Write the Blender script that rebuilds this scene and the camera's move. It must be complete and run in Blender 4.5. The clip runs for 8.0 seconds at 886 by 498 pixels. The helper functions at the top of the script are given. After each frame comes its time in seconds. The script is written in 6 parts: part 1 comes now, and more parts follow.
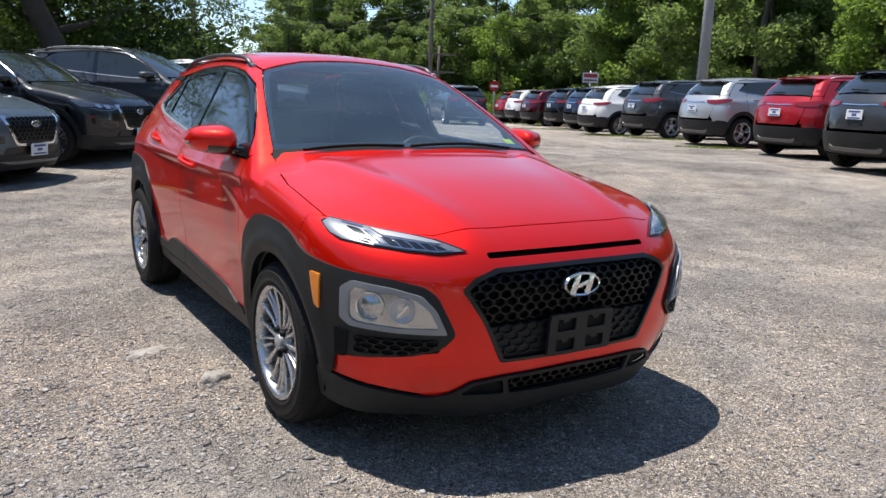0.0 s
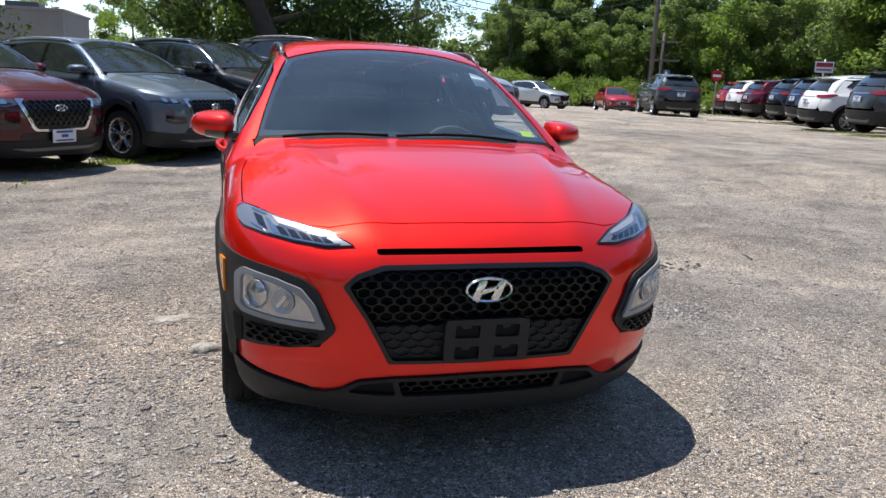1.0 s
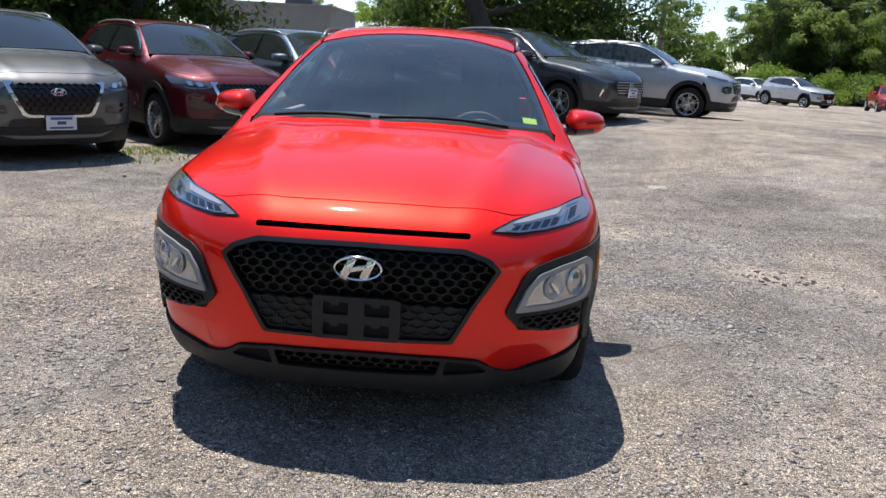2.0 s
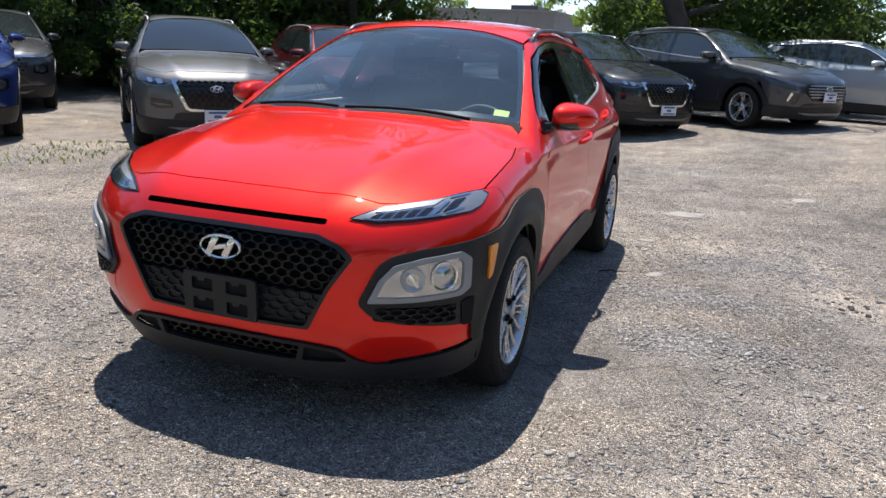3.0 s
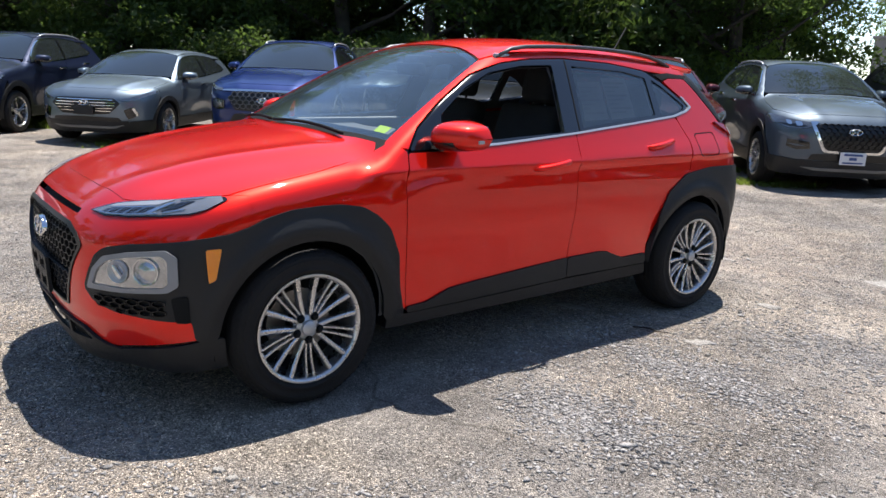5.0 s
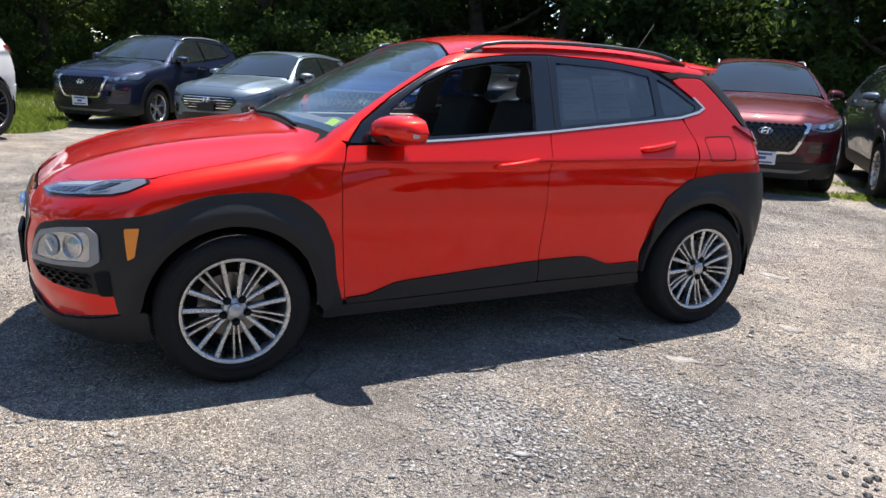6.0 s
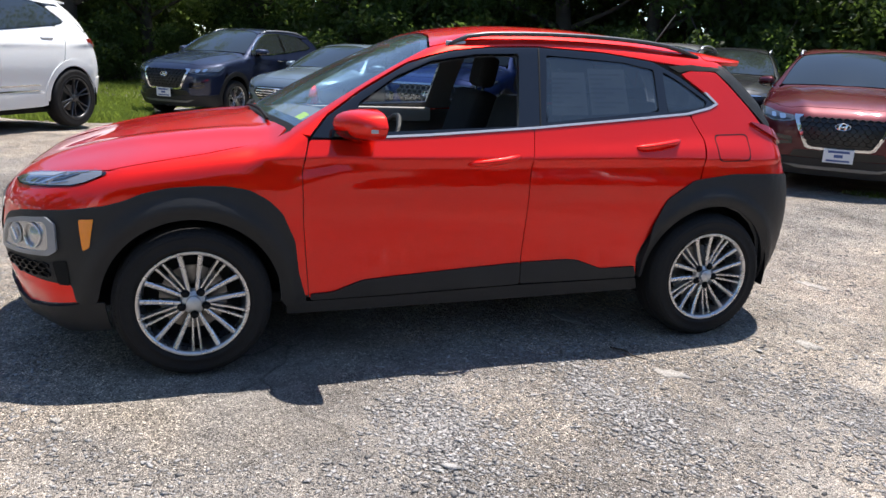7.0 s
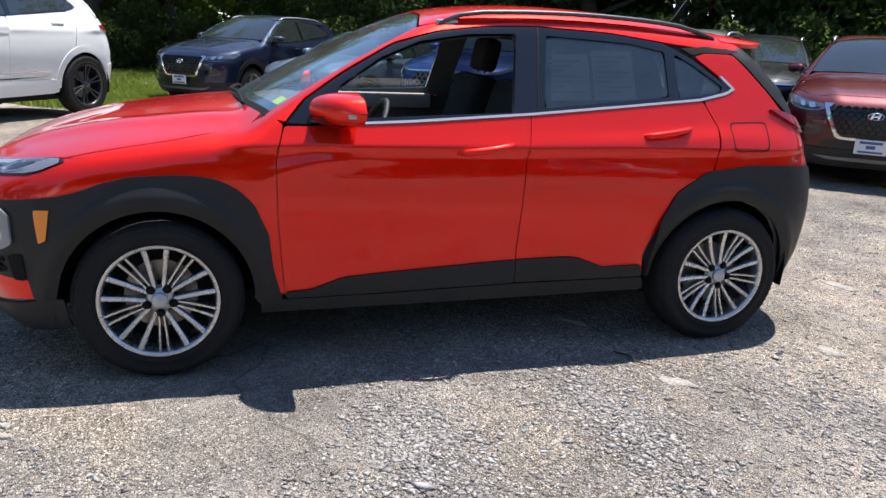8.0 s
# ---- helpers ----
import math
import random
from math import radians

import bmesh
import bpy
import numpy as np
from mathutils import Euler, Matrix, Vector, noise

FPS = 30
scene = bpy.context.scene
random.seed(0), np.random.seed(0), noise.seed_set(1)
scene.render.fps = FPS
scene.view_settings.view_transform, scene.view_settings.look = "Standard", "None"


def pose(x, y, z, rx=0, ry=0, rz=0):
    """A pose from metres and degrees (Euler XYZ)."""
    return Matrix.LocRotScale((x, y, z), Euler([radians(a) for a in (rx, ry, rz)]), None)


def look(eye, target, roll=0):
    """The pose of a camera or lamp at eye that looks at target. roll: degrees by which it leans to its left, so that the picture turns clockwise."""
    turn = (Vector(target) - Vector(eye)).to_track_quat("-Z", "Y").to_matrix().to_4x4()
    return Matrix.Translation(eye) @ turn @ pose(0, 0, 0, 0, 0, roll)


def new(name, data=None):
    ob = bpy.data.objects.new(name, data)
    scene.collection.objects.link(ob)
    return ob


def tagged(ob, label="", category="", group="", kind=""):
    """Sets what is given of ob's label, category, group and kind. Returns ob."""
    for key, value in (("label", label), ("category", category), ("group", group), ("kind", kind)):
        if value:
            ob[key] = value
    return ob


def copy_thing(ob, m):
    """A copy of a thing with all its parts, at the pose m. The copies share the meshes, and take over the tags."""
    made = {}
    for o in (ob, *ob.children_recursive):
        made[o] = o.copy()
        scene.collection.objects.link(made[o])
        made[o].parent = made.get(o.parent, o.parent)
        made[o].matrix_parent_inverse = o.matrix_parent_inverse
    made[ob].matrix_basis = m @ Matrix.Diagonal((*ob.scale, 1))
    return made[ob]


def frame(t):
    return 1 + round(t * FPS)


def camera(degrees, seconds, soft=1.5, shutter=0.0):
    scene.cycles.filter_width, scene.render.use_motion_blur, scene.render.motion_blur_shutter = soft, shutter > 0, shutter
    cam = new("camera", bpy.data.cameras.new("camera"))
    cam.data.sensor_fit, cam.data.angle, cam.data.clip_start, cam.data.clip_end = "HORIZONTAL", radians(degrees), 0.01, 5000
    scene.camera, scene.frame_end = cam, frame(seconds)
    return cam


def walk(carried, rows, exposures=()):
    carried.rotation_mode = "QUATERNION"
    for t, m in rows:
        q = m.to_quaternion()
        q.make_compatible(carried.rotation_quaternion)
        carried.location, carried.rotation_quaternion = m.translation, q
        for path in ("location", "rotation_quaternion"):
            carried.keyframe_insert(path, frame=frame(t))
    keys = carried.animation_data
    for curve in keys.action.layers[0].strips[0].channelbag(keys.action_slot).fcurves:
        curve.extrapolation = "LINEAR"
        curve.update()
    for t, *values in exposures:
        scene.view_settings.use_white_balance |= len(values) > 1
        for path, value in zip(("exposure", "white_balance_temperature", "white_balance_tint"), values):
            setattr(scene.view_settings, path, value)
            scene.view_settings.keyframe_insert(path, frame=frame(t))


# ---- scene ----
cam = camera(59.6, 8.0)
METRES, EYE, TURN = 8.393, 1.355, -32.8
ROWS = [
    (0.0, 0.0, 0.0, 0.0, 0.45, -11.24, -2.24),
    (0.5, 0.0619, 0.0177, 0.0034, 8.12, -11.96, -2.46),
    (1.0, 0.1323, 0.0345, 0.0064, 17.3, -12.81, -2.75),
    (1.5, 0.199, 0.069, 0.0073, 26.82, -13.58, -3.0),
    (2.0, 0.2693, 0.1047, 0.0082, 36.1, -14.2, -3.19),
    (3.5, 0.4126, 0.2895, 0.0065, 61.92, -14.56, -2.44),
    (4.0, 0.4432, 0.3633, 0.0104, 70.47, -14.34, -2.2),
    (4.5, 0.4571, 0.4397, 0.0097, 78.62, -13.89, -2.15),
    (6.0, 0.4583, 0.627, 0.0074, 97.79, -13.65, -2.63),
    (6.5, 0.4447, 0.667, 0.0075, 102.24, -14.05, -2.63),
    (7.0, 0.4298, 0.6946, 0.0108, 105.34, -14.54, -2.49),
    (7.5, 0.4243, 0.7153, 0.0131, 106.88, -14.88, -2.43),
    (8.0, 0.3942, 0.706, 0.0067, 107.37, -15.37, -2.49),
]
walk(cam, [(t, pose(-1.972, -2.917, EYE, 0, 0, TURN) @ pose(METRES * x, METRES * y, METRES * z, 90 + pitch, roll, yaw)) for t, x, y, z, yaw, pitch, roll in ROWS],
     [(0.0, 0.61), (2.0, 0.60), (3.5, 0.72), (5.0, 0.84), (7.0, 0.94), (8.0, 0.94)])

# ---- daylight ----
TO_SUN = Vector((-0.19, 0.27, 1.0)).normalized()
world = bpy.data.worlds.new("world")
scene.world = world
world.use_nodes = True
sky = world.node_tree.nodes.new("ShaderNodeTexSky")
sky.sky_type, sky.sun_disc = "NISHITA", False
sky.sun_elevation, sky.sun_rotation = math.asin(TO_SUN.z), math.atan2(TO_SUN.x, TO_SUN.y)
sky.altitude, sky.air_density, sky.dust_density, sky.ozone_density = 2500, 1.0, 0.1, 1.3
world.node_tree.links.new(sky.outputs[0], world.node_tree.nodes["Background"].inputs[0])
world.node_tree.nodes["Background"].inputs[1].default_value = 0.138
sun = new("sun", bpy.data.lights.new("sun", "SUN"))
sun.data.energy, sun.data.angle, sun.data.color = 4.7, radians(0.55), (1.0, 0.955, 0.90)
sun.matrix_world = look(TO_SUN * 60, (0, 0, 0))


# ---- materials ----
def material(name, color, rough=0.5, metal=0.0, coat=0.0, vary=0.0, scale=8.0, bump=0.0, bump_scale=200.0, second=None, glass=0.0, ior=1.5, random=0.0, specular=0.5):
    """A Principled material with variation at two scales, fine relief, and a shade of its own for each object."""
    m = bpy.data.materials.new(name)
    m.use_nodes = True
    nt = m.node_tree
    b = nt.nodes["Principled BSDF"]

    def node(kind, **values):
        n = nt.nodes.new(kind)
        for k, v in values.items():
            n.inputs[k].default_value = v
        return n
    b.inputs["Roughness"].default_value, b.inputs["Metallic"].default_value = rough, metal
    b.inputs["Coat Weight"].default_value, b.inputs["Coat Roughness"].default_value = coat, 0.025
    b.inputs["Transmission Weight"].default_value, b.inputs["IOR"].default_value = glass, ior
    b.inputs["Specular IOR Level"].default_value = specular
    b.inputs["Base Color"].default_value = (*color, 1)
    place = node("ShaderNodeTexCoord").outputs["Object"]
    out = None
    if vary or second:
        big = node("ShaderNodeTexNoise", Scale=scale, Detail=6.0, Roughness=0.6)
        small = node("ShaderNodeTexNoise", Scale=scale * 11, Detail=3.0)
        for n in (big, small):
            nt.links.new(place, n.inputs["Vector"])
        mix = node("ShaderNodeMix")
        mix.data_type = "RGBA"
        other = second or tuple(max(0.0, c * (1 - vary)) for c in color)
        mix.inputs["A"].default_value, mix.inputs["B"].default_value = (*color, 1), (*other, 1)
        add = node("ShaderNodeMath")
        add.operation = "MULTIPLY_ADD"
        add.inputs[1].default_value = 0.4
        nt.links.new(small.outputs["Fac"], add.inputs[0])
        nt.links.new(big.outputs["Fac"], add.inputs[2])
        ramp = node("ShaderNodeMapRange")
        ramp.inputs["From Min"].default_value, ramp.inputs["From Max"].default_value = 0.45, 0.95
        nt.links.new(add.outputs[0], ramp.inputs["Value"])
        nt.links.new(ramp.outputs[0], mix.inputs["Factor"])
        out = mix.outputs["Result"]
        rr = node("ShaderNodeMapRange")
        rr.inputs["To Min"].default_value, rr.inputs["To Max"].default_value = rough * 0.85, min(1.0, rough * 1.2)
        nt.links.new(big.outputs["Fac"], rr.inputs["Value"])
        nt.links.new(rr.outputs[0], b.inputs["Roughness"])
    if random:
        hsv = node("ShaderNodeHueSaturation")
        hsv.inputs["Color"].default_value = (*color, 1)
        if out:
            nt.links.new(out, hsv.inputs["Color"])
        info = node("ShaderNodeObjectInfo")
        rv = node("ShaderNodeMapRange")
        rv.inputs["To Min"].default_value, rv.inputs["To Max"].default_value = 1 - random, 1 + random
        nt.links.new(info.outputs["Random"], rv.inputs["Value"])
        nt.links.new(rv.outputs[0], hsv.inputs["Value"])
        out = hsv.outputs["Color"]
    if out:
        nt.links.new(out, b.inputs["Base Color"])
    if bump:
        n = node("ShaderNodeTexNoise", Scale=bump_scale, Detail=4.0)
        nt.links.new(place, n.inputs["Vector"])
        bm = node("ShaderNodeBump", Strength=bump, Distance=0.01)
        nt.links.new(n.outputs["Fac"], bm.inputs["Height"])
        nt.links.new(bm.outputs[0], b.inputs["Normal"])
    return m


def paint(name, color, flake=0.0):
    m = material(name, color, 0.42, flake, 1.0, specular=0.12)
    m.node_tree.nodes["Principled BSDF"].inputs["Coat IOR"].default_value = 1.48
    return m


RED = paint("tangerine_red_paint", (0.78, 0.0082, 0.0012), 0.68)
RED.node_tree.nodes["Principled BSDF"].inputs["Coat Roughness"].default_value = 0.03
CLAD = material("grained_black_plastic", (0.015, 0.016, 0.018), 0.46, 0, 0, 0.2, 5.0, 0.25, 900.0, specular=0.36)
GLOSS = material("gloss_black_plastic", (0.006, 0.006, 0.007), 0.12, 0, 0.6, 0.1, 5.0)
DARK = material("dark_plastic", (0.005, 0.006, 0.007), 0.7, 0, 0, 0.2, 6.0, 0.1, 300.0, specular=0.2)
GRILLE = material("grille_black_plastic", (0.006, 0.006, 0.007), 0.34, 0, 0, 0.1, 6.0)
CHROME = material("chrome", (0.75, 0.75, 0.76), 0.09, 1.0, 0, 0.05, 12.0)
SATIN = material("satin_silver", (0.50, 0.51, 0.53), 0.36, 0.55, 0, 0.08, 12.0)
ALLOY = material("machined_alloy", (0.60, 0.60, 0.61), 0.27, 0.95, 0.2, 0.08, 14.0)
TYRE = material("tyre_rubber", (0.008, 0.008, 0.0085), 0.7, 0, 0, 0.35, 7.0, 0.3, 160.0, second=(0.016, 0.015, 0.015), specular=0.25)
BEZEL = material("grey_lamp_bezel", (0.27, 0.28, 0.30), 0.38, 0.2, 0.3, 0.1, 12.0)
GUIDE = material("grey_light_guide", (0.44, 0.45, 0.47), 0.25, 0.4, 0.4, 0.1, 12.0)
LAMP_BOWL = material("lamp_bowl", (0.62, 0.62, 0.63), 0.14, 0.9, 0.5, 0.25, 20.0)
LENS_DARK = material("lamp_housing", (0.30, 0.31, 0.325), 0.2, 0.6, 0.5, 0.2, 20.0)
AMBER = material("amber_lens", (0.90, 0.27, 0.01), 0.15, 0, 0.8, 0.1, 30.0)
RED_LENS = material("red_lens", (0.22, 0.006, 0.008), 0.1, 0, 1.0, 0.15, 20.0)
SEAT = material("black_cloth", (0.014, 0.014, 0.015), 0.9, 0, 0, 0.25, 9.0, 0.4, 400.0)
DASH = material("charcoal_dash_plastic", (0.11, 0.112, 0.115), 0.6, 0, 0, 0.15, 6.0, 0.2, 500.0)
HEADLINER = material("grey_headliner", (0.30, 0.29, 0.28), 0.95, 0, 0, 0.1, 8.0)
SHEET = material("shaded_window_sheet", (0.27, 0.275, 0.28), 0.8, 0, 0, 0.15, 6.0)
PRINT = material("faded_ink", (0.17, 0.17, 0.18), 0.7, 0, 0, 0.3, 9.0)
STICKER = material("yellow_sticker", (0.45, 0.62, 0.02), 0.5, 0, 0, 0.1, 9.0)
DISC = material("brake_disc_steel", (0.28, 0.27, 0.26), 0.35, 1.0, 0, 0.2, 12.0)


def clear_glass(name, tint, gloss=0.03, dust=0.0, mirror=0.125):
    """Thin pane: sees through with a tint, mirrors the sky at its surface, and may carry thin dust coloured as a
    painted sky haze.
    """
    m = bpy.data.materials.new(name)
    m.use_nodes = True
    nt = m.node_tree
    nt.nodes.remove(nt.nodes["Principled BSDF"])
    out = nt.nodes["Material Output"]
    seethrough, shine, mix, f = (nt.nodes.new(k) for k in ("ShaderNodeBsdfTransparent", "ShaderNodeBsdfGlossy", "ShaderNodeMixShader", "ShaderNodeLayerWeight"))
    power, amount = nt.nodes.new("ShaderNodeMath"), nt.nodes.new("ShaderNodeMath")
    power.operation, amount.operation = "POWER", "MULTIPLY_ADD"
    power.inputs[1].default_value, amount.inputs[1].default_value, amount.inputs[2].default_value, f.inputs[0].default_value = 4.0, 0.85, mirror, 0.5
    nt.links.new(f.outputs["Facing"], power.inputs[0])
    nt.links.new(power.outputs[0], amount.inputs[0])
    seethrough.inputs[0].default_value = (*tint, 1)
    shine.inputs["Roughness"].default_value = gloss
    nt.links.new(amount.outputs[0], mix.inputs[0])
    nt.links.new(seethrough.outputs[0], mix.inputs[1])
    nt.links.new(shine.outputs[0], mix.inputs[2])
    nt.links.new(mix.outputs[0], out.inputs[0])
    if dust:
        sky_haze, over, n, r = (nt.nodes.new(k) for k in ("ShaderNodeBsdfDiffuse", "ShaderNodeMixShader", "ShaderNodeTexNoise", "ShaderNodeMapRange"))
        # dust tinted blue, so the sheen of reflected sky is partly painted in
        sky_haze.inputs[0].default_value = (0.36, 0.50, 0.57, 1)
        n.inputs["Scale"].default_value, n.inputs["Detail"].default_value = 3.0, 6.0
        r.inputs["From Min"].default_value, r.inputs["From Max"].default_value = 0.3, 0.75
        r.inputs["To Min"].default_value, r.inputs["To Max"].default_value = dust * 0.6, dust * 1.5
        nt.links.new(n.outputs["Fac"], r.inputs["Value"])
        nt.links.new(r.outputs[0], over.inputs[0])
        nt.links.new(mix.outputs[0], over.inputs[1])
        nt.links.new(sky_haze.outputs[0], over.inputs[2])
        nt.links.new(over.outputs[0], out.inputs[0])
    return m


RAIL = material("dark_satin_rail", (0.09, 0.09, 0.095), 0.4, 0.6, 0, 0.1, 12.0)
GLASS = clear_glass("windscreen_glass", (0.74, 0.86, 0.90), dust=0.045, mirror=0.125)
TINT = clear_glass("privacy_glass", (0.22, 0.24, 0.26), dust=0.03)
COVER = clear_glass("lamp_cover", (0.95, 0.96, 0.97), 0.02, mirror=0.05)
# ---- car kit: a smooth implicit body, and panels laid on it ----
def curve(x, knots):
    """Smooth interpolation through (x, value) knots, level beyond the ends."""
    kx, ky = np.array([k[0] for k in knots], float), np.array([k[1] for k in knots], float)
    x = np.clip(np.asarray(x, float), kx[0], kx[-1])
    h, d = np.diff(kx), np.diff(ky) / np.diff(kx)
    m = np.zeros(len(kx))
    m[1:-1] = (d[:-1] * h[1:] + d[1:] * h[:-1]) / (h[1:] + h[:-1])
    m[0], m[-1] = d[0], d[-1]
    i = np.clip(np.searchsorted(kx, x) - 1, 0, len(h) - 1)
    s = (x - kx[i]) / h[i]
    return (ky[i] * (1 + 2 * s) * (1 - s) ** 2 + m[i] * h[i] * s * (1 - s) ** 2
            + ky[i + 1] * s * s * (3 - 2 * s) + m[i + 1] * h[i] * s * s * (s - 1))


def smax(a, b, k):
    h = np.maximum(k - np.abs(a - b), 0) / k
    return np.maximum(a, b) + h * h * k / 4


def smin(a, b, k):
    return -smax(-a, -b, k)


def bump(x, c, w):
    return np.exp(-((x - c) / w) ** 2)


NOSE = ((0.15, -0.72), (0.24, -0.775), (0.34, -0.80), (0.5, -0.822), (0.65, -0.825), (0.76, -0.805), (0.85, -0.755), (0.95, -0.62))
TAIL = ((0.2, 3.20), (0.35, 3.29), (0.55, 3.335), (0.78, 3.325), (0.9, 3.29), (1.0, 3.25), (1.1, 3.19), (1.2, 3.12))
FLANK = ((0.15, 0.76), (0.22, 0.82), (0.32, 0.848), (0.45, 0.862), (0.58, 0.876), (0.68, 0.884), (0.78, 0.884), (0.87, 0.878), (0.95, 0.867), (1.02, 0.850), (1.08, 0.828), (1.2, 0.77))
HOOD = ((-0.85, 0.78), (-0.78, 0.825), (-0.68, 0.878), (-0.5, 0.942), (-0.25, 1.008), (0.0, 1.05), (0.25, 1.082), (0.45, 1.09), (0.9, 1.085), (2.0, 1.11), (2.6, 1.13), (3.0, 1.10), (3.3, 1.05))
ROOF = ((0.6, 1.345), (0.95, 1.475), (1.2, 1.532), (1.5, 1.569), (1.8, 1.579), (2.1, 1.569), (2.45, 1.536), (2.75, 1.498), (3.0, 1.470), (3.2, 1.45))


def lower_body(x, y, z):
    ax = np.abs(x)
    side = ax - curve(z, FLANK) - 0.012 * (bump(y, 0, 0.55) + bump(y, 2.6, 0.55)) * bump(z, 0.72, 0.3) + 0.0045 * np.maximum(y - 1.2, 0) ** 2 * 2 + 0.012 * bump(y, 1.3, 0.5) * bump(z, 0.5, 0.12)
    side = side + 0.02 * np.maximum(-y - 0.25, 0) ** 2
    along = np.clip((y - 0.35) / 0.25, 0, 1) * np.clip((2.75 - y) / 0.4, 0, 1)
    ridge = curve(y, ((0.35, 0.80), (0.5, 0.865), (0.7, 0.915), (1.0, 0.945), (1.5, 0.962), (2.2, 0.995), (2.75, 1.01)))
    side = side - 0.007 * along * bump(z, ridge, 0.035) + 0.006 * along * bump(z, ridge + 0.055, 0.035)
    plan = 0.155 * (ax / 0.7) ** 3.6
    front = curve(z, NOSE) + plan - y + 0.30 * np.maximum(0.425 - 0.10 * (ax - 0.5) - z, 0) * bump(ax, 0.66, 0.20)
    rear = y - curve(z, TAIL) + 0.22 * (ax / 0.8) ** 3
    top = z - curve(y, HOOD) + 0.085 * (ax / 0.8) ** 2.6 - 0.013 * bump(ax, 0.47 + 0.20 * (y + 0.3), 0.085)
    f = smax(side, top, 0.08)
    f = smax(f, front * 0.85, 0.11)
    return smax(f, rear, 0.14)


def greenhouse(x, y, z):
    ax = np.abs(x)
    side = (ax - 0.83 + 0.56 * (z - 1.06) + 0.12 * np.maximum(z - 1.3, 0) ** 2 + 0.018 * np.maximum(y - 1.3, 0) ** 2 + 0.03 * np.maximum(0.9 - y, 0) ** 2) * 0.88
    glass = (1.075 + 0.545 * (y - 0.28 - 0.17 * (ax / 0.75) ** 2.2) - 0.10 * (y - 0.75) * (y - 0.35) - z) * -0.86
    top = z - curve(y, ROOF) + 0.05 * (ax / 0.6) ** 2.2
    rear = (y - 3.27 + 1.08 * (z - 1.052) + 0.13 * (ax / 0.7) ** 2.2) * 0.68
    rear = smax(rear, y - curve(z, TAIL) + 0.22 * (ax / 0.8) ** 3 + 0.012, 0.03)
    g = smax(side, top, 0.09)
    g = smax(g, glass, 0.035)
    return smax(smax(g, rear, 0.05), 0.95 - z, 0.02)


def kona(x, y, z):
    return smin(lower_body(x, y, z), greenhouse(x, y, z), 0.035)


def flared(x, y, z):
    """The body with the rolled lip that the cladding carries round each wheel arch."""
    roll = sum(bump(np.hypot(y - c, z - 0.333), 0.425, 0.036) for c in (0.0, 2.6))
    return kona(x, y, z) - 0.017 * roll


def roofline(x, y, z):
    ax = np.abs(x)
    return smax((ax - 0.83 + 0.56 * (z - 1.06) + 0.018 * np.maximum(y - 1.3, 0) ** 2) * 0.88, z - curve(y, ROOF) + 0.05 * (ax / 0.6) ** 2.2, 0.09)


def slope_of(shape, p, e=0.003):
    n = np.stack([shape(*(p + e * d).T) - shape(*(p - e * d).T) for d in np.eye(3)], 1)
    return n / np.maximum(np.linalg.norm(n, axis=1, keepdims=True), 1e-9)


def cast(shape, start, way, far=4.5, n=150):
    """First place along way from start where the shape begins, or nan."""
    s = np.linspace(0, far, n)
    v = np.stack([shape(*(start + d * way).T) for d in s], 1)
    inside = v < 0
    k = np.argmax(inside, 1)
    hit = inside.any(1) & (k > 0)
    lo, hi = s[np.maximum(k - 1, 0)], s[k]
    for _ in range(16):
        mid = (lo + hi) / 2
        ins = shape(*(start + mid[:, None] * way).T) < 0
        lo, hi = np.where(ins, lo, mid), np.where(ins, mid, hi)
    p = start + hi[:, None] * way
    p[~hit] = np.nan
    return p


def unit(v):
    v = np.asarray(v, float)
    return v / np.linalg.norm(v)


def axes_of(w):
    w = unit(w)
    up = np.array((0.0, 1.0, 0.0)) if abs(w[2]) > 0.9 else np.array((0.0, 0.0, 1.0))
    v = unit(up - w * (up @ w))
    return np.cross(v, w), v, w


CENTRE = np.array((0.0, 1.2, 0.75))


def drop_on(shape, kind, a, b):
    """The place on the shape seen at (a, b) from the side, the top, the front or the rear."""
    start, way = {"S": ((2.0, a, b), (-1, 0, 0)), "T": ((a, b, 2.4), (0, 0, -1)), "N": ((a, -2.0, b), (0, 1, 0)), "R": ((a, 4.6, b), (0, -1, 0))}[kind]
    return cast(shape, np.array([start], float), np.array([way], float), 4.0, 160)[0]


def drop_all(shape, pts):
    """drop_on for a whole outline at once."""
    out = np.full((len(pts), 3), np.nan)
    ways = {"S": (-1, 0, 0), "T": (0, 0, -1), "N": (0, 1, 0), "R": (0, -1, 0)}
    for kind, way in ways.items():
        k = [i for i, p in enumerate(pts) if p[0] == kind]
        if k:
            a, b = np.array([p[1] for p in (pts[i] for i in k)], float), np.array([p[2] for p in (pts[i] for i in k)], float)
            c = np.full(len(k), {"S": 2.0, "T": 2.4, "N": -2.0, "R": 4.6}[kind])
            start = np.stack({"S": (c, a, b), "T": (a, b, c), "N": (a, c, b), "R": (a, c, b)}[kind], 1)
            out[k] = cast(shape, start, np.array([way], float), 4.0, 130)
    return out


def S(y, z): return ("S", y, z)
def T(x, y): return ("T", x, y)
def N(x, z): return ("N", x, z)
def R(x, z): return ("R", x, z)


def both(half):
    """Closes an outline that was drawn for one half, from the middle round to the middle."""
    return list(half) + [(k, -a, b) for k, a, b in reversed(half) if a > 1e-6]


def arc_of(y, z, r, a0, a1, n=12):
    return [S(y + r * math.cos(radians(a0 + (a1 - a0) * i / n)), z + r * math.sin(radians(a0 + (a1 - a0) * i / n))) for i in range(n + 1)]


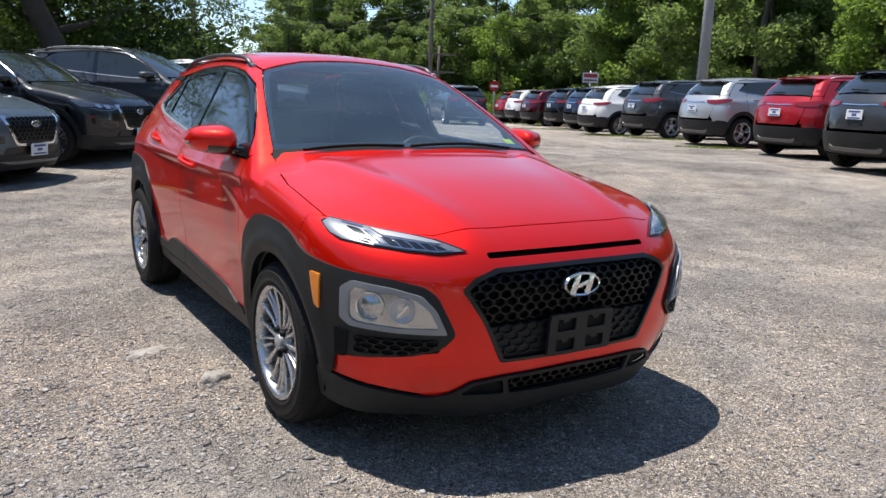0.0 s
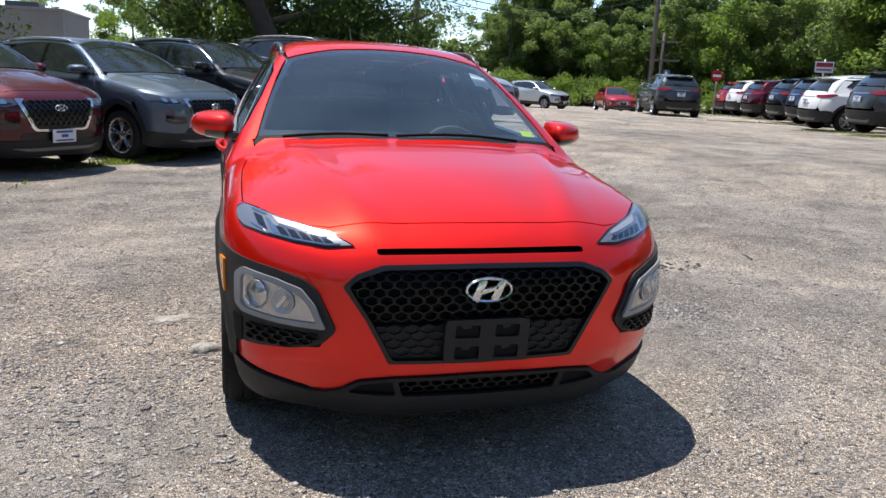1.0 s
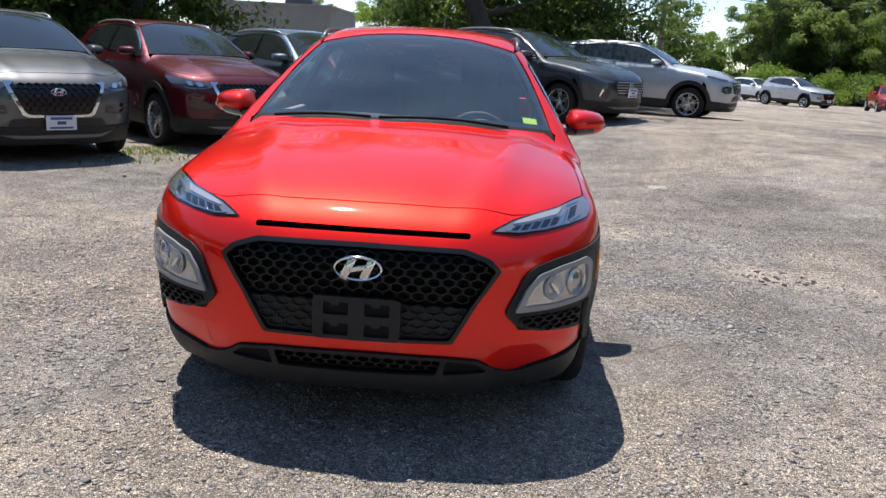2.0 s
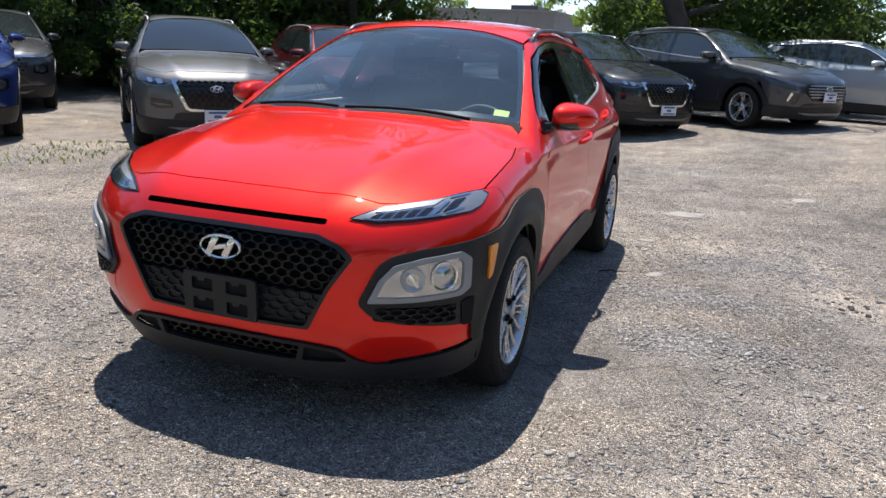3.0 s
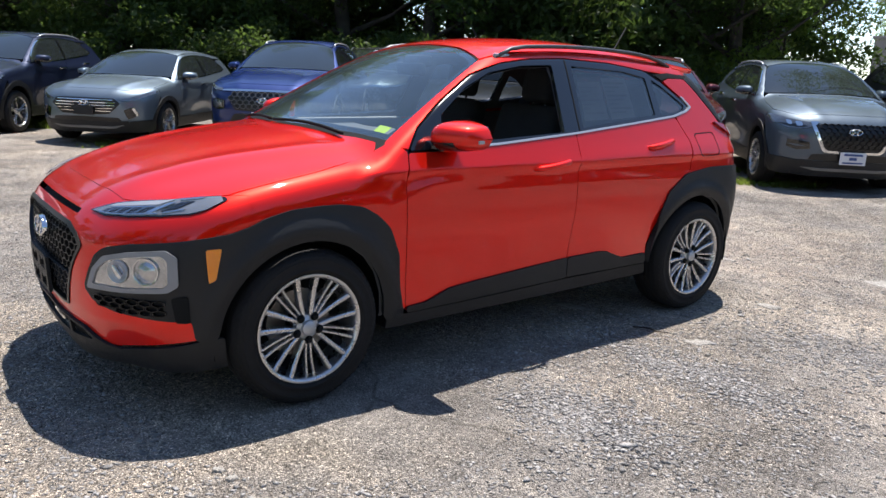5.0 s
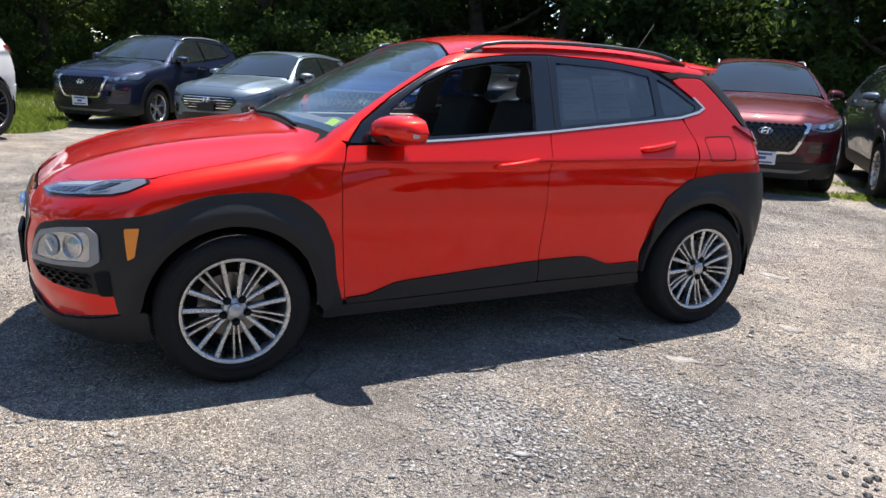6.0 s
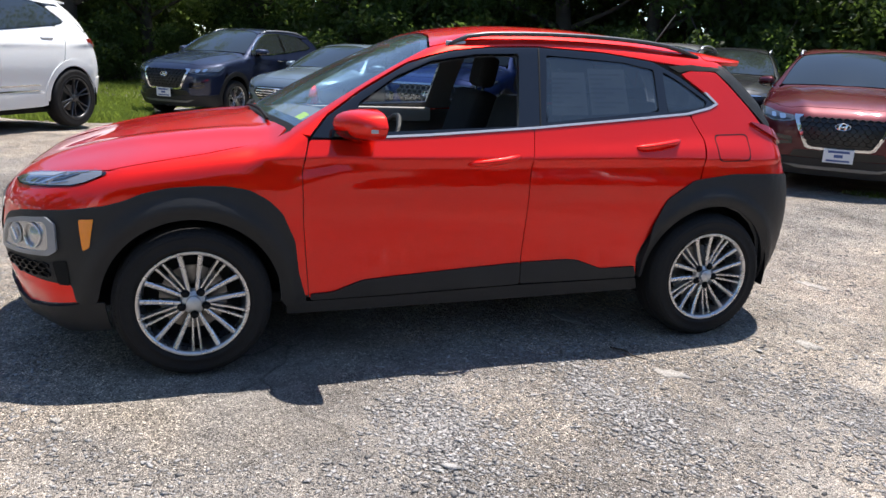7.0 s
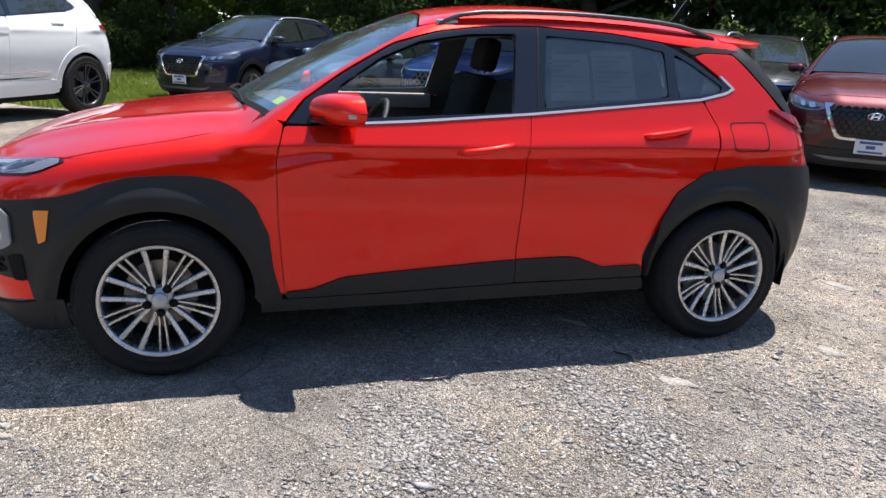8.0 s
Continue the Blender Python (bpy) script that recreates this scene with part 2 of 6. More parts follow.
def rounded(p, r, step):
    """Closed outline with its corners rounded, as points about step apart."""
    p = np.asarray(p, float)
    out = []
    for i in range(len(p)):
        a, b, c = p[i - 1], p[i], p[(i + 1) % len(p)]
        la, lc = np.linalg.norm(a - b), np.linalg.norm(c - b)
        ra, rc = min(r, la * 0.45), min(r, lc * 0.45)
        s, e = b + (a - b) / max(la, 1e-9) * ra, b + (c - b) / max(lc, 1e-9) * rc
        n = 5 if r > 0 else 0
        out += [(1 - t) ** 2 * s + 2 * t * (1 - t) * b + t * t * e for t in np.linspace(0, 1, n + 1)] if n else [b]
    q = np.array(out)
    d = np.linalg.norm(np.roll(q, -1, 0) - q, axis=1)
    fine = []
    for i in range(len(q)):
        n = max(1, int(d[i] / step))
        fine += [q[i] + (q[(i + 1) % len(q)] - q[i]) * k / n for k in range(n)]
    fine = np.array(fine)
    keep = np.linalg.norm(fine - np.roll(fine, 1, 0), axis=1) > step * 0.12
    return fine[keep]


def inside(p, poly):
    x, y = p[:, 0:1], p[:, 1:2]
    a, b = poly, np.roll(poly, -1, 0)
    cross = ((a[:, 1] > y) != (b[:, 1] > y)) & (x < (b[:, 0] - a[:, 0]) * (y - a[:, 1]) / (b[:, 1] - a[:, 1] + 1e-12) + a[:, 0])
    return cross.sum(1) % 2 == 1


def fill(outline, holes, step):
    """Triangles that fill an outline but for its holes, in the plane."""
    loops = [outline] + list(holes)
    verts, edges = [], []
    for l in loops:
        n = len(verts)
        verts += [tuple(v) for v in l]
        edges += [(n + i, n + (i + 1) % len(l)) for i in range(len(l))]
    lo, hi = outline.min(0), outline.max(0)
    h = step * 0.866
    rows = [np.stack([np.arange(lo[0] + (k % 2) * step / 2, hi[0], step), np.full(len(np.arange(lo[0] + (k % 2) * step / 2, hi[0], step)), lo[1] + k * h)], 1) for k in range(1, int((hi[1] - lo[1]) / h) + 1)]
    if rows:
        g = np.concatenate(rows)
        ok = inside(g, outline)
        for l in holes:
            ok &= ~inside(g, l)
        g = g[ok]
        rim = np.concatenate(loops)
        if len(g):
            near = np.min(((g[:, None, :] - rim[None]) ** 2).sum(2), 1)
            verts += [tuple(v) for v in g[near > (step * 0.45) ** 2]]
    from mathutils import geometry
    v, _, f, *_ = geometry.delaunay_2d_cdt([Vector(p) for p in verts], edges, [], 0, 1e-6)
    v, f = np.array([(a.x, a.y) for a in v]), np.array([t for t in f if len(t) == 3])
    mid = v[f].mean(1)
    ok = inside(mid, outline)
    for l in holes:
        ok &= ~inside(mid, l)
    return v, f[ok]


def skin(shape, outline, w, step=0.03, lift=0.0, depth=0.012, holes=(), r=0.012):
    """A panel on the shape: the outline is drawn on it, and the panel is laid along -w. Gives verts, faces and normals."""
    u, v, w = axes_of(w)

    def flat(pts):
        p = drop_all(shape, pts)
        p = p[~np.isnan(p[:, 0])] - CENTRE
        return rounded(np.stack([p @ u, p @ v], 1), r, step)
    q, f = fill(flat(outline), [flat(h) for h in holes], step)
    start = CENTRE + q[:, :1] * u + q[:, 1:] * v + w * 2.6
    p = cast(shape, start, -w[None], 3.4, 86)
    bad = np.isnan(p[:, 0])
    f = f[~bad[f].any(1)]
    p[bad] = 0
    n = slope_of(shape, p)
    p = p + n * lift
    flip = np.cross(p[f[:, 1]] - p[f[:, 0]], p[f[:, 2]] - p[f[:, 0]])
    f = np.where(((flip * n[f[:, 0]]).sum(1) < 0)[:, None], f[:, ::-1], f)
    used = np.unique(f)
    remap = np.full(len(p), -1)
    remap[used] = np.arange(len(used))
    p, n, f = p[used], n[used], remap[f]
    if depth > 0:
        e = np.concatenate([f[:, [0, 1]], f[:, [1, 2]], f[:, [2, 0]]])
        key = {}
        for a, b in e:
            key[(a, b)] = key.get((a, b), 0) + 1
        rim = np.array([(a, b) for a, b in key if (b, a) not in key])
        if len(rim):
            a, b = rim[:, 0], rim[:, 1]
            out = np.cross(p[b] - p[a], n[a])
            out /= np.maximum(np.linalg.norm(out, axis=1, keepdims=True), 1e-9)
            k, m = len(p), len(rim)
            p = np.concatenate([p, p[a], p[b], p[b] - n[b] * depth, p[a] - n[a] * depth])
            n = np.concatenate([n, out, out, out, out])
            i = np.arange(m)
            faces = [tuple(t) for t in f] + [tuple(t) for t in np.stack([k + m + i, k + i, k + 3 * m + i, k + 2 * m + i], 1)]
            return p, faces, n
    return p, [tuple(t) for t in f], n


def mirrored(data):
    p, f, n = data
    return p * (-1, 1, 1), [t[::-1] for t in f], None if n is None else n * (-1, 1, 1)


def zz(scale, z):
    """Height z of the basic build in a car of another size."""
    return np.interp(z, [k[0] for k in scale[2]], [k[1] for k in scale[2]]) if isinstance(scale[2], tuple) else z * scale[2]


def mesh_of(name, data, material, scale=(1, 1, 1)):
    p, f, n = data
    p = np.stack([p[:, 0] * scale[0], p[:, 1] * scale[1], zz(scale, p[:, 2])], 1)
    me = bpy.data.meshes.new(name)
    me.from_pydata(p.tolist(), [], [tuple(int(i) for i in t) for t in f])
    me.materials.append(material)
    if n is not None:
        me.shade_smooth()
        nn = n / np.array((scale[0], scale[1], 1.1 if isinstance(scale[2], tuple) else scale[2]))
        me.normals_split_custom_set_from_vertices((nn / np.maximum(np.linalg.norm(nn, axis=1, keepdims=True), 1e-9)).tolist())
    return me


def part(name, data, material, parent=None, label="", scale=(1, 1, 1)):
    """One mesh object under a thing or a part, from a bmesh, a mesh or (verts, faces, normals)."""
    if isinstance(data, bmesh.types.BMesh):
        me = bpy.data.meshes.new(name)
        data.to_mesh(me)
        data.free()
        me.materials.append(material)
    elif isinstance(data, tuple):
        me = mesh_of(name, data, material, scale)
    else:
        me = data
    ob = new(name, me)
    ob.parent = parent
    return tagged(ob, label)


def block(size, at=(0, 0, 0), bevel=0.0, turn=None, seg=2, bm=None):
    bm = bm or bmesh.new()
    m = Matrix.Translation(at) @ (turn.to_4x4() if turn else Matrix()) @ Matrix.Diagonal((*size, 1))
    made = bmesh.ops.create_cube(bm, size=1, matrix=m)["verts"]
    if bevel:
        edges = list({e for v in made for e in v.link_edges})
        bmesh.ops.bevel(bm, geom=edges, offset=bevel, segments=seg, affect="EDGES", profile=0.6)
    return bm


def smooth(ob, angle=40):
    ob.data.shade_smooth()
    ob.data.set_sharp_from_angle(angle=radians(angle))
    return ob


def lathe(profile, n=48, axis="x"):
    """A turned shape: profile of (radius, along) pairs, about the axis."""
    pr = np.array(profile, float)
    a = np.linspace(0, 2 * math.pi, n, endpoint=False)
    r, h = pr[:, 0], pr[:, 1]
    c, s = np.cos(a)[:, None] * r, np.sin(a)[:, None] * r
    hh = np.broadcast_to(h, c.shape)
    p = np.stack([hh, c, s] if axis == "x" else [c, s, hh], 2).reshape(-1, 3)
    k = len(pr)
    f = [(i * k + j, i * k + j + 1, ((i + 1) % n) * k + j + 1, ((i + 1) % n) * k + j) for i in range(n) for j in range(k - 1)]
    return p, f, None


def tube(points, radius, n=8, flat=1.0):
    """A rod along points, closed at its ends; radius may be a list."""
    pts = [Vector(p) for p in points]
    rr = radius if isinstance(radius, (list, tuple, np.ndarray)) else [radius] * len(pts)
    bm = bmesh.new()
    rings = []
    for i, p in enumerate(pts):
        d = (pts[min(i + 1, len(pts) - 1)] - pts[max(i - 1, 0)]).normalized()
        a = d.orthogonal().normalized() if abs(d.z) > 0.95 else d.cross(Vector((0, 0, 1))).normalized()
        b = a.cross(d)
        rings.append([bm.verts.new(p + (a * math.cos(t) + b * math.sin(t) * flat) * rr[i]) for t in [2 * math.pi * k / n for k in range(n)]])
    for r0, r1 in zip(rings, rings[1:]):
        for k in range(n):
            bm.faces.new((r0[k], r0[(k + 1) % n], r1[(k + 1) % n], r1[k]))
    bm.faces.new(rings[0][::-1])
    bm.faces.new(rings[-1])
    bmesh.ops.recalc_face_normals(bm, faces=bm.faces)
    for f in bm.faces:
        f.smooth = True
    return bm


# ---- wheels ----
def wheel_parts(thing, at, outward, r=0.334, width=0.215, spokes=5, rim_mat=None, detail=True, turn=0.0):
    """A wheel whose face points to outward * x: tyre, rim, spokes, hub cap, nuts, brake disc."""
    rim_mat = rim_mat or ALLOY
    wheel = new("wheel")
    wheel.parent = thing
    wheel.matrix_basis = pose(*at, turn, 0, 0) @ (Matrix() if outward > 0 else pose(0, 0, 0, 0, 0, 180))
    k = r / 0.334
    w = width
    rr = 0.226 * k
    n = 64 if detail else 32
    prof = [(rr, -0.01), (rr + 0.012, -0.002), (rr + 0.022, 0.004), (rr + 0.024, 0.0065), (rr + 0.034, 0.007), (rr + 0.036, 0.0052), (rr + 0.056, 0.0075), (r - 0.038, 0.008), (r - 0.036, 0.0055), (r - 0.031, 0.0055), (r - 0.022, 0.0), (r - 0.008, -0.016), (r, -0.035), (r + 0.001, -0.07), (r - 0.004, -0.074), (r + 0.002, -0.08), (r + 0.002, -0.11),
            (r - 0.004, -0.114), (r + 0.001, -0.12), (r, -w + 0.035), (r - 0.02, -w + 0.005), (rr, -w + 0.01)]
    tyre = part("tyre", lathe(prof, n), TYRE, wheel)
    smooth(tyre, 50)
    if detail:
        bm = bmesh.new()
        for i in range(72):
            a = 2 * math.pi * i / 72
            for off in (-0.022, -w + 0.022):
                q = Euler((a, 0, 0)).to_matrix()
                block((0.036, 0.007, 0.011), q @ Vector((off, 0, r - 0.0115)), 0, q @ Euler((0, radians(26 if off > -0.1 else -26), 0)).to_matrix(), bm=bm)
        tagged(part("tread", bm, TYRE, wheel), kind="stuff")
    prof = [(rr + 0.008, -0.004), (rr + 0.010, 0.002), (rr + 0.004, 0.004), (rr - 0.003, 0.001), (rr - 0.008, -0.010), (rr - 0.012, -0.03), (rr - 0.02, -w + 0.03), (rr + 0.004, -w + 0.012)]
    smooth(part("rim", lathe(prof, n), rim_mat, wheel), 50)
    part("backing", lathe([(0.03, -0.135), (rr - 0.012, -0.135)], 32), DARK, wheel)
    part("brake_disc", lathe([(0.06, -0.115), (0.145 * k, -0.115), (0.145 * k, -0.128)], 40), DISC, wheel)
    bm = bmesh.new()
    rods = []
    for i in range(spokes):
        a = 2 * math.pi * i / spokes
        if detail:
            # a broad splayed pair, and a thin close pair half way to the next
            b = a + math.pi / spokes
            rods += [(a, side * 0.0165, side * 0.0450, 0.052, 0.0092, 0.0122, 0.0) for side in (-1, 1)]
            rods += [(b, side * 0.0085, side * 0.0175, 0.060, 0.0060, 0.0072, -0.004) for side in (-1, 1)]
        else:
            rods += [(a, side * 0.004, side * 0.034, 0.042, 0.0085, 0.0110, 0.0) for side in (-1, 1)]
    for a, off0, off1, r0, hw0, hw1, sink in rods:
        d, t = Vector((0, math.cos(a), math.sin(a))), Vector((0, -math.sin(a), math.cos(a)))
        rows = []
        for q in np.linspace(0, 1, 6):
            rad = (r0 + (0.222 - r0) * q) * k
            off, hw = (off0 + (off1 - off0) * q) * k, hw0 + (hw1 - hw0) * q
            depth = sink - 0.024 + 0.018 * q ** 0.7 - 0.010 * math.sin(math.pi * q)
            rows.append([bm.verts.new(d * rad + t * (off + x) + Vector((depth + dx, 0, 0))) for x, dx in ((-hw, -0.034), (-hw * 0.92, -0.004), (-hw * 0.5, 0.0), (hw * 0.5, 0.0), (hw * 0.92, -0.004), (hw, -0.034))])
        for p, n2 in zip(rows, rows[1:]):
            for j in range(5):
                bm.faces.new((p[j], n2[j], n2[j + 1], p[j + 1]))
    bmesh.ops.recalc_face_normals(bm, faces=bm.faces)
    smooth(part("spokes", bm, rim_mat, wheel), 35)
    smooth(part("hub_cap", lathe([(0.0, -0.004), (0.026 * k, -0.006), (0.031 * k, -0.010), (0.033 * k, -0.024), (0.050 * k, -0.032), (0.058 * k, -0.050)], 32), SATIN if detail else rim_mat, wheel), 40)
    if detail:
        for i in range(5):
            a = 2 * math.pi * (i + 0.5) / 5
            part("lug_nut", lathe([(0.0, 0.003), (0.0105, 0.002), (0.0120, -0.004), (0.0135, -0.011), (0.0185, -0.0115)], 12), DARK, wheel).location = (-0.012, 0.054 * math.cos(a), 0.054 * math.sin(a))
    return wheel


def both_sides(name, data, mat, parent, label="", scale=(1, 1, 1)):
    return part(name, data, mat, parent, label, scale), part(name, mirrored(data), mat, parent, label, scale)


def badge(thing, shape, at, w, h, mat):
    """The plain oval ring with a slanted bar figure, as a low relief."""
    p = drop_on(shape, *at)
    bm = bmesh.new()
    n = 40
    rows = []
    for i in range(n):
        a = 2 * math.pi * i / n
        c, s = math.cos(a), math.sin(a)
        rows.append([bm.verts.new((c * (w / 2 - o), d, s * (h / 2 - o))) for o, d in ((0.0, 0.012), (0.001, -0.004), (0.004, -0.007), (0.010, -0.005), (0.0115, 0.012))])
    for i in range(n):
        a, b = rows[i], rows[(i + 1) % n]
        for j in range(4):
            bm.faces.new((a[j], a[j + 1], b[j + 1], b[j]))
    lean = Euler((0, radians(24), 0)).to_matrix()
    for x in (-0.2, 0.2):
        block((w * 0.16, 0.012, h * 0.90), (x * w, 0.0, 0), 0.003, lean, bm=bm)
    block((w * 0.40, 0.012, h * 0.19), (0, 0, 0), 0.003, Euler((0, radians(-14), 0)).to_matrix(), bm=bm)
    bmesh.ops.recalc_face_normals(bm, faces=bm.faces)
    ob = smooth(part("badge", bm, mat, thing, "chrome oval badge"), 50)
    return ob, p


def honeycomb(shape, outline, w, lift, cell=0.043, squash=0.72):
    """Hexagonal rings that stand on the shape inside an outline."""
    u, v, w = axes_of(w)
    p = drop_all(shape, outline) - CENTRE
    poly = np.stack([p @ u, p @ v], 1)
    lo, hi = poly.min(0), poly.max(0)
    cells = []
    for j in range(int((hi[1] - lo[1]) / (cell * squash * 0.75)) + 2):
        for i in range(int((hi[0] - lo[0]) / cell) + 2):
            cells.append((lo[0] + (i + (j % 2) * 0.5) * cell, lo[1] + j * cell * squash * 0.75))
    cells = np.array(cells)
    cells = cells[inside(cells, poly)]
    ang = np.radians(np.arange(6) * 60 + 30)
    verts, faces = [], []
    rings = ((1.0, 0.0), (0.93, 0.010), (0.80, 0.010), (0.70, -0.012))
    allp = []
    for rad, _ in rings:
        allp.append(cells[:, None, :] + rad * np.stack([np.cos(ang) * cell / 1.732, np.sin(ang) * cell / 1.732 * squash], 1)[None])
    allp = np.stack(allp, 1)
    flatp = allp.reshape(-1, 2)
    q = cast(shape, CENTRE + flatp[:, :1] * u + flatp[:, 1:] * v + w * 2.6, -w[None], 3.6, 150)
    ok = ~np.isnan(q[:, 0])
    n = slope_of(shape, np.nan_to_num(q))
    h = np.tile(np.repeat([d for _, d in rings], 6), len(cells))
    q = q + n * (lift + h)[:, None]
    for c in range(len(cells)):
        b = c * 24
        if not ok[b:b + 24].all():
            continue
        for k in range(3):
            for i in range(6):
                a0, a1 = b + k * 6 + i, b + k * 6 + (i + 1) % 6
                faces.append((a0, a1, a1 + 6, a0 + 6))
    return np.nan_to_num(q), faces, None


def plate_with_holes(outline, holes, thick):
    """A flat moulded plate in x and z with openings, as one piece."""
    v, f = fill(rounded(outline, 0.006, 0.02), [rounded(h, 0.002, 0.02) for h in holes], 0.02)
    bm = bmesh.new()
    vs = [bm.verts.new((a, 0, b)) for a, b in v]
    faces = [bm.faces.new([vs[i] for i in t]) for t in f]
    bmesh.ops.delete(bm, geom=[x for x in bm.verts if not x.link_faces], context="VERTS")
    bmesh.ops.recalc_face_normals(bm, faces=bm.faces)
    bmesh.ops.solidify(bm, geom=bm.faces[:], thickness=thick)
    return bm


# ---- the red crossover ----
GRILLE_LINE = [N(0, 0.76), N(0.366, 0.757), N(0.452, 0.727), N(0.495, 0.692), N(0.416, 0.574), N(0.338, 0.422), N(0, 0.415)]
DLO = [S(0.515, 1.048), S(0.592, 1.136), S(0.758, 1.246), S(0.985, 1.371), S(1.2, 1.434), S(1.4, 1.460), S(1.65, 1.471), S(2.02, 1.458), S(2.31, 1.425), S(2.45, 1.359), S(2.57, 1.278), S(2.645, 1.222),
       S(2.605, 1.202), S(2.46, 1.172), S(2.06, 1.138), S(1.573, 1.097), S(1.05, 1.062), S(0.75, 1.046)]
FRONT_WINDOW = [S(0.700, 1.066), S(0.735, 1.195), S(0.924, 1.317), S(1.103, 1.390), S(1.33, 1.428), S(1.552, 1.438), S(1.497, 1.104)]
REAR_WINDOW = [S(1.645, 1.123), S(1.700, 1.436), S(2.129, 1.417), S(2.306, 1.386), S(2.292, 1.183)]
QUARTER_WINDOW = [S(2.345, 1.180), S(2.358, 1.378), S(2.445, 1.335), S(2.600, 1.235), S(2.580, 1.208)]
WINDSCREEN = [T(0, 0.335), T(0.4, 0.375), T(0.732, 0.455), T(0.655, 0.75), T(0.548, 1.105), T(0.3, 1.17), T(0, 1.185)]
HOOD_LINE = [T(0, -0.645), T(0.3, -0.640), T(0.53, -0.618), T(0.62, -0.572), T(0.70, -0.483), T(0.758, -0.397), T(0.813, -0.314), T(0.815, -0.20), T(0.812, -0.07), T(0.806, 0.08), T(0.782, 0.22), T(0.745, 0.385), T(0.70, 0.418), T(0.62, 0.395), T(0.45, 0.348), T(0.25, 0.320), T(0, 0.310)]


PANELS = {}


def painted_panels(thing, shape, step, mat, scale=(1, 1, 1), cut_grille=True, screen=None):
    """The panels that every car of this build has: bonnet, fenders, doors, pillars, roof, tail."""
    k = dict(step=step)

    def lay(name, outline, w, m=mat, pair=False, label="", **more):
        key = (name, step)
        if key not in PANELS:
            PANELS[key] = skin(shape, outline, w, **{**k, **more})
        d = PANELS[key]
        return both_sides(name, d, m, thing, label, scale) if pair else part(name, d, m, thing, label, scale)
    lay("bonnet", both(HOOD_LINE), (0, -0.35, 1))
    nose = [T(0, -0.630), T(0.3, -0.625), T(0.53, -0.603), T(0.606, -0.570), N(0.606, 0.32), N(0.6, 0.292), N(0.55, 0.288), N(0.50, 0.31), N(0.44, 0.352), N(0.32, 0.365), N(0, 0.368)]
    slot = [N(0, 0.815), N(0.384, 0.815), N(0.384, 0.796), N(0, 0.797)]
    lay("front_bumper", both(nose), (0, -1, 0.15), holes=[both(GRILLE_LINE), both(slot)] if cut_grille else [], depth=0.0, lift=-0.0025)
    lay("lamp_backing", [T(0.70, -0.46), T(0.785, -0.20), S(-0.14, 0.93), S(-0.14, 0.85), S(-0.36, 0.79), N(0.70, 0.79)], (0.7, -0.5, 0.5), DARK, pair=True, lift=-0.018, depth=0.0)
    lay("bumper_corner", [N(0.57, 0.292), N(0.57, 0.5), N(0.57, 0.7), T(0.57, -0.59), T(0.625, -0.562), T(0.705, -0.485), T(0.762, -0.399), T(0.816, -0.316), S(-0.225, 0.908), S(-0.225, 0.80), S(-0.30, 0.72), S(-0.36, 0.58), S(-0.38, 0.36), S(-0.46, 0.35), N(0.70, 0.318)], (0.62, -0.78, 0.1), pair=True, r=0.002, lift=-0.0012, depth=0.0)
    lay("fender", [S(-0.24, 0.905), T(0.818, -0.308), T(0.8195, -0.20), T(0.8165, -0.07), T(0.8105, 0.08), T(0.7865, 0.22), T(0.749, 0.387), T(0.755, 0.435), S(0.500, 1.04), S(0.4655, 0.907), S(0.4695, 0.663), S(0.4865, 0.449), S(0.4975, 0.33)] + arc_of(0, 0.333, 0.40, 0, 127, 10), (0.85, 0, 0.5), pair=True, r=0.004, depth=0.0)
    lay("front_door", [S(0.504, 1.036), S(0.469, 0.907), S(0.473, 0.663), S(0.490, 0.449), S(0.501, 0.318), S(0.907, 0.322), S(1.527, 0.340), S(1.530, 0.631), S(1.543, 0.905), S(1.573, 1.090), S(1.05, 1.054), S(0.75, 1.039)], (1, 0, 0.15), pair=True)
    lay("rear_door", [S(1.577, 1.091), S(1.547, 0.905), S(1.534, 0.631), S(1.531, 0.340), S(2.19, 0.342)] + arc_of(2.6, 0.333, 0.44, 165, 118, 6) + [S(2.47, 0.774), S(2.504, 0.903), S(2.528, 1.05), S(2.47, 1.165), S(2.06, 1.131)], (1, 0, 0.15), pair=True)
    lay("rear_quarter", [S(2.477, 1.166), S(2.535, 1.05), S(2.511, 0.903), S(2.476, 0.774), S(2.45, 0.72)] + arc_of(2.6, 0.333, 0.43, 110, 40, 8) + [S(2.98, 0.80), S(3.02, 0.88), S(3.02, 1.0), S(2.94, 1.10), S(2.86, 1.21), S(2.76, 1.32), S(2.69, 1.385), S(2.52, 1.385), S(2.47, 1.368), S(2.585, 1.288), S(2.668, 1.222), S(2.61, 1.195)], (0.92, 0.2, 0.3), pair=True, r=0.006)
    lay("side_frame", [T(0.768, 0.425), T(0.738, 0.44), T(0.66, 0.75), T(0.553, 1.105), T(0.556, 1.5), T(0.552, 2.0), T(0.535, 2.45), T(0.515, 2.68), T(0.495, 2.80), S(2.76, 1.405), S(2.62, 1.412), S(2.47, 1.414)] + [S(2.31, 1.430), S(2.02, 1.463), S(1.65, 1.476), S(1.4, 1.465), S(1.2, 1.439), S(0.983, 1.377), S(0.754, 1.252), S(0.586, 1.141), S(0.505, 1.050)], (0.75, -0.25, 0.6), pair=True, r=0.006)
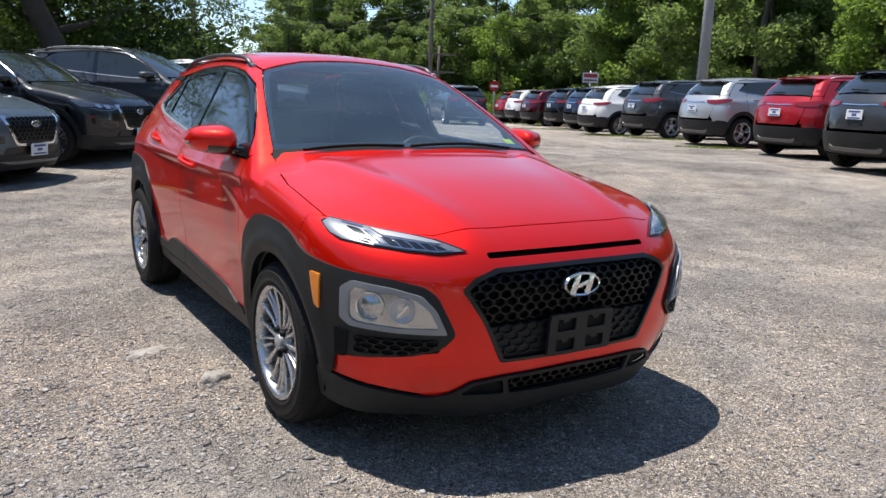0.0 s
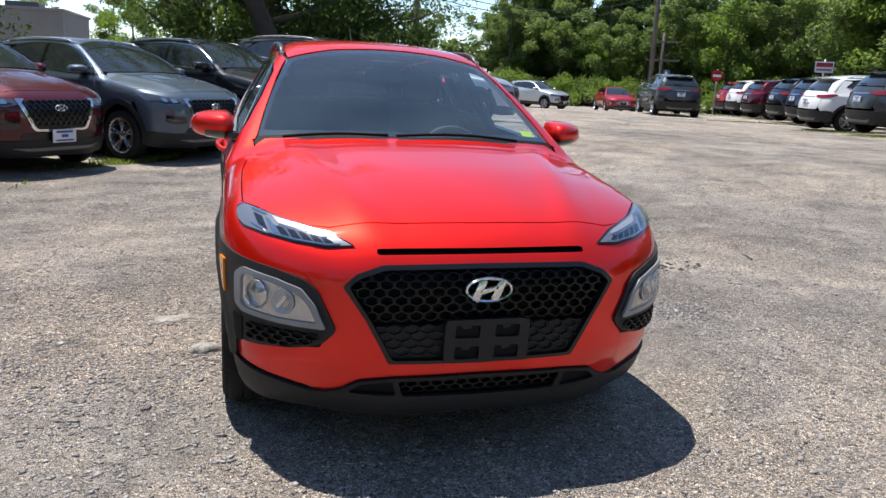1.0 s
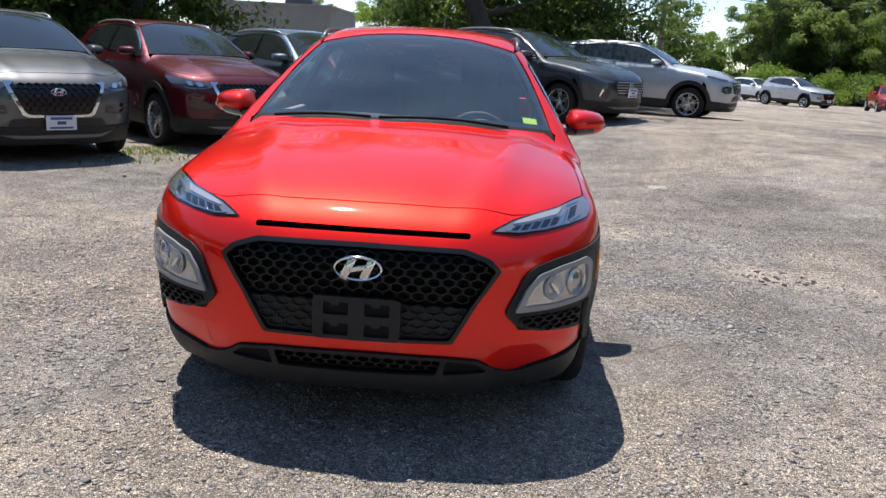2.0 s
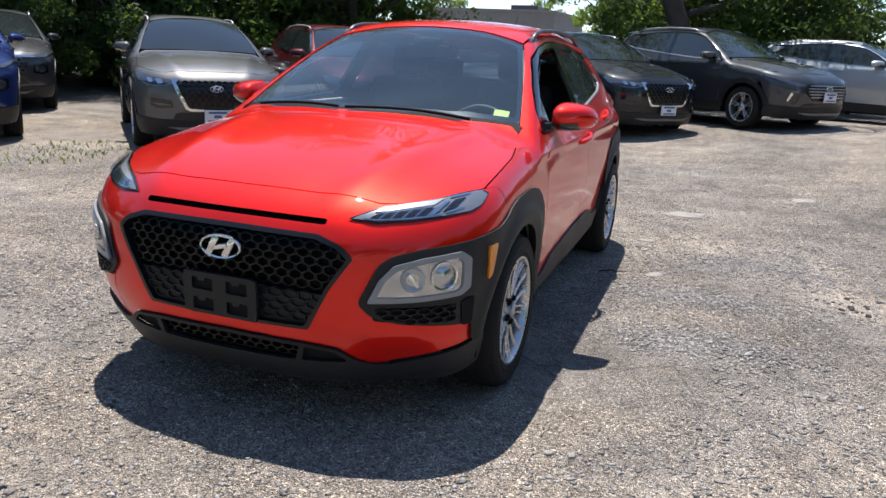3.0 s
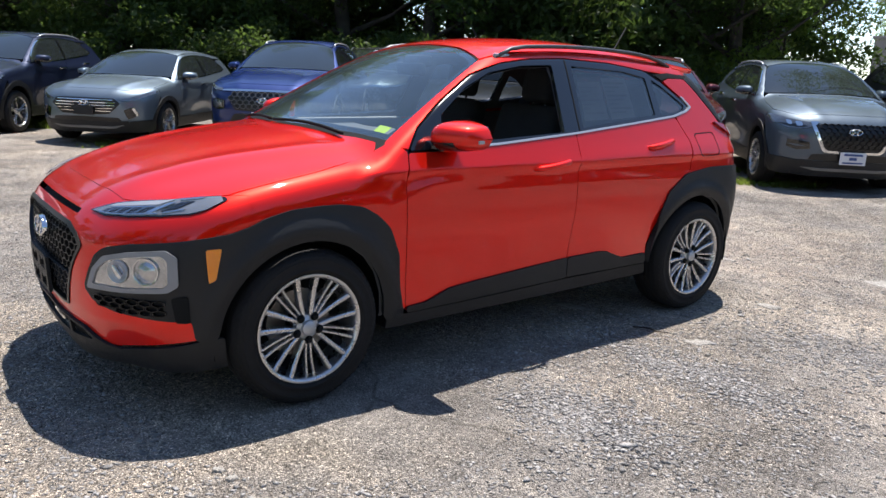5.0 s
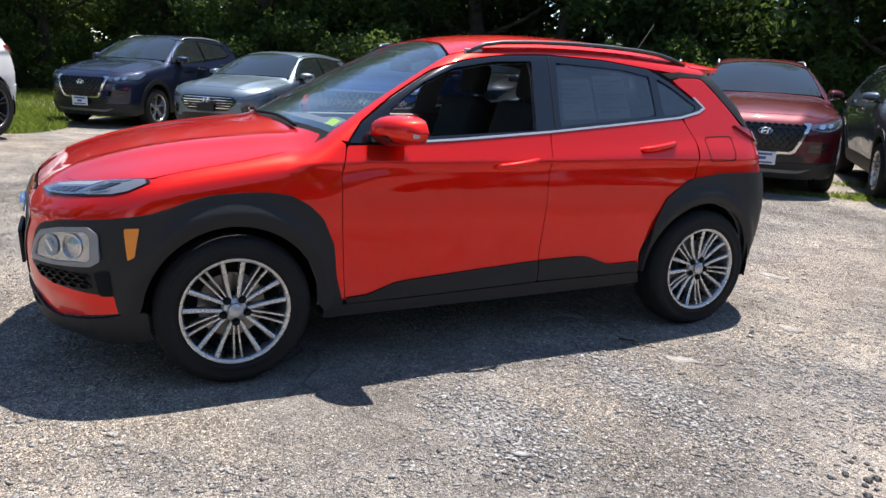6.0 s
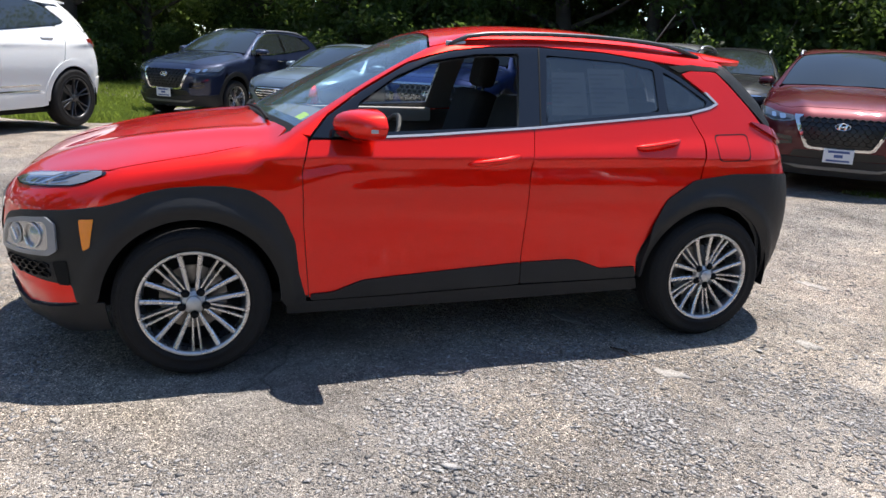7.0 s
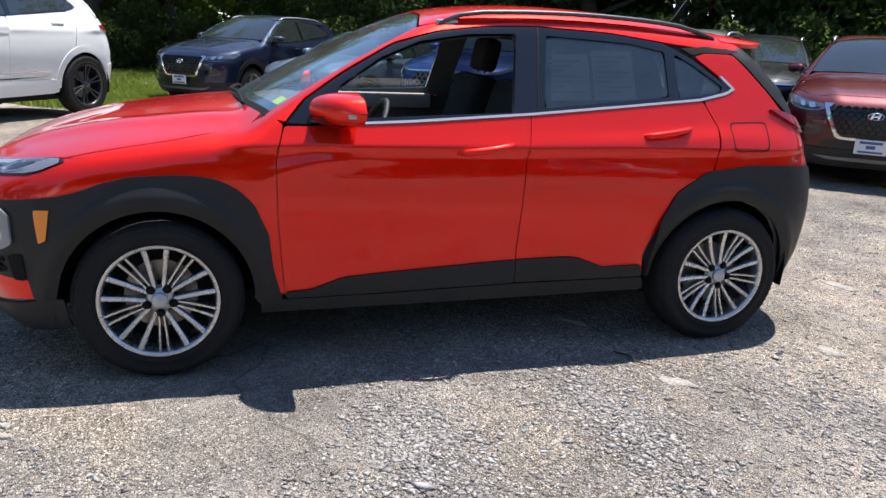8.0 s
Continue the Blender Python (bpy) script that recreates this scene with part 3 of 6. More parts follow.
    lay("roof", both([T(0, 1.195), T(0.3, 1.18), T(0.543, 1.117), T(0.550, 1.5), T(0.546, 2.0), T(0.529, 2.45), T(0.505, 2.70), T(0.47, 2.84), T(0, 2.93)]), (0, 0, 1))
    lay("windscreen", both(WINDSCREEN), (0, -0.5, 0.86), screen or GLASS, lift=-0.004, depth=0.0).visible_shadow = False
    lay("tailgate", both([R(0, 0.60), R(0.5, 0.60), R(0.56, 0.70), R(0.60, 0.9), R(0.62, 1.02), R(0.60, 1.09), R(0, 1.10)]), (0, 1, 0.2))
    lay("rear_glass", both([R(0, 1.115), R(0.60, 1.105), R(0.53, 1.25), R(0.44, 1.385), R(0, 1.40)]), (0, 0.8, 0.6), screen or TINT, depth=0.0)
    lay("tail_side_panel", [S(2.955, 1.115), S(2.872, 1.21), S(2.768, 1.328), S(2.69, 1.392), S(2.67, 1.415), R(0.45, 1.39), R(0.535, 1.25), R(0.605, 1.11)], (0.6, 0.75, 0.25), CLAD if cut_grille else mat, pair=True, label="ribbed black panel beside the rear glass" if cut_grille else "", r=0.004)
    lay("tail_corner", [S(2.98, 0.80), S(3.025, 0.88), S(3.025, 1.0), S(2.95, 1.105), R(0.605, 1.10), R(0.625, 1.02), R(0.605, 0.9), R(0.565, 0.70), R(0.56, 0.62), R(0.72, 0.62)], (0.6, 0.75, 0.25), pair=True, r=0.004)
    lay("pillar_backing", [S(2.40, 1.41), T(0.52, 2.66), R(0.43, 1.395), R(0.52, 1.25), S(2.87, 1.20), S(2.60, 1.36)], (0.7, 0.5, 0.5), GLOSS, pair=True, lift=-0.010, depth=0.0)
    key = ("spoiler", step)
    if key not in PANELS:
        PANELS[key] = skin(roofline, both([T(0, 2.86), T(0.44, 2.80), T(0.485, 2.66), T(0.560, 2.65), T(0.535, 2.84), T(0.505, 2.92), T(0.40, 2.975), T(0, 3.01)]), (0, 0, 1), step=step, lift=0.002, depth=0.022, r=0.008)
    part("spoiler", PANELS[key], mat, thing, "", scale)


def seat_parts(thing, at, scale=(1, 1, 1)):
    x, y, z = at
    seat = new("seat")
    seat.parent = thing
    seat.location = (x, y, z)
    smooth(part("cushion", block((0.48, 0.50, 0.16), (0, 0, 0.0), 0.06, seg=3), SEAT, seat), 60)
    smooth(part("backrest", block((0.48, 0.15, 0.60), (0, 0.32, 0.34), 0.06, Euler((radians(-17), 0, 0)).to_matrix(), 3), SEAT, seat), 60)
    smooth(part("headrest", block((0.25, 0.10, 0.19), (0, 0.44, 0.74), 0.045, Euler((radians(-12), 0, 0)).to_matrix(), 3), SEAT, seat), 60)
    for dx in (-0.06, 0.06):
        part("headrest_post", tube([(dx, 0.40, 0.58), (dx, 0.43, 0.68)], 0.006), CHROME, seat)
    return seat


def interior(thing, shape, scale=(1, 1, 1), detail=True):
    tub = [S(-0.30, 0.30), S(-0.30, 0.86), S(0.4, 1.0), S(1.5, 1.06), S(2.5, 1.12), S(3.0, 1.02), S(3.1, 0.6), S(3.0, 0.30)]
    arches = [arc_of(0, 0.333, 0.38, 0, 345, 22), arc_of(2.6, 0.333, 0.38, 0, 345, 22)]
    both_sides("inner_side", skin(shape, tub, (1, 0, 0), 0.08, -0.03, 0.0, arches), DASH, thing, "", scale)
    bm = block((1.5, 2.9, 0.05), (0, 1.55, 0.30), 0.01)
    block((1.54, 0.05, 0.72), (0, 0.46, 0.66), 0.01, bm=bm)
    block((1.1, 0.6, 0.06), (0, -0.12, 0.35), 0.01, bm=bm)
    block((1.44, 0.5, 0.06), (0, 2.78, 0.96), 0.01, bm=bm)
    ob = part("floor_pan", bm, DARK, thing)
    bm = bmesh.new()
    rows = []
    for x in np.linspace(-0.76, 0.76, 13):
        hump = 0.03 * math.exp(-((x - 0.37) / 0.2) ** 2) + 0.025 * math.exp(-(x / 0.16) ** 2)
        dy = 0.10 * (abs(x) / 0.75) ** 2.2
        rows.append([bm.verts.new((x, y, z)) for y, z in ((0.34 + dy, 1.05), (0.50 + dy, 1.075), (0.72, 1.07 + hump), (0.84, 1.03 + hump), (0.88, 0.96), (0.84, 0.80), (0.80, 0.62))])
    for a, b in zip(rows, rows[1:]):
        for j in range(6):
            bm.faces.new((a[j], b[j], b[j + 1], a[j + 1]))
    bmesh.ops.recalc_face_normals(bm, faces=bm.faces)
    ob = smooth(part("dashboard", bm, DASH, thing), 70)
    for x in (-0.36, 0.36):
        seat_parts(thing, (x, 1.30, 0.58), scale)
    bench = new("rear_bench")
    bench.parent = thing
    bench.location = (0, 2.15, 0.60)
    smooth(part("cushion", block((1.30, 0.48, 0.16), (0, 0, 0), 0.05, seg=3), SEAT, bench), 60)
    smooth(part("backrest", block((1.30, 0.14, 0.58), (0, 0.30, 0.32), 0.05, Euler((radians(-20), 0, 0)).to_matrix(), 3), SEAT, bench), 60)
    for x in (-0.42, 0.42):
        smooth(part("headrest", block((0.24, 0.09, 0.15), (x, 0.42, 0.66), 0.04, seg=3), SEAT, bench), 60)
    wheel = new("steering_wheel")
    wheel.parent = thing
    wheel.matrix_basis = pose(0.37, 0.93, 0.94, 64, 0, 0)
    ring = [(0.185 * math.cos(a), 0.185 * math.sin(a), 0) for a in np.linspace(0, 2 * math.pi, 33)]
    part("steering_rim", tube(ring, 0.015, 8), CLAD, wheel)
    smooth(part("steering_hub", block((0.15, 0.11, 0.05), (0, 0, -0.02), 0.025), DASH, wheel))
    for a in (0, 180, 270):
        d = Vector((math.cos(radians(a)), math.sin(radians(a)), 0))
        part("steering_spoke", tube([d * 0.05, d * 0.18], 0.014, 6), SATIN, wheel)
    smooth(part("door_top", block((0.05, 0.80, 0.09), (-0.745, 1.12, 1.02), 0.02), HEADLINER, thing, "pale grey inner door top"))
    smooth(part("armrest", block((0.09, 0.45, 0.05), (-0.72, 1.25, 0.86), 0.02), DASH, thing))
    top = skin(shape, both([T(0, 1.20), T(0.5, 1.15), T(0.52, 2.4), T(0, 2.6)]), (0, 0, 1), 0.1, -0.03, 0.0)
    part("headliner", top, HEADLINER, thing, "", scale)


def mirror_parts(thing, side, paint_mat, scale=(1, 1, 1), at=(0.80, 0.62, 1.09)):
    mirror = new("door_mirror")
    mirror.parent = thing
    mirror.location = (side * at[0] * scale[0], at[1] * scale[1], float(zz(scale, at[2])))
    n = 24

    def shell(s0, s1, grow, low, high):
        """Swept cap: s runs from the door (0) to the tip (1), the ring from low to high as shares of a turn."""
        bm = bmesh.new()
        rows = []
        for s in np.linspace(s0, s1, 13):
            e = max(0.04, (1 - abs(2 * s - 1) ** 6) ** 0.5)
            x = 0.030 + 0.212 * s
            back, front = 0.155 + 0.022 * s, -0.030 + 0.125 * s ** 2.0
            top, bottom = 0.090 - 0.030 * s ** 3, -0.052 + 0.030 * s ** 2
            deep, mid, half = (back - front) * (0.35 + 0.65 * e) + grow, (top + bottom) / 2, (top - bottom) / 2 * e + grow
            rows.append([])
            for j in range(n + 1):
                a = 2 * math.pi * (low + (high - low) * j / n)
                c, q = math.cos(a), math.sin(a)
                y = back - deep * c ** 0.75 if c > 0 else back + 0.010 * abs(c) ** 0.5
                rows[-1].append(bm.verts.new((side * x, y, mid + half * math.copysign(abs(q) ** 0.72, q))))
        for a, b in zip(rows, rows[1:]):
            for j in range(n):
                bm.faces.new((a[j], b[j], b[j + 1], a[j + 1]))
        bmesh.ops.remove_doubles(bm, verts=bm.verts, dist=1e-5)
        bmesh.ops.recalc_face_normals(bm, faces=bm.faces)
        return bm
    smooth(part("mirror_cap", shell(0.0, 1.0, 0.0, 0.0, 1.0), paint_mat, mirror), 60)
    smooth(part("mirror_base", shell(0.0, 0.66, 0.0025, 0.775, 0.965), GLOSS, mirror), 60)
    smooth(part("mirror_foot", block((0.13, 0.10, 0.032), (side * 0.0, 0.035, -0.022), 0.013), GLOSS, mirror))
    smooth(part("mirror_glass", block((0.16, 0.006, 0.095), (side * 0.132, 0.180, 0.024), 0.003), CHROME, mirror, "silvered mirror glass"))
    smooth(part("indicator", block((0.010, 0.032, 0.016), (side * 0.236, 0.128, 0.006), 0.004), GUIDE, mirror, "pale turn-signal lens"))
    return mirror


def rail_parts(thing, shape, scale=(1, 1, 1), mat=None):
    for side in (1, -1):
        pts = []
        for y in np.linspace(1.20, 2.62, 15):
            x = 0.565 - 0.022 * max(0, y - 1.5)
            s = (y - 1.20) / 1.42
            z = drop_on(shape, "T", x, y)[2]
            up = 0.034 * min(1.0, s / 0.10, (1 - s) / 0.16) ** 0.7 if 0 < s < 1 else -0.004
            pts.append((side * x * scale[0], y * scale[1], float(zz(scale, z + up))))
        rail = part("roof_rail", tube(pts, [0.015] * 15, 8, 0.75), mat or RAIL, thing)
        part("rail_foot", block((0.022, 0.10, 0.026), (pts[0][0], pts[0][1] + 0.04, pts[0][2] + 0.008), 0.008), SATIN, rail)


def crossover():
    car = tagged(new("car"), "orange-red compact crossover with black wheel-arch cladding on gravel", "car")
    F = kona
    painted_panels(car, F, 0.024, RED)

    def lay(name, outline, w, m, pair=False, label="", step=0.024, shape=F, **more):
        d = skin(shape, outline, w, step=step, **more)
        return both_sides(name, d, m, car, label) if pair else part(name, d, m, car, label)
    # front: grille, slot, lip
    grow = both(GRILLE_LINE)
    lay("grille_back", grow, (0, -1, 0.1), DARK, lift=-0.05, depth=0)
    upper = both([N(0, 0.755), N(0.362, 0.752), N(0.446, 0.723), N(0.487, 0.690), N(0.425, 0.60), N(0.402, 0.560), N(0, 0.560)])
    part("grille_mesh", honeycomb(F, upper, (0, -1, 0.1), -0.026, 0.052), GRILLE, car, "gloss black honeycomb grille")
    lay("grille_panel", both([N(0, 0.548), N(0.398, 0.548), N(0.335, 0.428), N(0, 0.421)]), (0, -1, 0.1), CLAD, lift=-0.02)
    part("grille_lower_mesh", honeycomb(F, both([N(0, 0.542), N(0.388, 0.542), N(0.330, 0.436), N(0, 0.430)]), (0, -1, 0.1), -0.020, 0.06, 0.6), CLAD, car)
    lay("grille_frame", both([N(0, 0.768), N(0.369, 0.765), N(0.458, 0.734), N(0.503, 0.692), N(0.423, 0.572), N(0.343, 0.416), N(0, 0.409)]), (0, -1, 0.1), GRILLE, lift=0.002, holes=[both([N(0, 0.752), N(0.360, 0.749), N(0.444, 0.721), N(0.482, 0.690), N(0.408, 0.574), N(0.330, 0.428), N(0, 0.421)])], depth=0.03)
    lay("bonnet_slot", both([N(0, 0.822), N(0.39, 0.822), N(0.39, 0.790), N(0, 0.791)]), (0, -1, 0.3), DARK, lift=-0.03, depth=0)
    lay("lower_intake", both([N(0, 0.375), N(0.47, 0.365), N(0.50, 0.27), N(0, 0.262)]), (0, -1, 0), DARK, lift=-0.03, depth=0)
    part("intake_mesh", honeycomb(F, both([N(0, 0.352), N(0.30, 0.348), N(0.285, 0.294), N(0, 0.288)]), (0, -1, 0), -0.018, 0.046, 0.6), GRILLE, car)
    lay("front_lip", both([N(0, 0.366), N(0.32, 0.362), N(0.44, 0.348), N(0.50, 0.306), N(0.55, 0.290), N(0.605, 0.286), N(0.605, 0.21), N(0.5, 0.205), N(0, 0.215)]), (0, -1, -0.1), CLAD, lift=0.010, depth=0.014,
        holes=[both([N(0, 0.354), N(0.305, 0.351), N(0.288, 0.290), N(0, 0.284)]), [N(0.325, 0.350), N(0.43, 0.338), N(0.475, 0.30), N(0.31, 0.292)], [N(-0.325, 0.350), N(-0.43, 0.338), N(-0.475, 0.30), N(-0.31, 0.292)]])
    lay("lip_duct", [N(0.318, 0.354), N(0.435, 0.342), N(0.482, 0.298), N(0.302, 0.286)], (0, -1, 0), DARK, True, lift=-0.008, depth=0)
    lay("lip_corner", [N(0.595, 0.286), N(0.66, 0.300), S(-0.50, 0.335), S(-0.44, 0.350), S(-0.355, 0.355), S(-0.33, 0.225), N(0.75, 0.205), N(0.595, 0.205)], (0.6, -0.8, 0), CLAD, True, lift=0.010, depth=0.014)
    # arch cladding with the fog-lamp surround
    blob = [N(0.519, 0.535), N(0.55, 0.60), N(0.583, 0.673), N(0.624, 0.705), N(0.709, 0.727), S(-0.495, 0.747), S(-0.33, 0.770), S(-0.25, 0.792), S(-0.19, 0.818), S(-0.08, 0.842), S(0.05, 0.848), S(0.148, 0.846), S(0.245, 0.828), S(0.32, 0.785), S(0.381, 0.725), S(0.435, 0.60), S(0.448, 0.451), S(0.480, 0.34), S(0.490, 0.30), S(0.400, 0.29)]
    blob += arc_of(0, 0.333, 0.378, -2, 172, 26) + [S(-0.385, 0.35), S(-0.46, 0.352), S(-0.475, 0.435), N(0.81, 0.435), N(0.649, 0.458), N(0.563, 0.486)]
    duct = [N(0.60, 0.480), N(0.66, 0.468), N(0.80, 0.452), N(0.80, 0.520), N(0.62, 0.522), N(0.575, 0.515)]
    lay("arch_cladding", blob, (0.86, -0.5, 0), CLAD, True, "textured black arch cladding", lift=0.008, depth=0.03, r=0.02, holes=[duct], shape=flared)
    lay("fog_duct", [N(0.57, 0.47), N(0.82, 0.44), N(0.82, 0.53), N(0.56, 0.53)], (0.6, -0.8, 0), DARK, True, lift=0.003, depth=0)
    d = honeycomb(F, duct, (0.6, -0.8, 0), 0.006, 0.05, 0.5)
    both_sides("duct_mesh", d, GRILLE, car)
    lay("edge_slot", [N(0.818, 0.43), S(-0.478, 0.43), S(-0.485, 0.54), N(0.818, 0.53)], (0.7, -0.7, 0), DARK, True, lift=0.0125, depth=0.002)
    bezel = [N(0.551, 0.542), N(0.586, 0.623), N(0.63, 0.675), N(0.709, 0.698), N(0.812, 0.714), S(-0.515, 0.688), S(-0.515, 0.580), N(0.815, 0.555), N(0.70, 0.545)]
    lens = [N(0.580, 0.562), N(0.607, 0.622), N(0.645, 0.660), N(0.715, 0.680), N(0.805, 0.694), N(0.818, 0.675), N(0.818, 0.588), N(0.805, 0.572), N(0.70, 0.562)]
    lay("lamp_bezel", bezel, (0.66, -0.75, 0), BEZEL, True, "satin grey lamp bezel", lift=0.020, depth=0.010, step=0.02, r=0.010, holes=[lens])
    lay("lamp_bowl", lens, (0.66, -0.75, 0), LAMP_BOWL, True, lift=0.0125, depth=0.0, step=0.02)
    for side in (1, -1):
        def seat_on(x, z, off):
            p = drop_on(F, "N", x, z)
            n = slope_of(F, p[None])[0]
            c = Vector((p[0] * side, p[1], p[2])) + Vector((n[0] * side, n[1], 0)) * off
            return Matrix.Translation(c) @ Vector((n[0] * side, n[1], 0.05)).to_track_quat("X", "Z").to_matrix().to_4x4()
        lamp = smooth(part("projector_ring", lathe([(0.045, 0.0), (0.047, 0.007), (0.051, 0.008), (0.053, 0.004), (0.053, -0.012)], 36), CHROME, car, "round bright projector ring"), 50)
        lamp.matrix_basis = seat_on(0.770, 0.633, 0.014)
        smooth(part("projector_lens", lathe([(0.0, 0.006), (0.018, 0.004), (0.032, -0.002), (0.045, -0.008)], 28), LAMP_BOWL, car), 60).matrix_basis = seat_on(0.770, 0.633, 0.016)
        smooth(part("reflector", lathe([(0.0, -0.006), (0.012, -0.005), (0.026, 0.0), (0.042, 0.007), (0.045, 0.004)], 28), SATIN, car), 60).matrix_basis = seat_on(0.686, 0.624, 0.013)
        smooth(part("bulb", block((0.010, 0.014, 0.058), (0.008, 0, 0), 0.004, Euler((radians(38 * side), 0, 0)).to_matrix()), CHROME, car)).matrix_basis = seat_on(0.686, 0.624, 0.014)
    lay("lamp_cover", lens, (0.66, -0.75, 0), COVER, True, lift=0.024, depth=0.0, step=0.02)
    lay("side_marker", [S(-0.425, 0.715), S(-0.370, 0.718), S(-0.392, 0.600), S(-0.418, 0.586)], (0.86, -0.5, 0), AMBER, True, "amber side marker", lift=0.016, depth=0.02, r=0.008, step=0.015)
    # slim upper lamps
    slim = [N(0.447, 0.817), T(0.533, -0.640), T(0.61, -0.575), T(0.700, -0.487), T(0.762, -0.400), T(0.822, -0.318), S(-0.318, 0.888), S(-0.40, 0.855), S(-0.455, 0.838), N(0.75, 0.826), N(0.65, 0.814), N(0.548, 0.808)]
    inner = [N(0.463, 0.818), T(0.537, -0.648), T(0.61, -0.584), T(0.699, -0.496), T(0.760, -0.410), T(0.812, -0.332), S(-0.335, 0.883), S(-0.405, 0.855), S(-0.46, 0.841), N(0.745, 0.830), N(0.65, 0.818), N(0.55, 0.812)]
    lay("headlamp_rim", slim, (0.55, -0.6, 0.6), GLOSS, True, lift=0.002, depth=0.0, step=0.02, r=0.003)
    lay("headlamp", inner, (0.55, -0.6, 0.6), LENS_DARK, True, "slim headlamp with daytime running strips", lift=0.0045, depth=0.0, step=0.02, r=0.003)

    def in_lamp(x, v):
        """A place in the headlamp: x across, v from its lower edge (0) to its upper (1)."""
        low = float(np.interp(x, (0.463, 0.55, 0.65, 0.745, 0.80), (0.818, 0.812, 0.818, 0.830, 0.850)))
        high = float(drop_on(F, "T", x, float(np.interp(x, (0.537, 0.61, 0.699, 0.76, 0.812), (-0.648, -0.584, -0.496, -0.410, -0.332))))[2])
        return N(x, low + (high - low) * v)
    fine = dict(step=0.012, r=0.002)
    way = (0.5, -0.75, 0.45)
    lay("light_guide", [in_lamp(x, 0.66) for x in (0.53, 0.58, 0.63, 0.68, 0.70)] + [in_lamp(x, 0.92) for x in (0.72, 0.68, 0.63, 0.58, 0.545)], way, GUIDE, True, "smooth grey light guide", lift=0.0085, depth=0.004, **fine)
    for v0, v1, x0, x1 in ((0.05, 0.11, 0.50, 0.735), (0.54, 0.60, 0.54, 0.70), (0.84, 0.94, 0.735, 0.785), (0.08, 0.16, 0.745, 0.79)):
        xs = np.linspace(x0, x1, 6)
        lay("bright_line", [in_lamp(x, v0) for x in xs] + [in_lamp(x, v1) for x in xs[::-1]], way, CHROME, True, lift=0.0085, depth=0.004, **fine)
    for i in range(5):
        x = 0.515 + 0.036 * i
        lay("running_light", [in_lamp(x + 0.006, 0.14), in_lamp(x + 0.034, 0.14), in_lamp(x + 0.050, 0.50), in_lamp(x + 0.022, 0.50)], way, GLOSS, True, lift=0.0075, depth=0.003, **fine)
        lay("bright_rib", [in_lamp(x + 0.034, 0.10), in_lamp(x + 0.039, 0.10), in_lamp(x + 0.056, 0.54), in_lamp(x + 0.051, 0.54)], way, CHROME, True, lift=0.0095, depth=0.004, **fine)
    lay("bright_bar", [in_lamp(0.700, 0.12), in_lamp(0.714, 0.12), in_lamp(0.740, 0.70), in_lamp(0.724, 0.70)], way, CHROME, True, lift=0.0105, depth=0.006, **fine)
    lay("low_beam", [in_lamp(0.735, 0.2), in_lamp(0.765, 0.25), in_lamp(0.780, 0.7), in_lamp(0.750, 0.7)], way, GLOSS, True, lift=0.0085, depth=0.004, **fine)
    for ob in lay("headlamp_cover", inner, (0.55, -0.6, 0.6), COVER, True, lift=0.0135, depth=0.0, step=0.02, r=0.003):
        ob.visible_shadow = False
    # badge and plate bracket
    b, p = badge(car, F, N(0, 0.682), 0.178, 0.092, CHROME)
    b.matrix_basis = pose(0, p[1] - 0.006, p[2], -6, 0, 0)
    bm = plate_with_holes([(-0.156, -0.08), (0.156, -0.08), (0.156, 0.08), (-0.156, 0.08)], [[(x - 0.045, z - 0.024), (x + 0.045, z - 0.024), (x + 0.045, z + 0.024), (x + 0.012, z + 0.024), (x + 0.008, z + 0.010), (x - 0.018, z + 0.010), (x - 0.022, z + 0.024), (x - 0.045, z + 0.024)] for x in (-0.073, 0.073) for z in (-0.042, 0.036)], 0.014)
    ob = smooth(part("plate_bracket", bm, CLAD, car, "empty black number-plate bracket"), 40)
    ob.matrix_basis = pose(0, -0.842, 0.500, 3, 0, 0)
    part("plate_backing", block((0.30, 0.004, 0.15), (0, 0, 0), 0.001), DARK, car).matrix_basis = pose(0, -0.828, 0.500, 3, 0, 0)
    # sides: door cladding, sills, arches
    lay("door_cladding", [S(0.505, 0.340), S(0.611, 0.347), S(0.742, 0.396), S(0.903, 0.409), S(1.5285, 0.447), S(1.5285, 0.338), S(0.907, 0.320), S(0.505, 0.312)], (1, 0, 0), CLAD, True, lift=0.010, depth=0.02)
    lay("rear_door_cladding", [S(1.5325, 0.448), S(1.777, 0.454), S(1.841, 0.446), S(1.974, 0.396), S(2.17, 0.40), S(2.185, 0.342), S(1.5325, 0.340)], (1, 0, 0), CLAD, True, lift=0.010, depth=0.02)
    lay("sill", [S(0.40, 0.305), S(0.907, 0.312), S(1.53, 0.331), S(2.19, 0.335), S(2.21, 0.272), S(1.3, 0.258), S(0.40, 0.248)], (1, 0, -0.2), CLAD, True, lift=0.006, depth=0.06)
    rear = [S(2.20, 0.337), S(2.205, 0.45), S(2.236, 0.612), S(2.304, 0.752), S(2.456, 0.848), S(2.703, 0.878), S(2.93, 0.876), S(3.07, 0.868), R(0.72, 0.84), R(0.66, 0.62), R(0.66, 0.34), S(3.08, 0.27), S(3.02, 0.27)]
    rear += arc_of(2.6, 0.333, 0.382, -8, 178, 26)
    lay("rear_arch_cladding", rear, (0.88, 0.42, 0), CLAD, True, "textured black arch cladding", lift=0.008, depth=0.03, r=0.03, shape=flared)
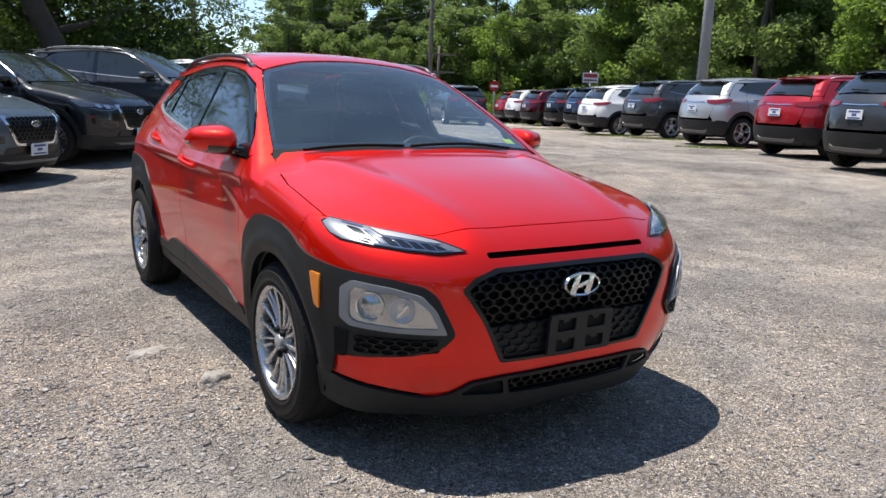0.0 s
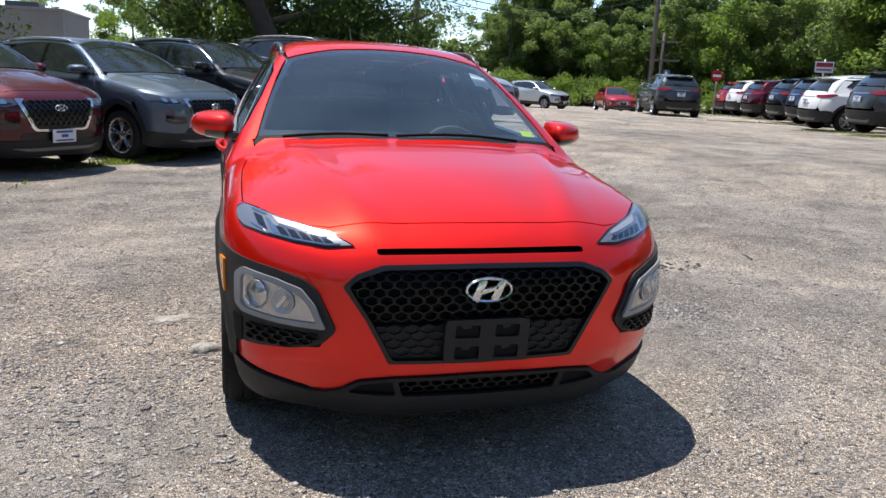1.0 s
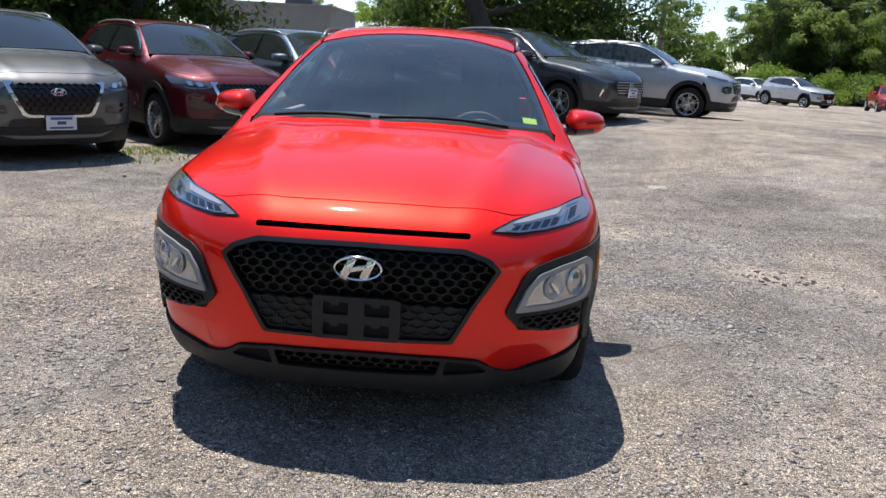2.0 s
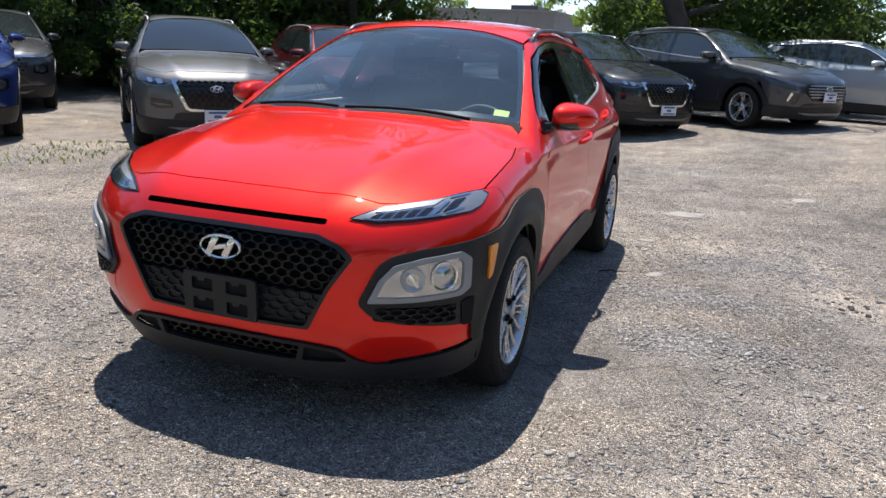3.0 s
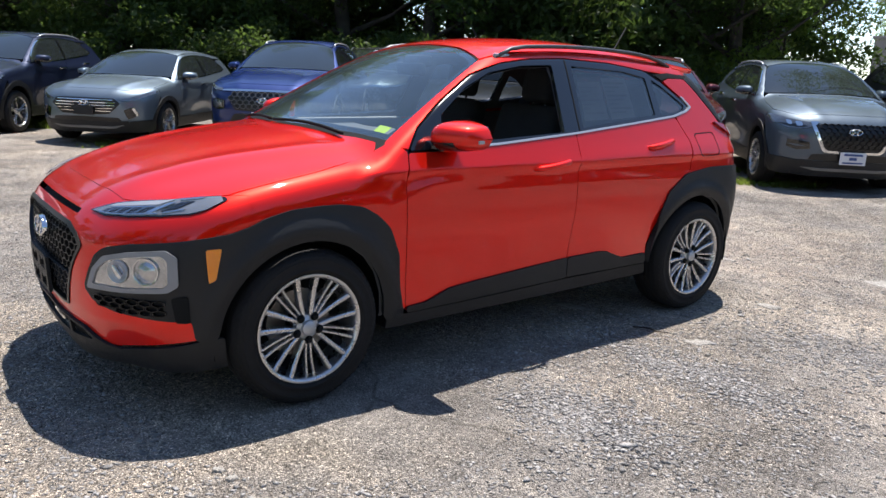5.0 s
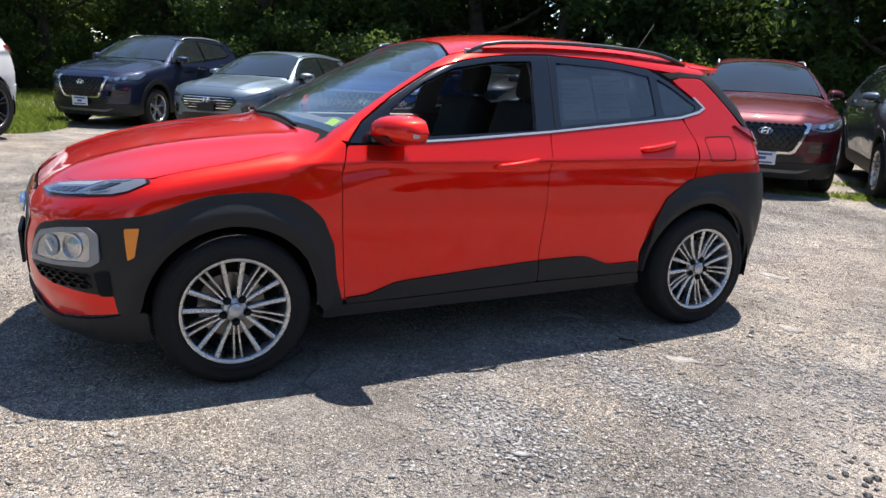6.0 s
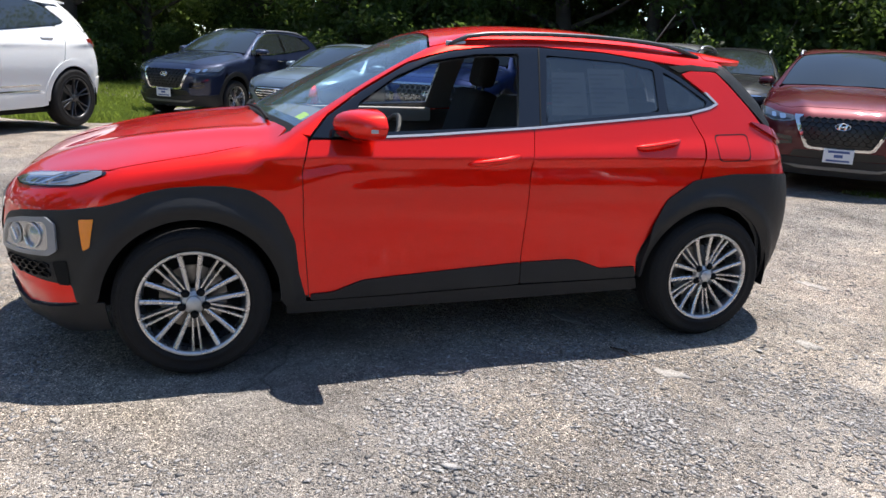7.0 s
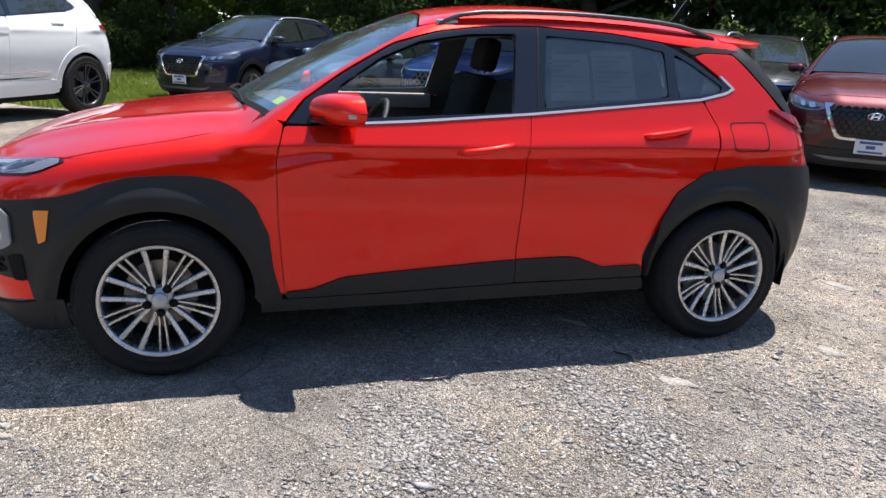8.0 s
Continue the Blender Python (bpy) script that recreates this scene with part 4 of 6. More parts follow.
    lay("rear_bumper", both([R(0, 0.60), R(0.66, 0.60), R(0.70, 0.45), R(0.62, 0.30), R(0, 0.28)]), (0, 1, 0), CLAD, lift=0.012, depth=0.04)
    lay("tail_lamp", [S(2.84, 1.135), S(2.93, 1.12), S(3.0, 1.09), S(3.05, 1.06), S(3.05, 1.02), S(3.0, 1.045), S(2.95, 1.075)], (0.75, 0.6, 0.2), RED_LENS, True, "dark red tail lamp", lift=0.014, depth=0.02, r=0.01)
    lay("fuel_flap_gap", [S(2.597, 1.073), S(2.815, 1.078), S(2.800, 0.945), S(2.600, 0.941)], (1, 0, 0.2), DARK, lift=0.0012, depth=0, r=0.03, holes=[[S(2.602, 1.068), S(2.810, 1.073), S(2.795, 0.950), S(2.605, 0.946)]])
    # glazing
    lay("window_surround", DLO, (0.9, 0, 0.42), GLOSS, True, "gloss black pillars and window frame", lift=-0.002, depth=0.02, holes=[FRONT_WINDOW, REAR_WINDOW, QUARTER_WINDOW], r=0.01)
    lay("pillar_seam", [S(1.606, 1.10), S(1.660, 1.470), S(1.667, 1.470), S(1.613, 1.10)], (0.9, 0, 0.42), DARK, True, lift=0.0, depth=0, r=0)
    lay("rear_door_glass", REAR_WINDOW, (0.9, 0, 0.42), TINT, True, "dark privacy glass", lift=-0.008, depth=0, step=0.05)
    lay("quarter_glass", QUARTER_WINDOW, (0.9, 0, 0.42), TINT, True, lift=-0.008, depth=0, step=0.05)
    d = skin(F, FRONT_WINDOW, (0.9, 0, 0.42), step=0.05, lift=-0.008, depth=0)
    part("front_door_glass", mirrored(d), GLASS, car).visible_shadow = False
    belt = [S(0.73, 1.041), S(1.05, 1.056), S(1.573, 1.091), S(2.06, 1.132), S(2.46, 1.166), S(2.61, 1.196), S(2.668, 1.222), S(2.60, 1.285), S(2.588, 1.278), S(2.648, 1.224), S(2.60, 1.206), S(2.455, 1.176), S(2.06, 1.142), S(1.573, 1.101), S(1.05, 1.066), S(0.73, 1.050)]
    lay("belt_moulding", belt, (0.9, 0, 0.42), SATIN, True, "bright window-line moulding", lift=0.005, depth=0.012, r=0.004, step=0.02)
    lay("pillar_garnish", [S(2.40, 1.405), S(2.55, 1.418), S(2.74, 1.40), S(2.69, 1.388), S(2.52, 1.388), S(2.46, 1.375)], (0.8, 0.2, 0.5), DARK, True, lift=0.001, depth=0.01)
    lay("cowl", both([T(0, 0.265), T(0.25, 0.272), T(0.45, 0.30), T(0.62, 0.345), T(0.735, 0.375), T(0.75, 0.42), T(0.735, 0.46), T(0.4, 0.385), T(0, 0.345)]), (0, -0.4, 1), DARK, lift=-0.008, depth=0)
    lay("windscreen_band", both(WINDSCREEN), (0, -0.5, 0.86), GLOSS, lift=-0.010, depth=0, step=0.04, holes=[both([T(0, 0.375), T(0.4, 0.415), T(0.705, 0.49), T(0.630, 0.76), T(0.525, 1.075), T(0.3, 1.135), T(0, 1.15)])])
    lay("registration_sticker", [T(0.60, 0.455), T(0.672, 0.475), T(0.662, 0.525), T(0.590, 0.505)], (0, -0.5, 0.86), STICKER, lift=-0.012, depth=0, step=0.03, r=0.003)
    smooth(part("rear_view_mirror", block((0.24, 0.04, 0.07), (0, 1.08, 1.385), 0.018), DARK, car))
    smooth(part("sensor_housing", block((0.16, 0.10, 0.06), (0, 1.12, 1.43), 0.018), DARK, car))
    for x0, x1, y0, y1 in ((-0.62, -0.14, 0.385, 0.318), (-0.10, 0.52, 0.316, 0.362)):
        pts = [drop_on(F, "T", x, y0 + (y1 - y0) * s + 0.006 * math.sin(math.pi * s)) + np.array((0, -0.010, 0.014)) for s, x in [(i / 8, x0 + (x1 - x0) * i / 8) for i in range(9)]]
        part("wiper", tube(pts, 0.008, 6), DARK, car)
    # handles
    for y, z, ln, rise in ((1.352, 0.951, 0.25, 0.036), (2.25, 1.026, 0.26, 0.034)):
        for side in (1, -1):
            rows = []
            for s in np.linspace(0, 1, 9):
                p = drop_on(F, "S", y - ln / 2 + ln * s, z - rise / 2 + rise * s)
                rows.append((side * (p[0] + 0.030 * math.sin(math.pi * min(1, max(0, s * 1.04 - 0.02))) ** 0.35 - 0.004), p[1], p[2]))
            part("door_handle", tube(rows, [0.008] + [0.0145] * 7 + [0.010], 8, 1.0), RED, car)
        lay("handle_recess", [S(y - 0.05, z - 0.035), S(y + 0.07, z - 0.02), S(y + 0.07, z + 0.03), S(y - 0.05, z + 0.01)], (1, 0, 0), RED, True, lift=0.0005, depth=0, r=0.02)
    for side in (1, -1):
        mirror_parts(car, side, RED)
    rail_parts(car, F)
    for side in (1, -1):
        for y in (0.0, 2.6):
            wheel_parts(car, (side * 0.893, y, 0.333), side, turn=(90.0 if side > 0 else -90.0) + (10.0 if y else 2.0))
            d = lathe([(0.40, -0.01), (0.40, -0.24), (0.05, -0.24)], 32)
            part("arch_liner", (d[0] * (side, 1, 1) + (side * 0.86, y, 0.333), [f for f in d[1] if d[0][list(f)][:, 2].mean() > -0.06], None), DARK, car)
    interior(car, F)
    lay("pillar_trim", [T(0.72, 0.47), T(0.64, 0.76), T(0.54, 1.11), T(0.545, 1.5), T(0.54, 2.0), T(0.52, 2.5), S(2.7, 1.30), S(2.9, 1.08), S(2.46, 1.14), S(1.57, 1.07), S(0.75, 1.02), S(0.53, 1.02)], (0.8, 0, 0.6), DASH, True, lift=-0.03, depth=0, step=0.06,
        holes=[FRONT_WINDOW, REAR_WINDOW, QUARTER_WINDOW])
    # open driver's window: sticker sheets on the rear pane
    lay("window_sheet", [S(1.685, 1.16), S(1.72, 1.36), S(1.90, 1.365), S(1.885, 1.165)], (0.9, 0, 0.42), SHEET, lift=-0.012, depth=0, step=0.05, r=0)
    lay("window_sheet", [S(1.905, 1.165), S(1.92, 1.385), S(2.13, 1.385), S(2.12, 1.175)], (0.9, 0, 0.42), SHEET, lift=-0.012, depth=0, step=0.05, r=0)
    for y0, y1, z0, rows in ((1.70, 1.86, 1.335, 7), (1.925, 2.10, 1.36, 8)):
        for k in range(rows):
            z = z0 - 0.022 * k
            short = 0.05 * (k % 3)
            lay("print_bar", [S(y0, z), S(y1 - short, z + 0.002), S(y1 - short, z - 0.007), S(y0, z - 0.009)], (0.9, 0, 0.42), PRINT, lift=-0.0105, depth=0, step=0.05, r=0)
    part("aerial", tube([(0.05, 2.6, 1.49), (0.05, 2.66, 1.53), (0.05, 2.78, 1.70)], [0.012, 0.006, 0.003], 6), DARK, car)
    return car


hero = crossover()


# ---- the other parked cars ----
SCREEN = material("dark_reflecting_glass", (0.022, 0.027, 0.028), 0.05, 0, 0.8, 0.2, 2.0)
PLATE = material("dealer_plate", (0.72, 0.73, 0.75), 0.4, 0, 0, 0.06, 8.0)
PLATE_INK = material("plate_ink", (0.05, 0.09, 0.25), 0.5)
LAMP = material("clear_headlamp", (0.20, 0.21, 0.225), 0.12, 0.7, 0.8, 0.35, 14.0)
SKID = material("silver_bumper_trim", (0.16, 0.162, 0.165), 0.4, 0.5, 0.2, 0.1, 9.0)


def plate_parts(thing, at, tilt, scale):
    plate = part("number_plate", block((0.31, 0.012, 0.155), (0, 0, 0), 0.004), PLATE, thing, "white dealer plate with unreadable print")
    plate.matrix_basis = pose(at[0] * scale[0], at[1] * scale[1], float(zz(scale, at[2])), tilt, 0, 0 if at[1] < 1 else 180)
    for w, h, z in ((0.22, 0.026, 0.048), (0.09, 0.035, 0.0), (0.24, 0.020, -0.052)):
        part("print_bar", block((w, 0.004, h), (0, -0.0075, z)), PLATE_INK, plate)


def parked_car(colour, scale, label, front="hex", rails=True, trim=CHROME, plate=True, lower=None, rims=None):
    """A parked car of the same build, at the size given by scale."""
    car = tagged(new("car"), label, "car", "parked cars")
    F, st = kona, 0.06
    low = lower or CLAD
    painted_panels(car, F, st, colour, scale, False, SCREEN)

    def lay(name, outline, w, m, pair=False, tag="", **more):
        key = (name, front, st)
        if key not in PANELS:
            PANELS[key] = skin(F, outline, w, **{"step": st, **more})
        d = PANELS[key]
        return both_sides(name, d, m, car, tag, scale) if pair else part(name, d, m, car, tag, scale)
    lay("side_window", DLO, (0.9, 0, 0.42), SCREEN, True, depth=0.01)
    lay("window_moulding", [S(0.53, 1.040), S(1.05, 1.053), S(1.573, 1.088), S(2.06, 1.129), S(2.46, 1.163), S(2.61, 1.194), S(2.668, 1.222), S(2.60, 1.206), S(2.455, 1.176), S(2.06, 1.142), S(1.573, 1.101), S(1.05, 1.066), S(0.53, 1.053)], (0.9, 0, 0.42), trim, True, lift=0.006, r=0.003)
    lay("roof_trim", [S(0.60, 1.128), S(0.758, 1.238), S(0.99, 1.362), S(1.2, 1.425), S(1.65, 1.462), S(2.02, 1.449), S(2.31, 1.415), S(2.32, 1.427), S(2.02, 1.461), S(1.65, 1.474), S(1.2, 1.437), S(0.98, 1.374), S(0.75, 1.248), S(0.59, 1.138)], (0.9, 0, 0.42), trim if front == "hex" else GLOSS, True, lift=0.004, r=0.003)
    lay("door_pillar", [S(1.585, 1.105), S(1.635, 1.47), S(1.70, 1.47), S(1.655, 1.11)], (0.9, 0, 0.42), GLOSS, True, lift=0.003)
    for y, name in ((0.0, "arch_trim"), (2.6, "rear_arch_trim")):
        ring = arc_of(y, 0.333, 0.445, -3, 183, 20) + arc_of(y, 0.333, 0.372, 183, -3, 20)
        lay(name, ring, (1, -0.15 if y == 0 else 0.15, 0), low, True, lift=0.010, depth=0.03, r=0.002, step=0.04)
    lay("sill", [S(0.40, 0.40), S(1.3, 0.41), S(2.2, 0.41), S(2.2, 0.26), S(0.40, 0.235)], (1, 0, -0.2), low, True, lift=0.008, depth=0.05)
    lay("front_lip", both([N(0, 0.40), N(0.45, 0.39), N(0.62, 0.40), N(0.63, 0.215), N(0, 0.215)]), (0, -1, -0.1), CLAD, lift=0.010, depth=0.04)
    lay("lip_corner", [N(0.615, 0.40), N(0.70, 0.40), S(-0.42, 0.42), S(-0.36, 0.40), S(-0.34, 0.235), N(0.70, 0.21), N(0.615, 0.21)], (0.6, -0.8, 0), CLAD, True, lift=0.012, depth=0.03)
    lay("skid_plate", both([N(0, 0.318), N(0.42, 0.315), N(0.56, 0.345), N(0.55, 0.320), N(0.42, 0.285), N(0, 0.282)]), (0, -1, -0.1), SKID, lift=0.022, depth=0.02)
    if front == "hex":
        g = [N(0, 0.790), N(0.36, 0.785), N(0.455, 0.775), N(0.33, 0.525), N(0.29, 0.508), N(0, 0.505)]
        lay("grille", both(g), (0, -1, 0.1), GRILLE, lift=0.006, depth=0.02)
        part("grille_mesh", PANELS.setdefault("mesh", honeycomb(F, both([N(0, 0.78), N(0.42, 0.765), N(0.32, 0.535), N(0, 0.52)]), (0, -1, 0.1), 0.010, 0.075)), GRILLE, car, "", scale)
        lay("grille_surround", [N(0.395, 0.802), N(0.50, 0.800), N(0.348, 0.500), N(0.305, 0.485), N(0, 0.480), N(0, 0.505), N(0.285, 0.508), N(0.325, 0.528), N(0.445, 0.768)], (0.2, -1, 0.1), trim, True, "bright grille surround", lift=0.016, depth=0.02, r=0.006, step=0.03)
        lay("headlamp", [N(0.50, 0.792), N(0.475, 0.742), N(0.60, 0.725), N(0.72, 0.728), S(-0.44, 0.775), S(-0.30, 0.845), S(-0.33, 0.855), N(0.70, 0.818), N(0.60, 0.803)], (0.55, -0.75, 0.3), LAMP, True, "clear wraparound headlamp", lift=0.010, depth=0.02, step=0.035)
        lay("lamp_band", [N(0.52, 0.752), N(0.60, 0.738), N(0.71, 0.740), S(-0.46, 0.770), N(0.72, 0.768), N(0.60, 0.766)], (0.55, -0.75, 0.3), GLOSS, True, lift=0.014, depth=0.004, step=0.03)
        lay("lamp_reflector", [N(0.590, 0.792), N(0.575, 0.752), N(0.635, 0.748), N(0.655, 0.795)], (0.55, -0.75, 0.3), CHROME, True, lift=0.016, depth=0.004, step=0.03)
        lay("lamp_lens", [N(0.690, 0.800), N(0.680, 0.758), N(0.725, 0.762), N(0.740, 0.805)], (0.55, -0.75, 0.3), CHROME, True, lift=0.016, depth=0.004, step=0.03)
        lay("fog_recess", [N(0.50, 0.60), N(0.62, 0.60), N(0.73, 0.61), N(0.72, 0.52), N(0.60, 0.50), N(0.47, 0.52)], (0.5, -0.85, 0), GLOSS, True, lift=0.004, depth=0.006)
        lay("fog_blade", [N(0.50, 0.562), N(0.62, 0.558), N(0.73, 0.568), N(0.73, 0.55), N(0.62, 0.54), N(0.49, 0.545)], (0.5, -0.85, 0), colour, True, lift=0.014, depth=0.01)
        lay("lower_intake", both([N(0, 0.475), N(0.45, 0.470), N(0.50, 0.40), N(0, 0.395)]), (0, -1, 0), GRILLE, lift=0.006)
        badge_at, plate_z = N(0, 0.715), 0.435
    elif front == "wide":
        g = [N(0, 0.790), N(0.40, 0.785), N(0.515, 0.72), N(0.40, 0.565), N(0, 0.555)]
        lay("grille", both(g), (0, -1, 0.1), GRILLE, lift=0.006, depth=0.02)
        part("grille_mesh", PANELS.setdefault("mesh_wide", honeycomb(F, both([N(0, 0.775), N(0.40, 0.77), N(0.485, 0.72), N(0.39, 0.585), N(0, 0.57)]), (0, -1, 0.1), 0.012, 0.085)), SKID, car, "", scale)
        lay("grille_surround", both([N(0, 0.812), N(0.47, 0.808), N(0.60, 0.80), N(0.60, 0.785), N(0.41, 0.785), N(0, 0.790)]), (0, -1, 0.1), trim, lift=0.014, depth=0.012, r=0.004)
        lay("running_light", [N(0.60, 0.815), N(0.60, 0.785), N(0.74, 0.795), S(-0.32, 0.855), S(-0.30, 0.875), N(0.72, 0.83)], (0.6, -0.7, 0.3), LAMP, True, lift=0.010, depth=0.012, step=0.03)
        lay("headlamp", [N(0.55, 0.68), N(0.56, 0.57), N(0.72, 0.565), N(0.78, 0.60), N(0.77, 0.69), N(0.68, 0.70)], (0.6, -0.8, 0), GLOSS, True, "stacked headlamp", lift=0.012, depth=0.02)
        lay("lamp_lens", [N(0.58, 0.665), N(0.585, 0.59), N(0.70, 0.585), N(0.74, 0.61), N(0.735, 0.67), N(0.67, 0.68)], (0.6, -0.8, 0), LAMP, True, lift=0.020, depth=0.01)
        lay("lower_intake", both([N(0, 0.53), N(0.40, 0.525), N(0.50, 0.42), N(0, 0.41)]), (0, -1, 0), GRILLE, lift=0.006)
        badge_at, plate_z = N(0, 0.69), 0.49
    else:
        g = [N(0, 0.745), N(0.45, 0.74), N(0.53, 0.66), N(0.36, 0.50), N(0, 0.49)]
        lay("grille", both(g), (0, -1, 0.1), GRILLE, lift=0.006, depth=0.02)
        for i in range(5):
            z = 0.715 - 0.042 * i
            half = 0.47 - 0.028 * abs(i - 1.5)
            lay("grille_bar" + "_" * i, both([N(0, z + 0.007), N(half, z + 0.007), N(half - 0.01, z - 0.007), N(0, z - 0.007)]), (0, -1, 0.1), trim, lift=0.014, depth=0.008, r=0.003).name = "grille_bar"
        lay("headlamp", [N(0.53, 0.735), N(0.50, 0.705), N(0.62, 0.70), N(0.74, 0.735), S(-0.36, 0.82), S(-0.28, 0.865), N(0.74, 0.80), N(0.62, 0.755)], (0.55, -0.75, 0.3), LAMP, True, "slim swept headlamp", lift=0.010, depth=0.02, step=0.035)
        lay("fog_recess", [N(0.56, 0.58), N(0.70, 0.62), N(0.74, 0.48), N(0.60, 0.42)], (0.5, -0.85, 0), GLOSS, True, lift=0.005)
        lay("fog_blade", [N(0.66, 0.60), N(0.70, 0.61), N(0.73, 0.48), N(0.70, 0.47)], (0.5, -0.85, 0), CHROME, True, lift=0.014, depth=0.01)
        lay("lower_intake", both([N(0, 0.46), N(0.50, 0.45), N(0.55, 0.36), N(0, 0.35)]), (0, -1, 0), GRILLE, lift=0.006)
        badge_at, plate_z = N(0, 0.67), 0.55
    b, p = badge(car, F, badge_at, 0.165, 0.085, CHROME)
    b.matrix_basis = pose(0, (p[1] - 0.022) * scale[1], float(zz(scale, p[2])), -6, 0, 0)
    if plate:
        plate_parts(car, (0, -0.866, plate_z), 2, scale)
    else:
        part("plate_bracket", block((0.31, 0.014, 0.12), (0, -0.868 * scale[1], float(zz(scale, plate_z))), 0.003), CLAD, car)
    # rear
    lay("rear_flank", [S(3.02, 0.40)] + arc_of(2.6, 0.333, 0.43, 8, 68, 8) + [S(2.78, 0.86), S(2.98, 0.82), R(0.60, 0.74), R(0.60, 0.56), S(3.06, 0.55)], (0.85, 0.5, 0), colour, True, lift=-0.001, depth=0.0)
    lay("tail_lamp", [R(0.36, 0.985), R(0.40, 0.92), R(0.60, 0.90), S(3.06, 0.92), S(2.90, 0.99), S(2.92, 1.03), R(0.62, 1.0)], (0.5, 0.85, 0.1), RED_LENS, True, "red wraparound tail lamp", lift=0.014, depth=0.02)
    lay("rear_bumper", both([R(0, 0.56), R(0.66, 0.56), R(0.72, 0.42), R(0.60, 0.27), R(0, 0.26)]), (0, 1, 0), low, lift=0.012, depth=0.04)
    lay("rear_corner", [R(0.64, 0.56), R(0.72, 0.58), S(3.0, 0.56), S(2.97, 0.42), S(3.02, 0.27), R(0.64, 0.27)], (0.75, 0.65, 0), low, True, lift=0.010, depth=0.03)
    lay("rear_skid", both([R(0, 0.36), R(0.40, 0.36), R(0.46, 0.40), R(0.5, 0.37), R(0.44, 0.31), R(0, 0.305)]), (0, 1, 0), SKID, lift=0.026, depth=0.02)
    lay("tail_strip", both([R(0, 0.945), R(0.37, 0.955), R(0.37, 0.935), R(0, 0.925)]), (0, 1, 0.1), trim, lift=0.008, depth=0.01)
    plate_parts(car, (0, 3.352, 0.80), -3, scale)
    part("rear_wiper", tube([(-0.02 * scale[0], 3.18 * scale[1], float(zz(scale, 1.16))), (0.30 * scale[0], 3.15 * scale[1], float(zz(scale, 1.17)))], 0.012, 6), DARK, car)
    lay("spoiler_edge", both([R(0, 1.42), R(0.40, 1.41), R(0.42, 1.395), R(0, 1.405)]), (0, 0.8, 0.6), GLOSS, lift=0.01, depth=0.02)
    for side in (1, -1):
        mirror_parts(car, side, colour, scale)
        for y in (0.0, 2.6):
            wheel_parts(car, (side * 0.888 * scale[0], y * scale[1], float(zz(scale, 0.333))), side, float(zz(scale, 0.333)), 0.225, 5 if front != "wide" else 6, rims or ALLOY, False, 20.0 * side)
            d = lathe([(0.40, -0.01), (0.40, -0.24), (0.05, -0.24)], 24)
            part("arch_liner", (d[0] * (side, 1, 1) + (side * 0.86, y, 0.333), [f for f in d[1] if d[0][list(f)][:, 2].mean() > -0.06], None), DARK, car, "", scale)
        for y, z in ((1.352, 0.951), (2.25, 1.026)):
            p = drop_on(F, "S", y, z)
            smooth(part("door_handle", block((0.035, 0.21, 0.028), ((p[0] + 0.008) * side * scale[0], y * scale[1], float(zz(scale, z))), 0.01), trim if front == "hex" else colour, car))
    part("underside", block((1.5 * scale[0], 3.3 * scale[1], 0.24), (0, 1.3 * scale[1], 0.34), 0.05), DARK, car)
    if rails:
        rail_parts(car, F, scale, SATIN)
    return car


def recolour(car, old, fresh):
    """Gives a copy of a car its own paint, on the objects and not on the shared meshes."""
    for o in car.children_recursive:
        for slot in o.material_slots:
            if slot.material == old:
                slot.link = "OBJECT"
                slot.material = fresh


def height(x, y):
    """The lie of the land: level round the red car, rising to the parked rows, then falling away down the lane."""
    def step(a, b, v):
        v = np.clip((np.asarray(v, float) - a) / (b - a), 0, 1)
        return v * v * (3 - 2 * v)
    mound = 0.14 * np.exp(-((np.asarray(x, float) + 7.2) ** 2 + (np.asarray(y, float) + 2.9) ** 2) / 2.6 ** 2)
    return 0.40 * step(4.5, 13.0, x + 0.75 * np.asarray(y, float)) - 0.15 * step(12, 17, y) - 0.10 * step(18, 26, y) - 0.60 * step(26, 44, y) + mound


def nose_at(car, x, y, heading, sy):
    """Parks a car with its badge at (x, y), headed that way in degrees."""
    d = Vector((math.cos(radians(heading)), math.sin(radians(heading)), 0))
    o = Vector((x, y, 0)) - d * 0.82 * sy
    c = o - d * 1.3 * sy
    car.matrix_basis = pose(o.x, o.y, float(height(c.x, c.y)), 0, 0, heading + 90)
    return car


def tail_at(car, x, y, heading, sy):
    d = Vector((math.cos(radians(heading)), math.sin(radians(heading)), 0))
    o = Vector((x, y, 0)) + d * 3.33 * sy
    c = o - d * 1.3 * sy
    car.matrix_basis = pose(o.x, o.y, float(height(c.x, c.y)), 0, 0, heading + 90)
    return car


BLACK_P, NAVY_P, SLATE_P, GREY_P, MAROON_P = paint("black_paint", (0.007, 0.008, 0.012), 0.2), paint("navy_paint", (0.012, 0.018, 0.045), 0.3), paint("slate_blue_paint", (0.075, 0.098, 0.125), 0.4), paint("mid_grey_paint", (0.105, 0.105, 0.108), 0.5), paint("maroon_paint", (0.070, 0.003, 0.008), 0.35)
BLUE_P, SILVER_P, WHITE_P, CRIMSON_P, CHARCOAL_P = paint("cobalt_blue_paint", (0.008, 0.025, 0.125), 0.3), paint("silver_paint", (0.44, 0.46, 0.48), 0.6), paint("white_paint", (0.76, 0.76, 0.75)), paint("crimson_paint", (0.33, 0.010, 0.018), 0.2), paint("charcoal_paint", (0.05, 0.053, 0.058), 0.4)
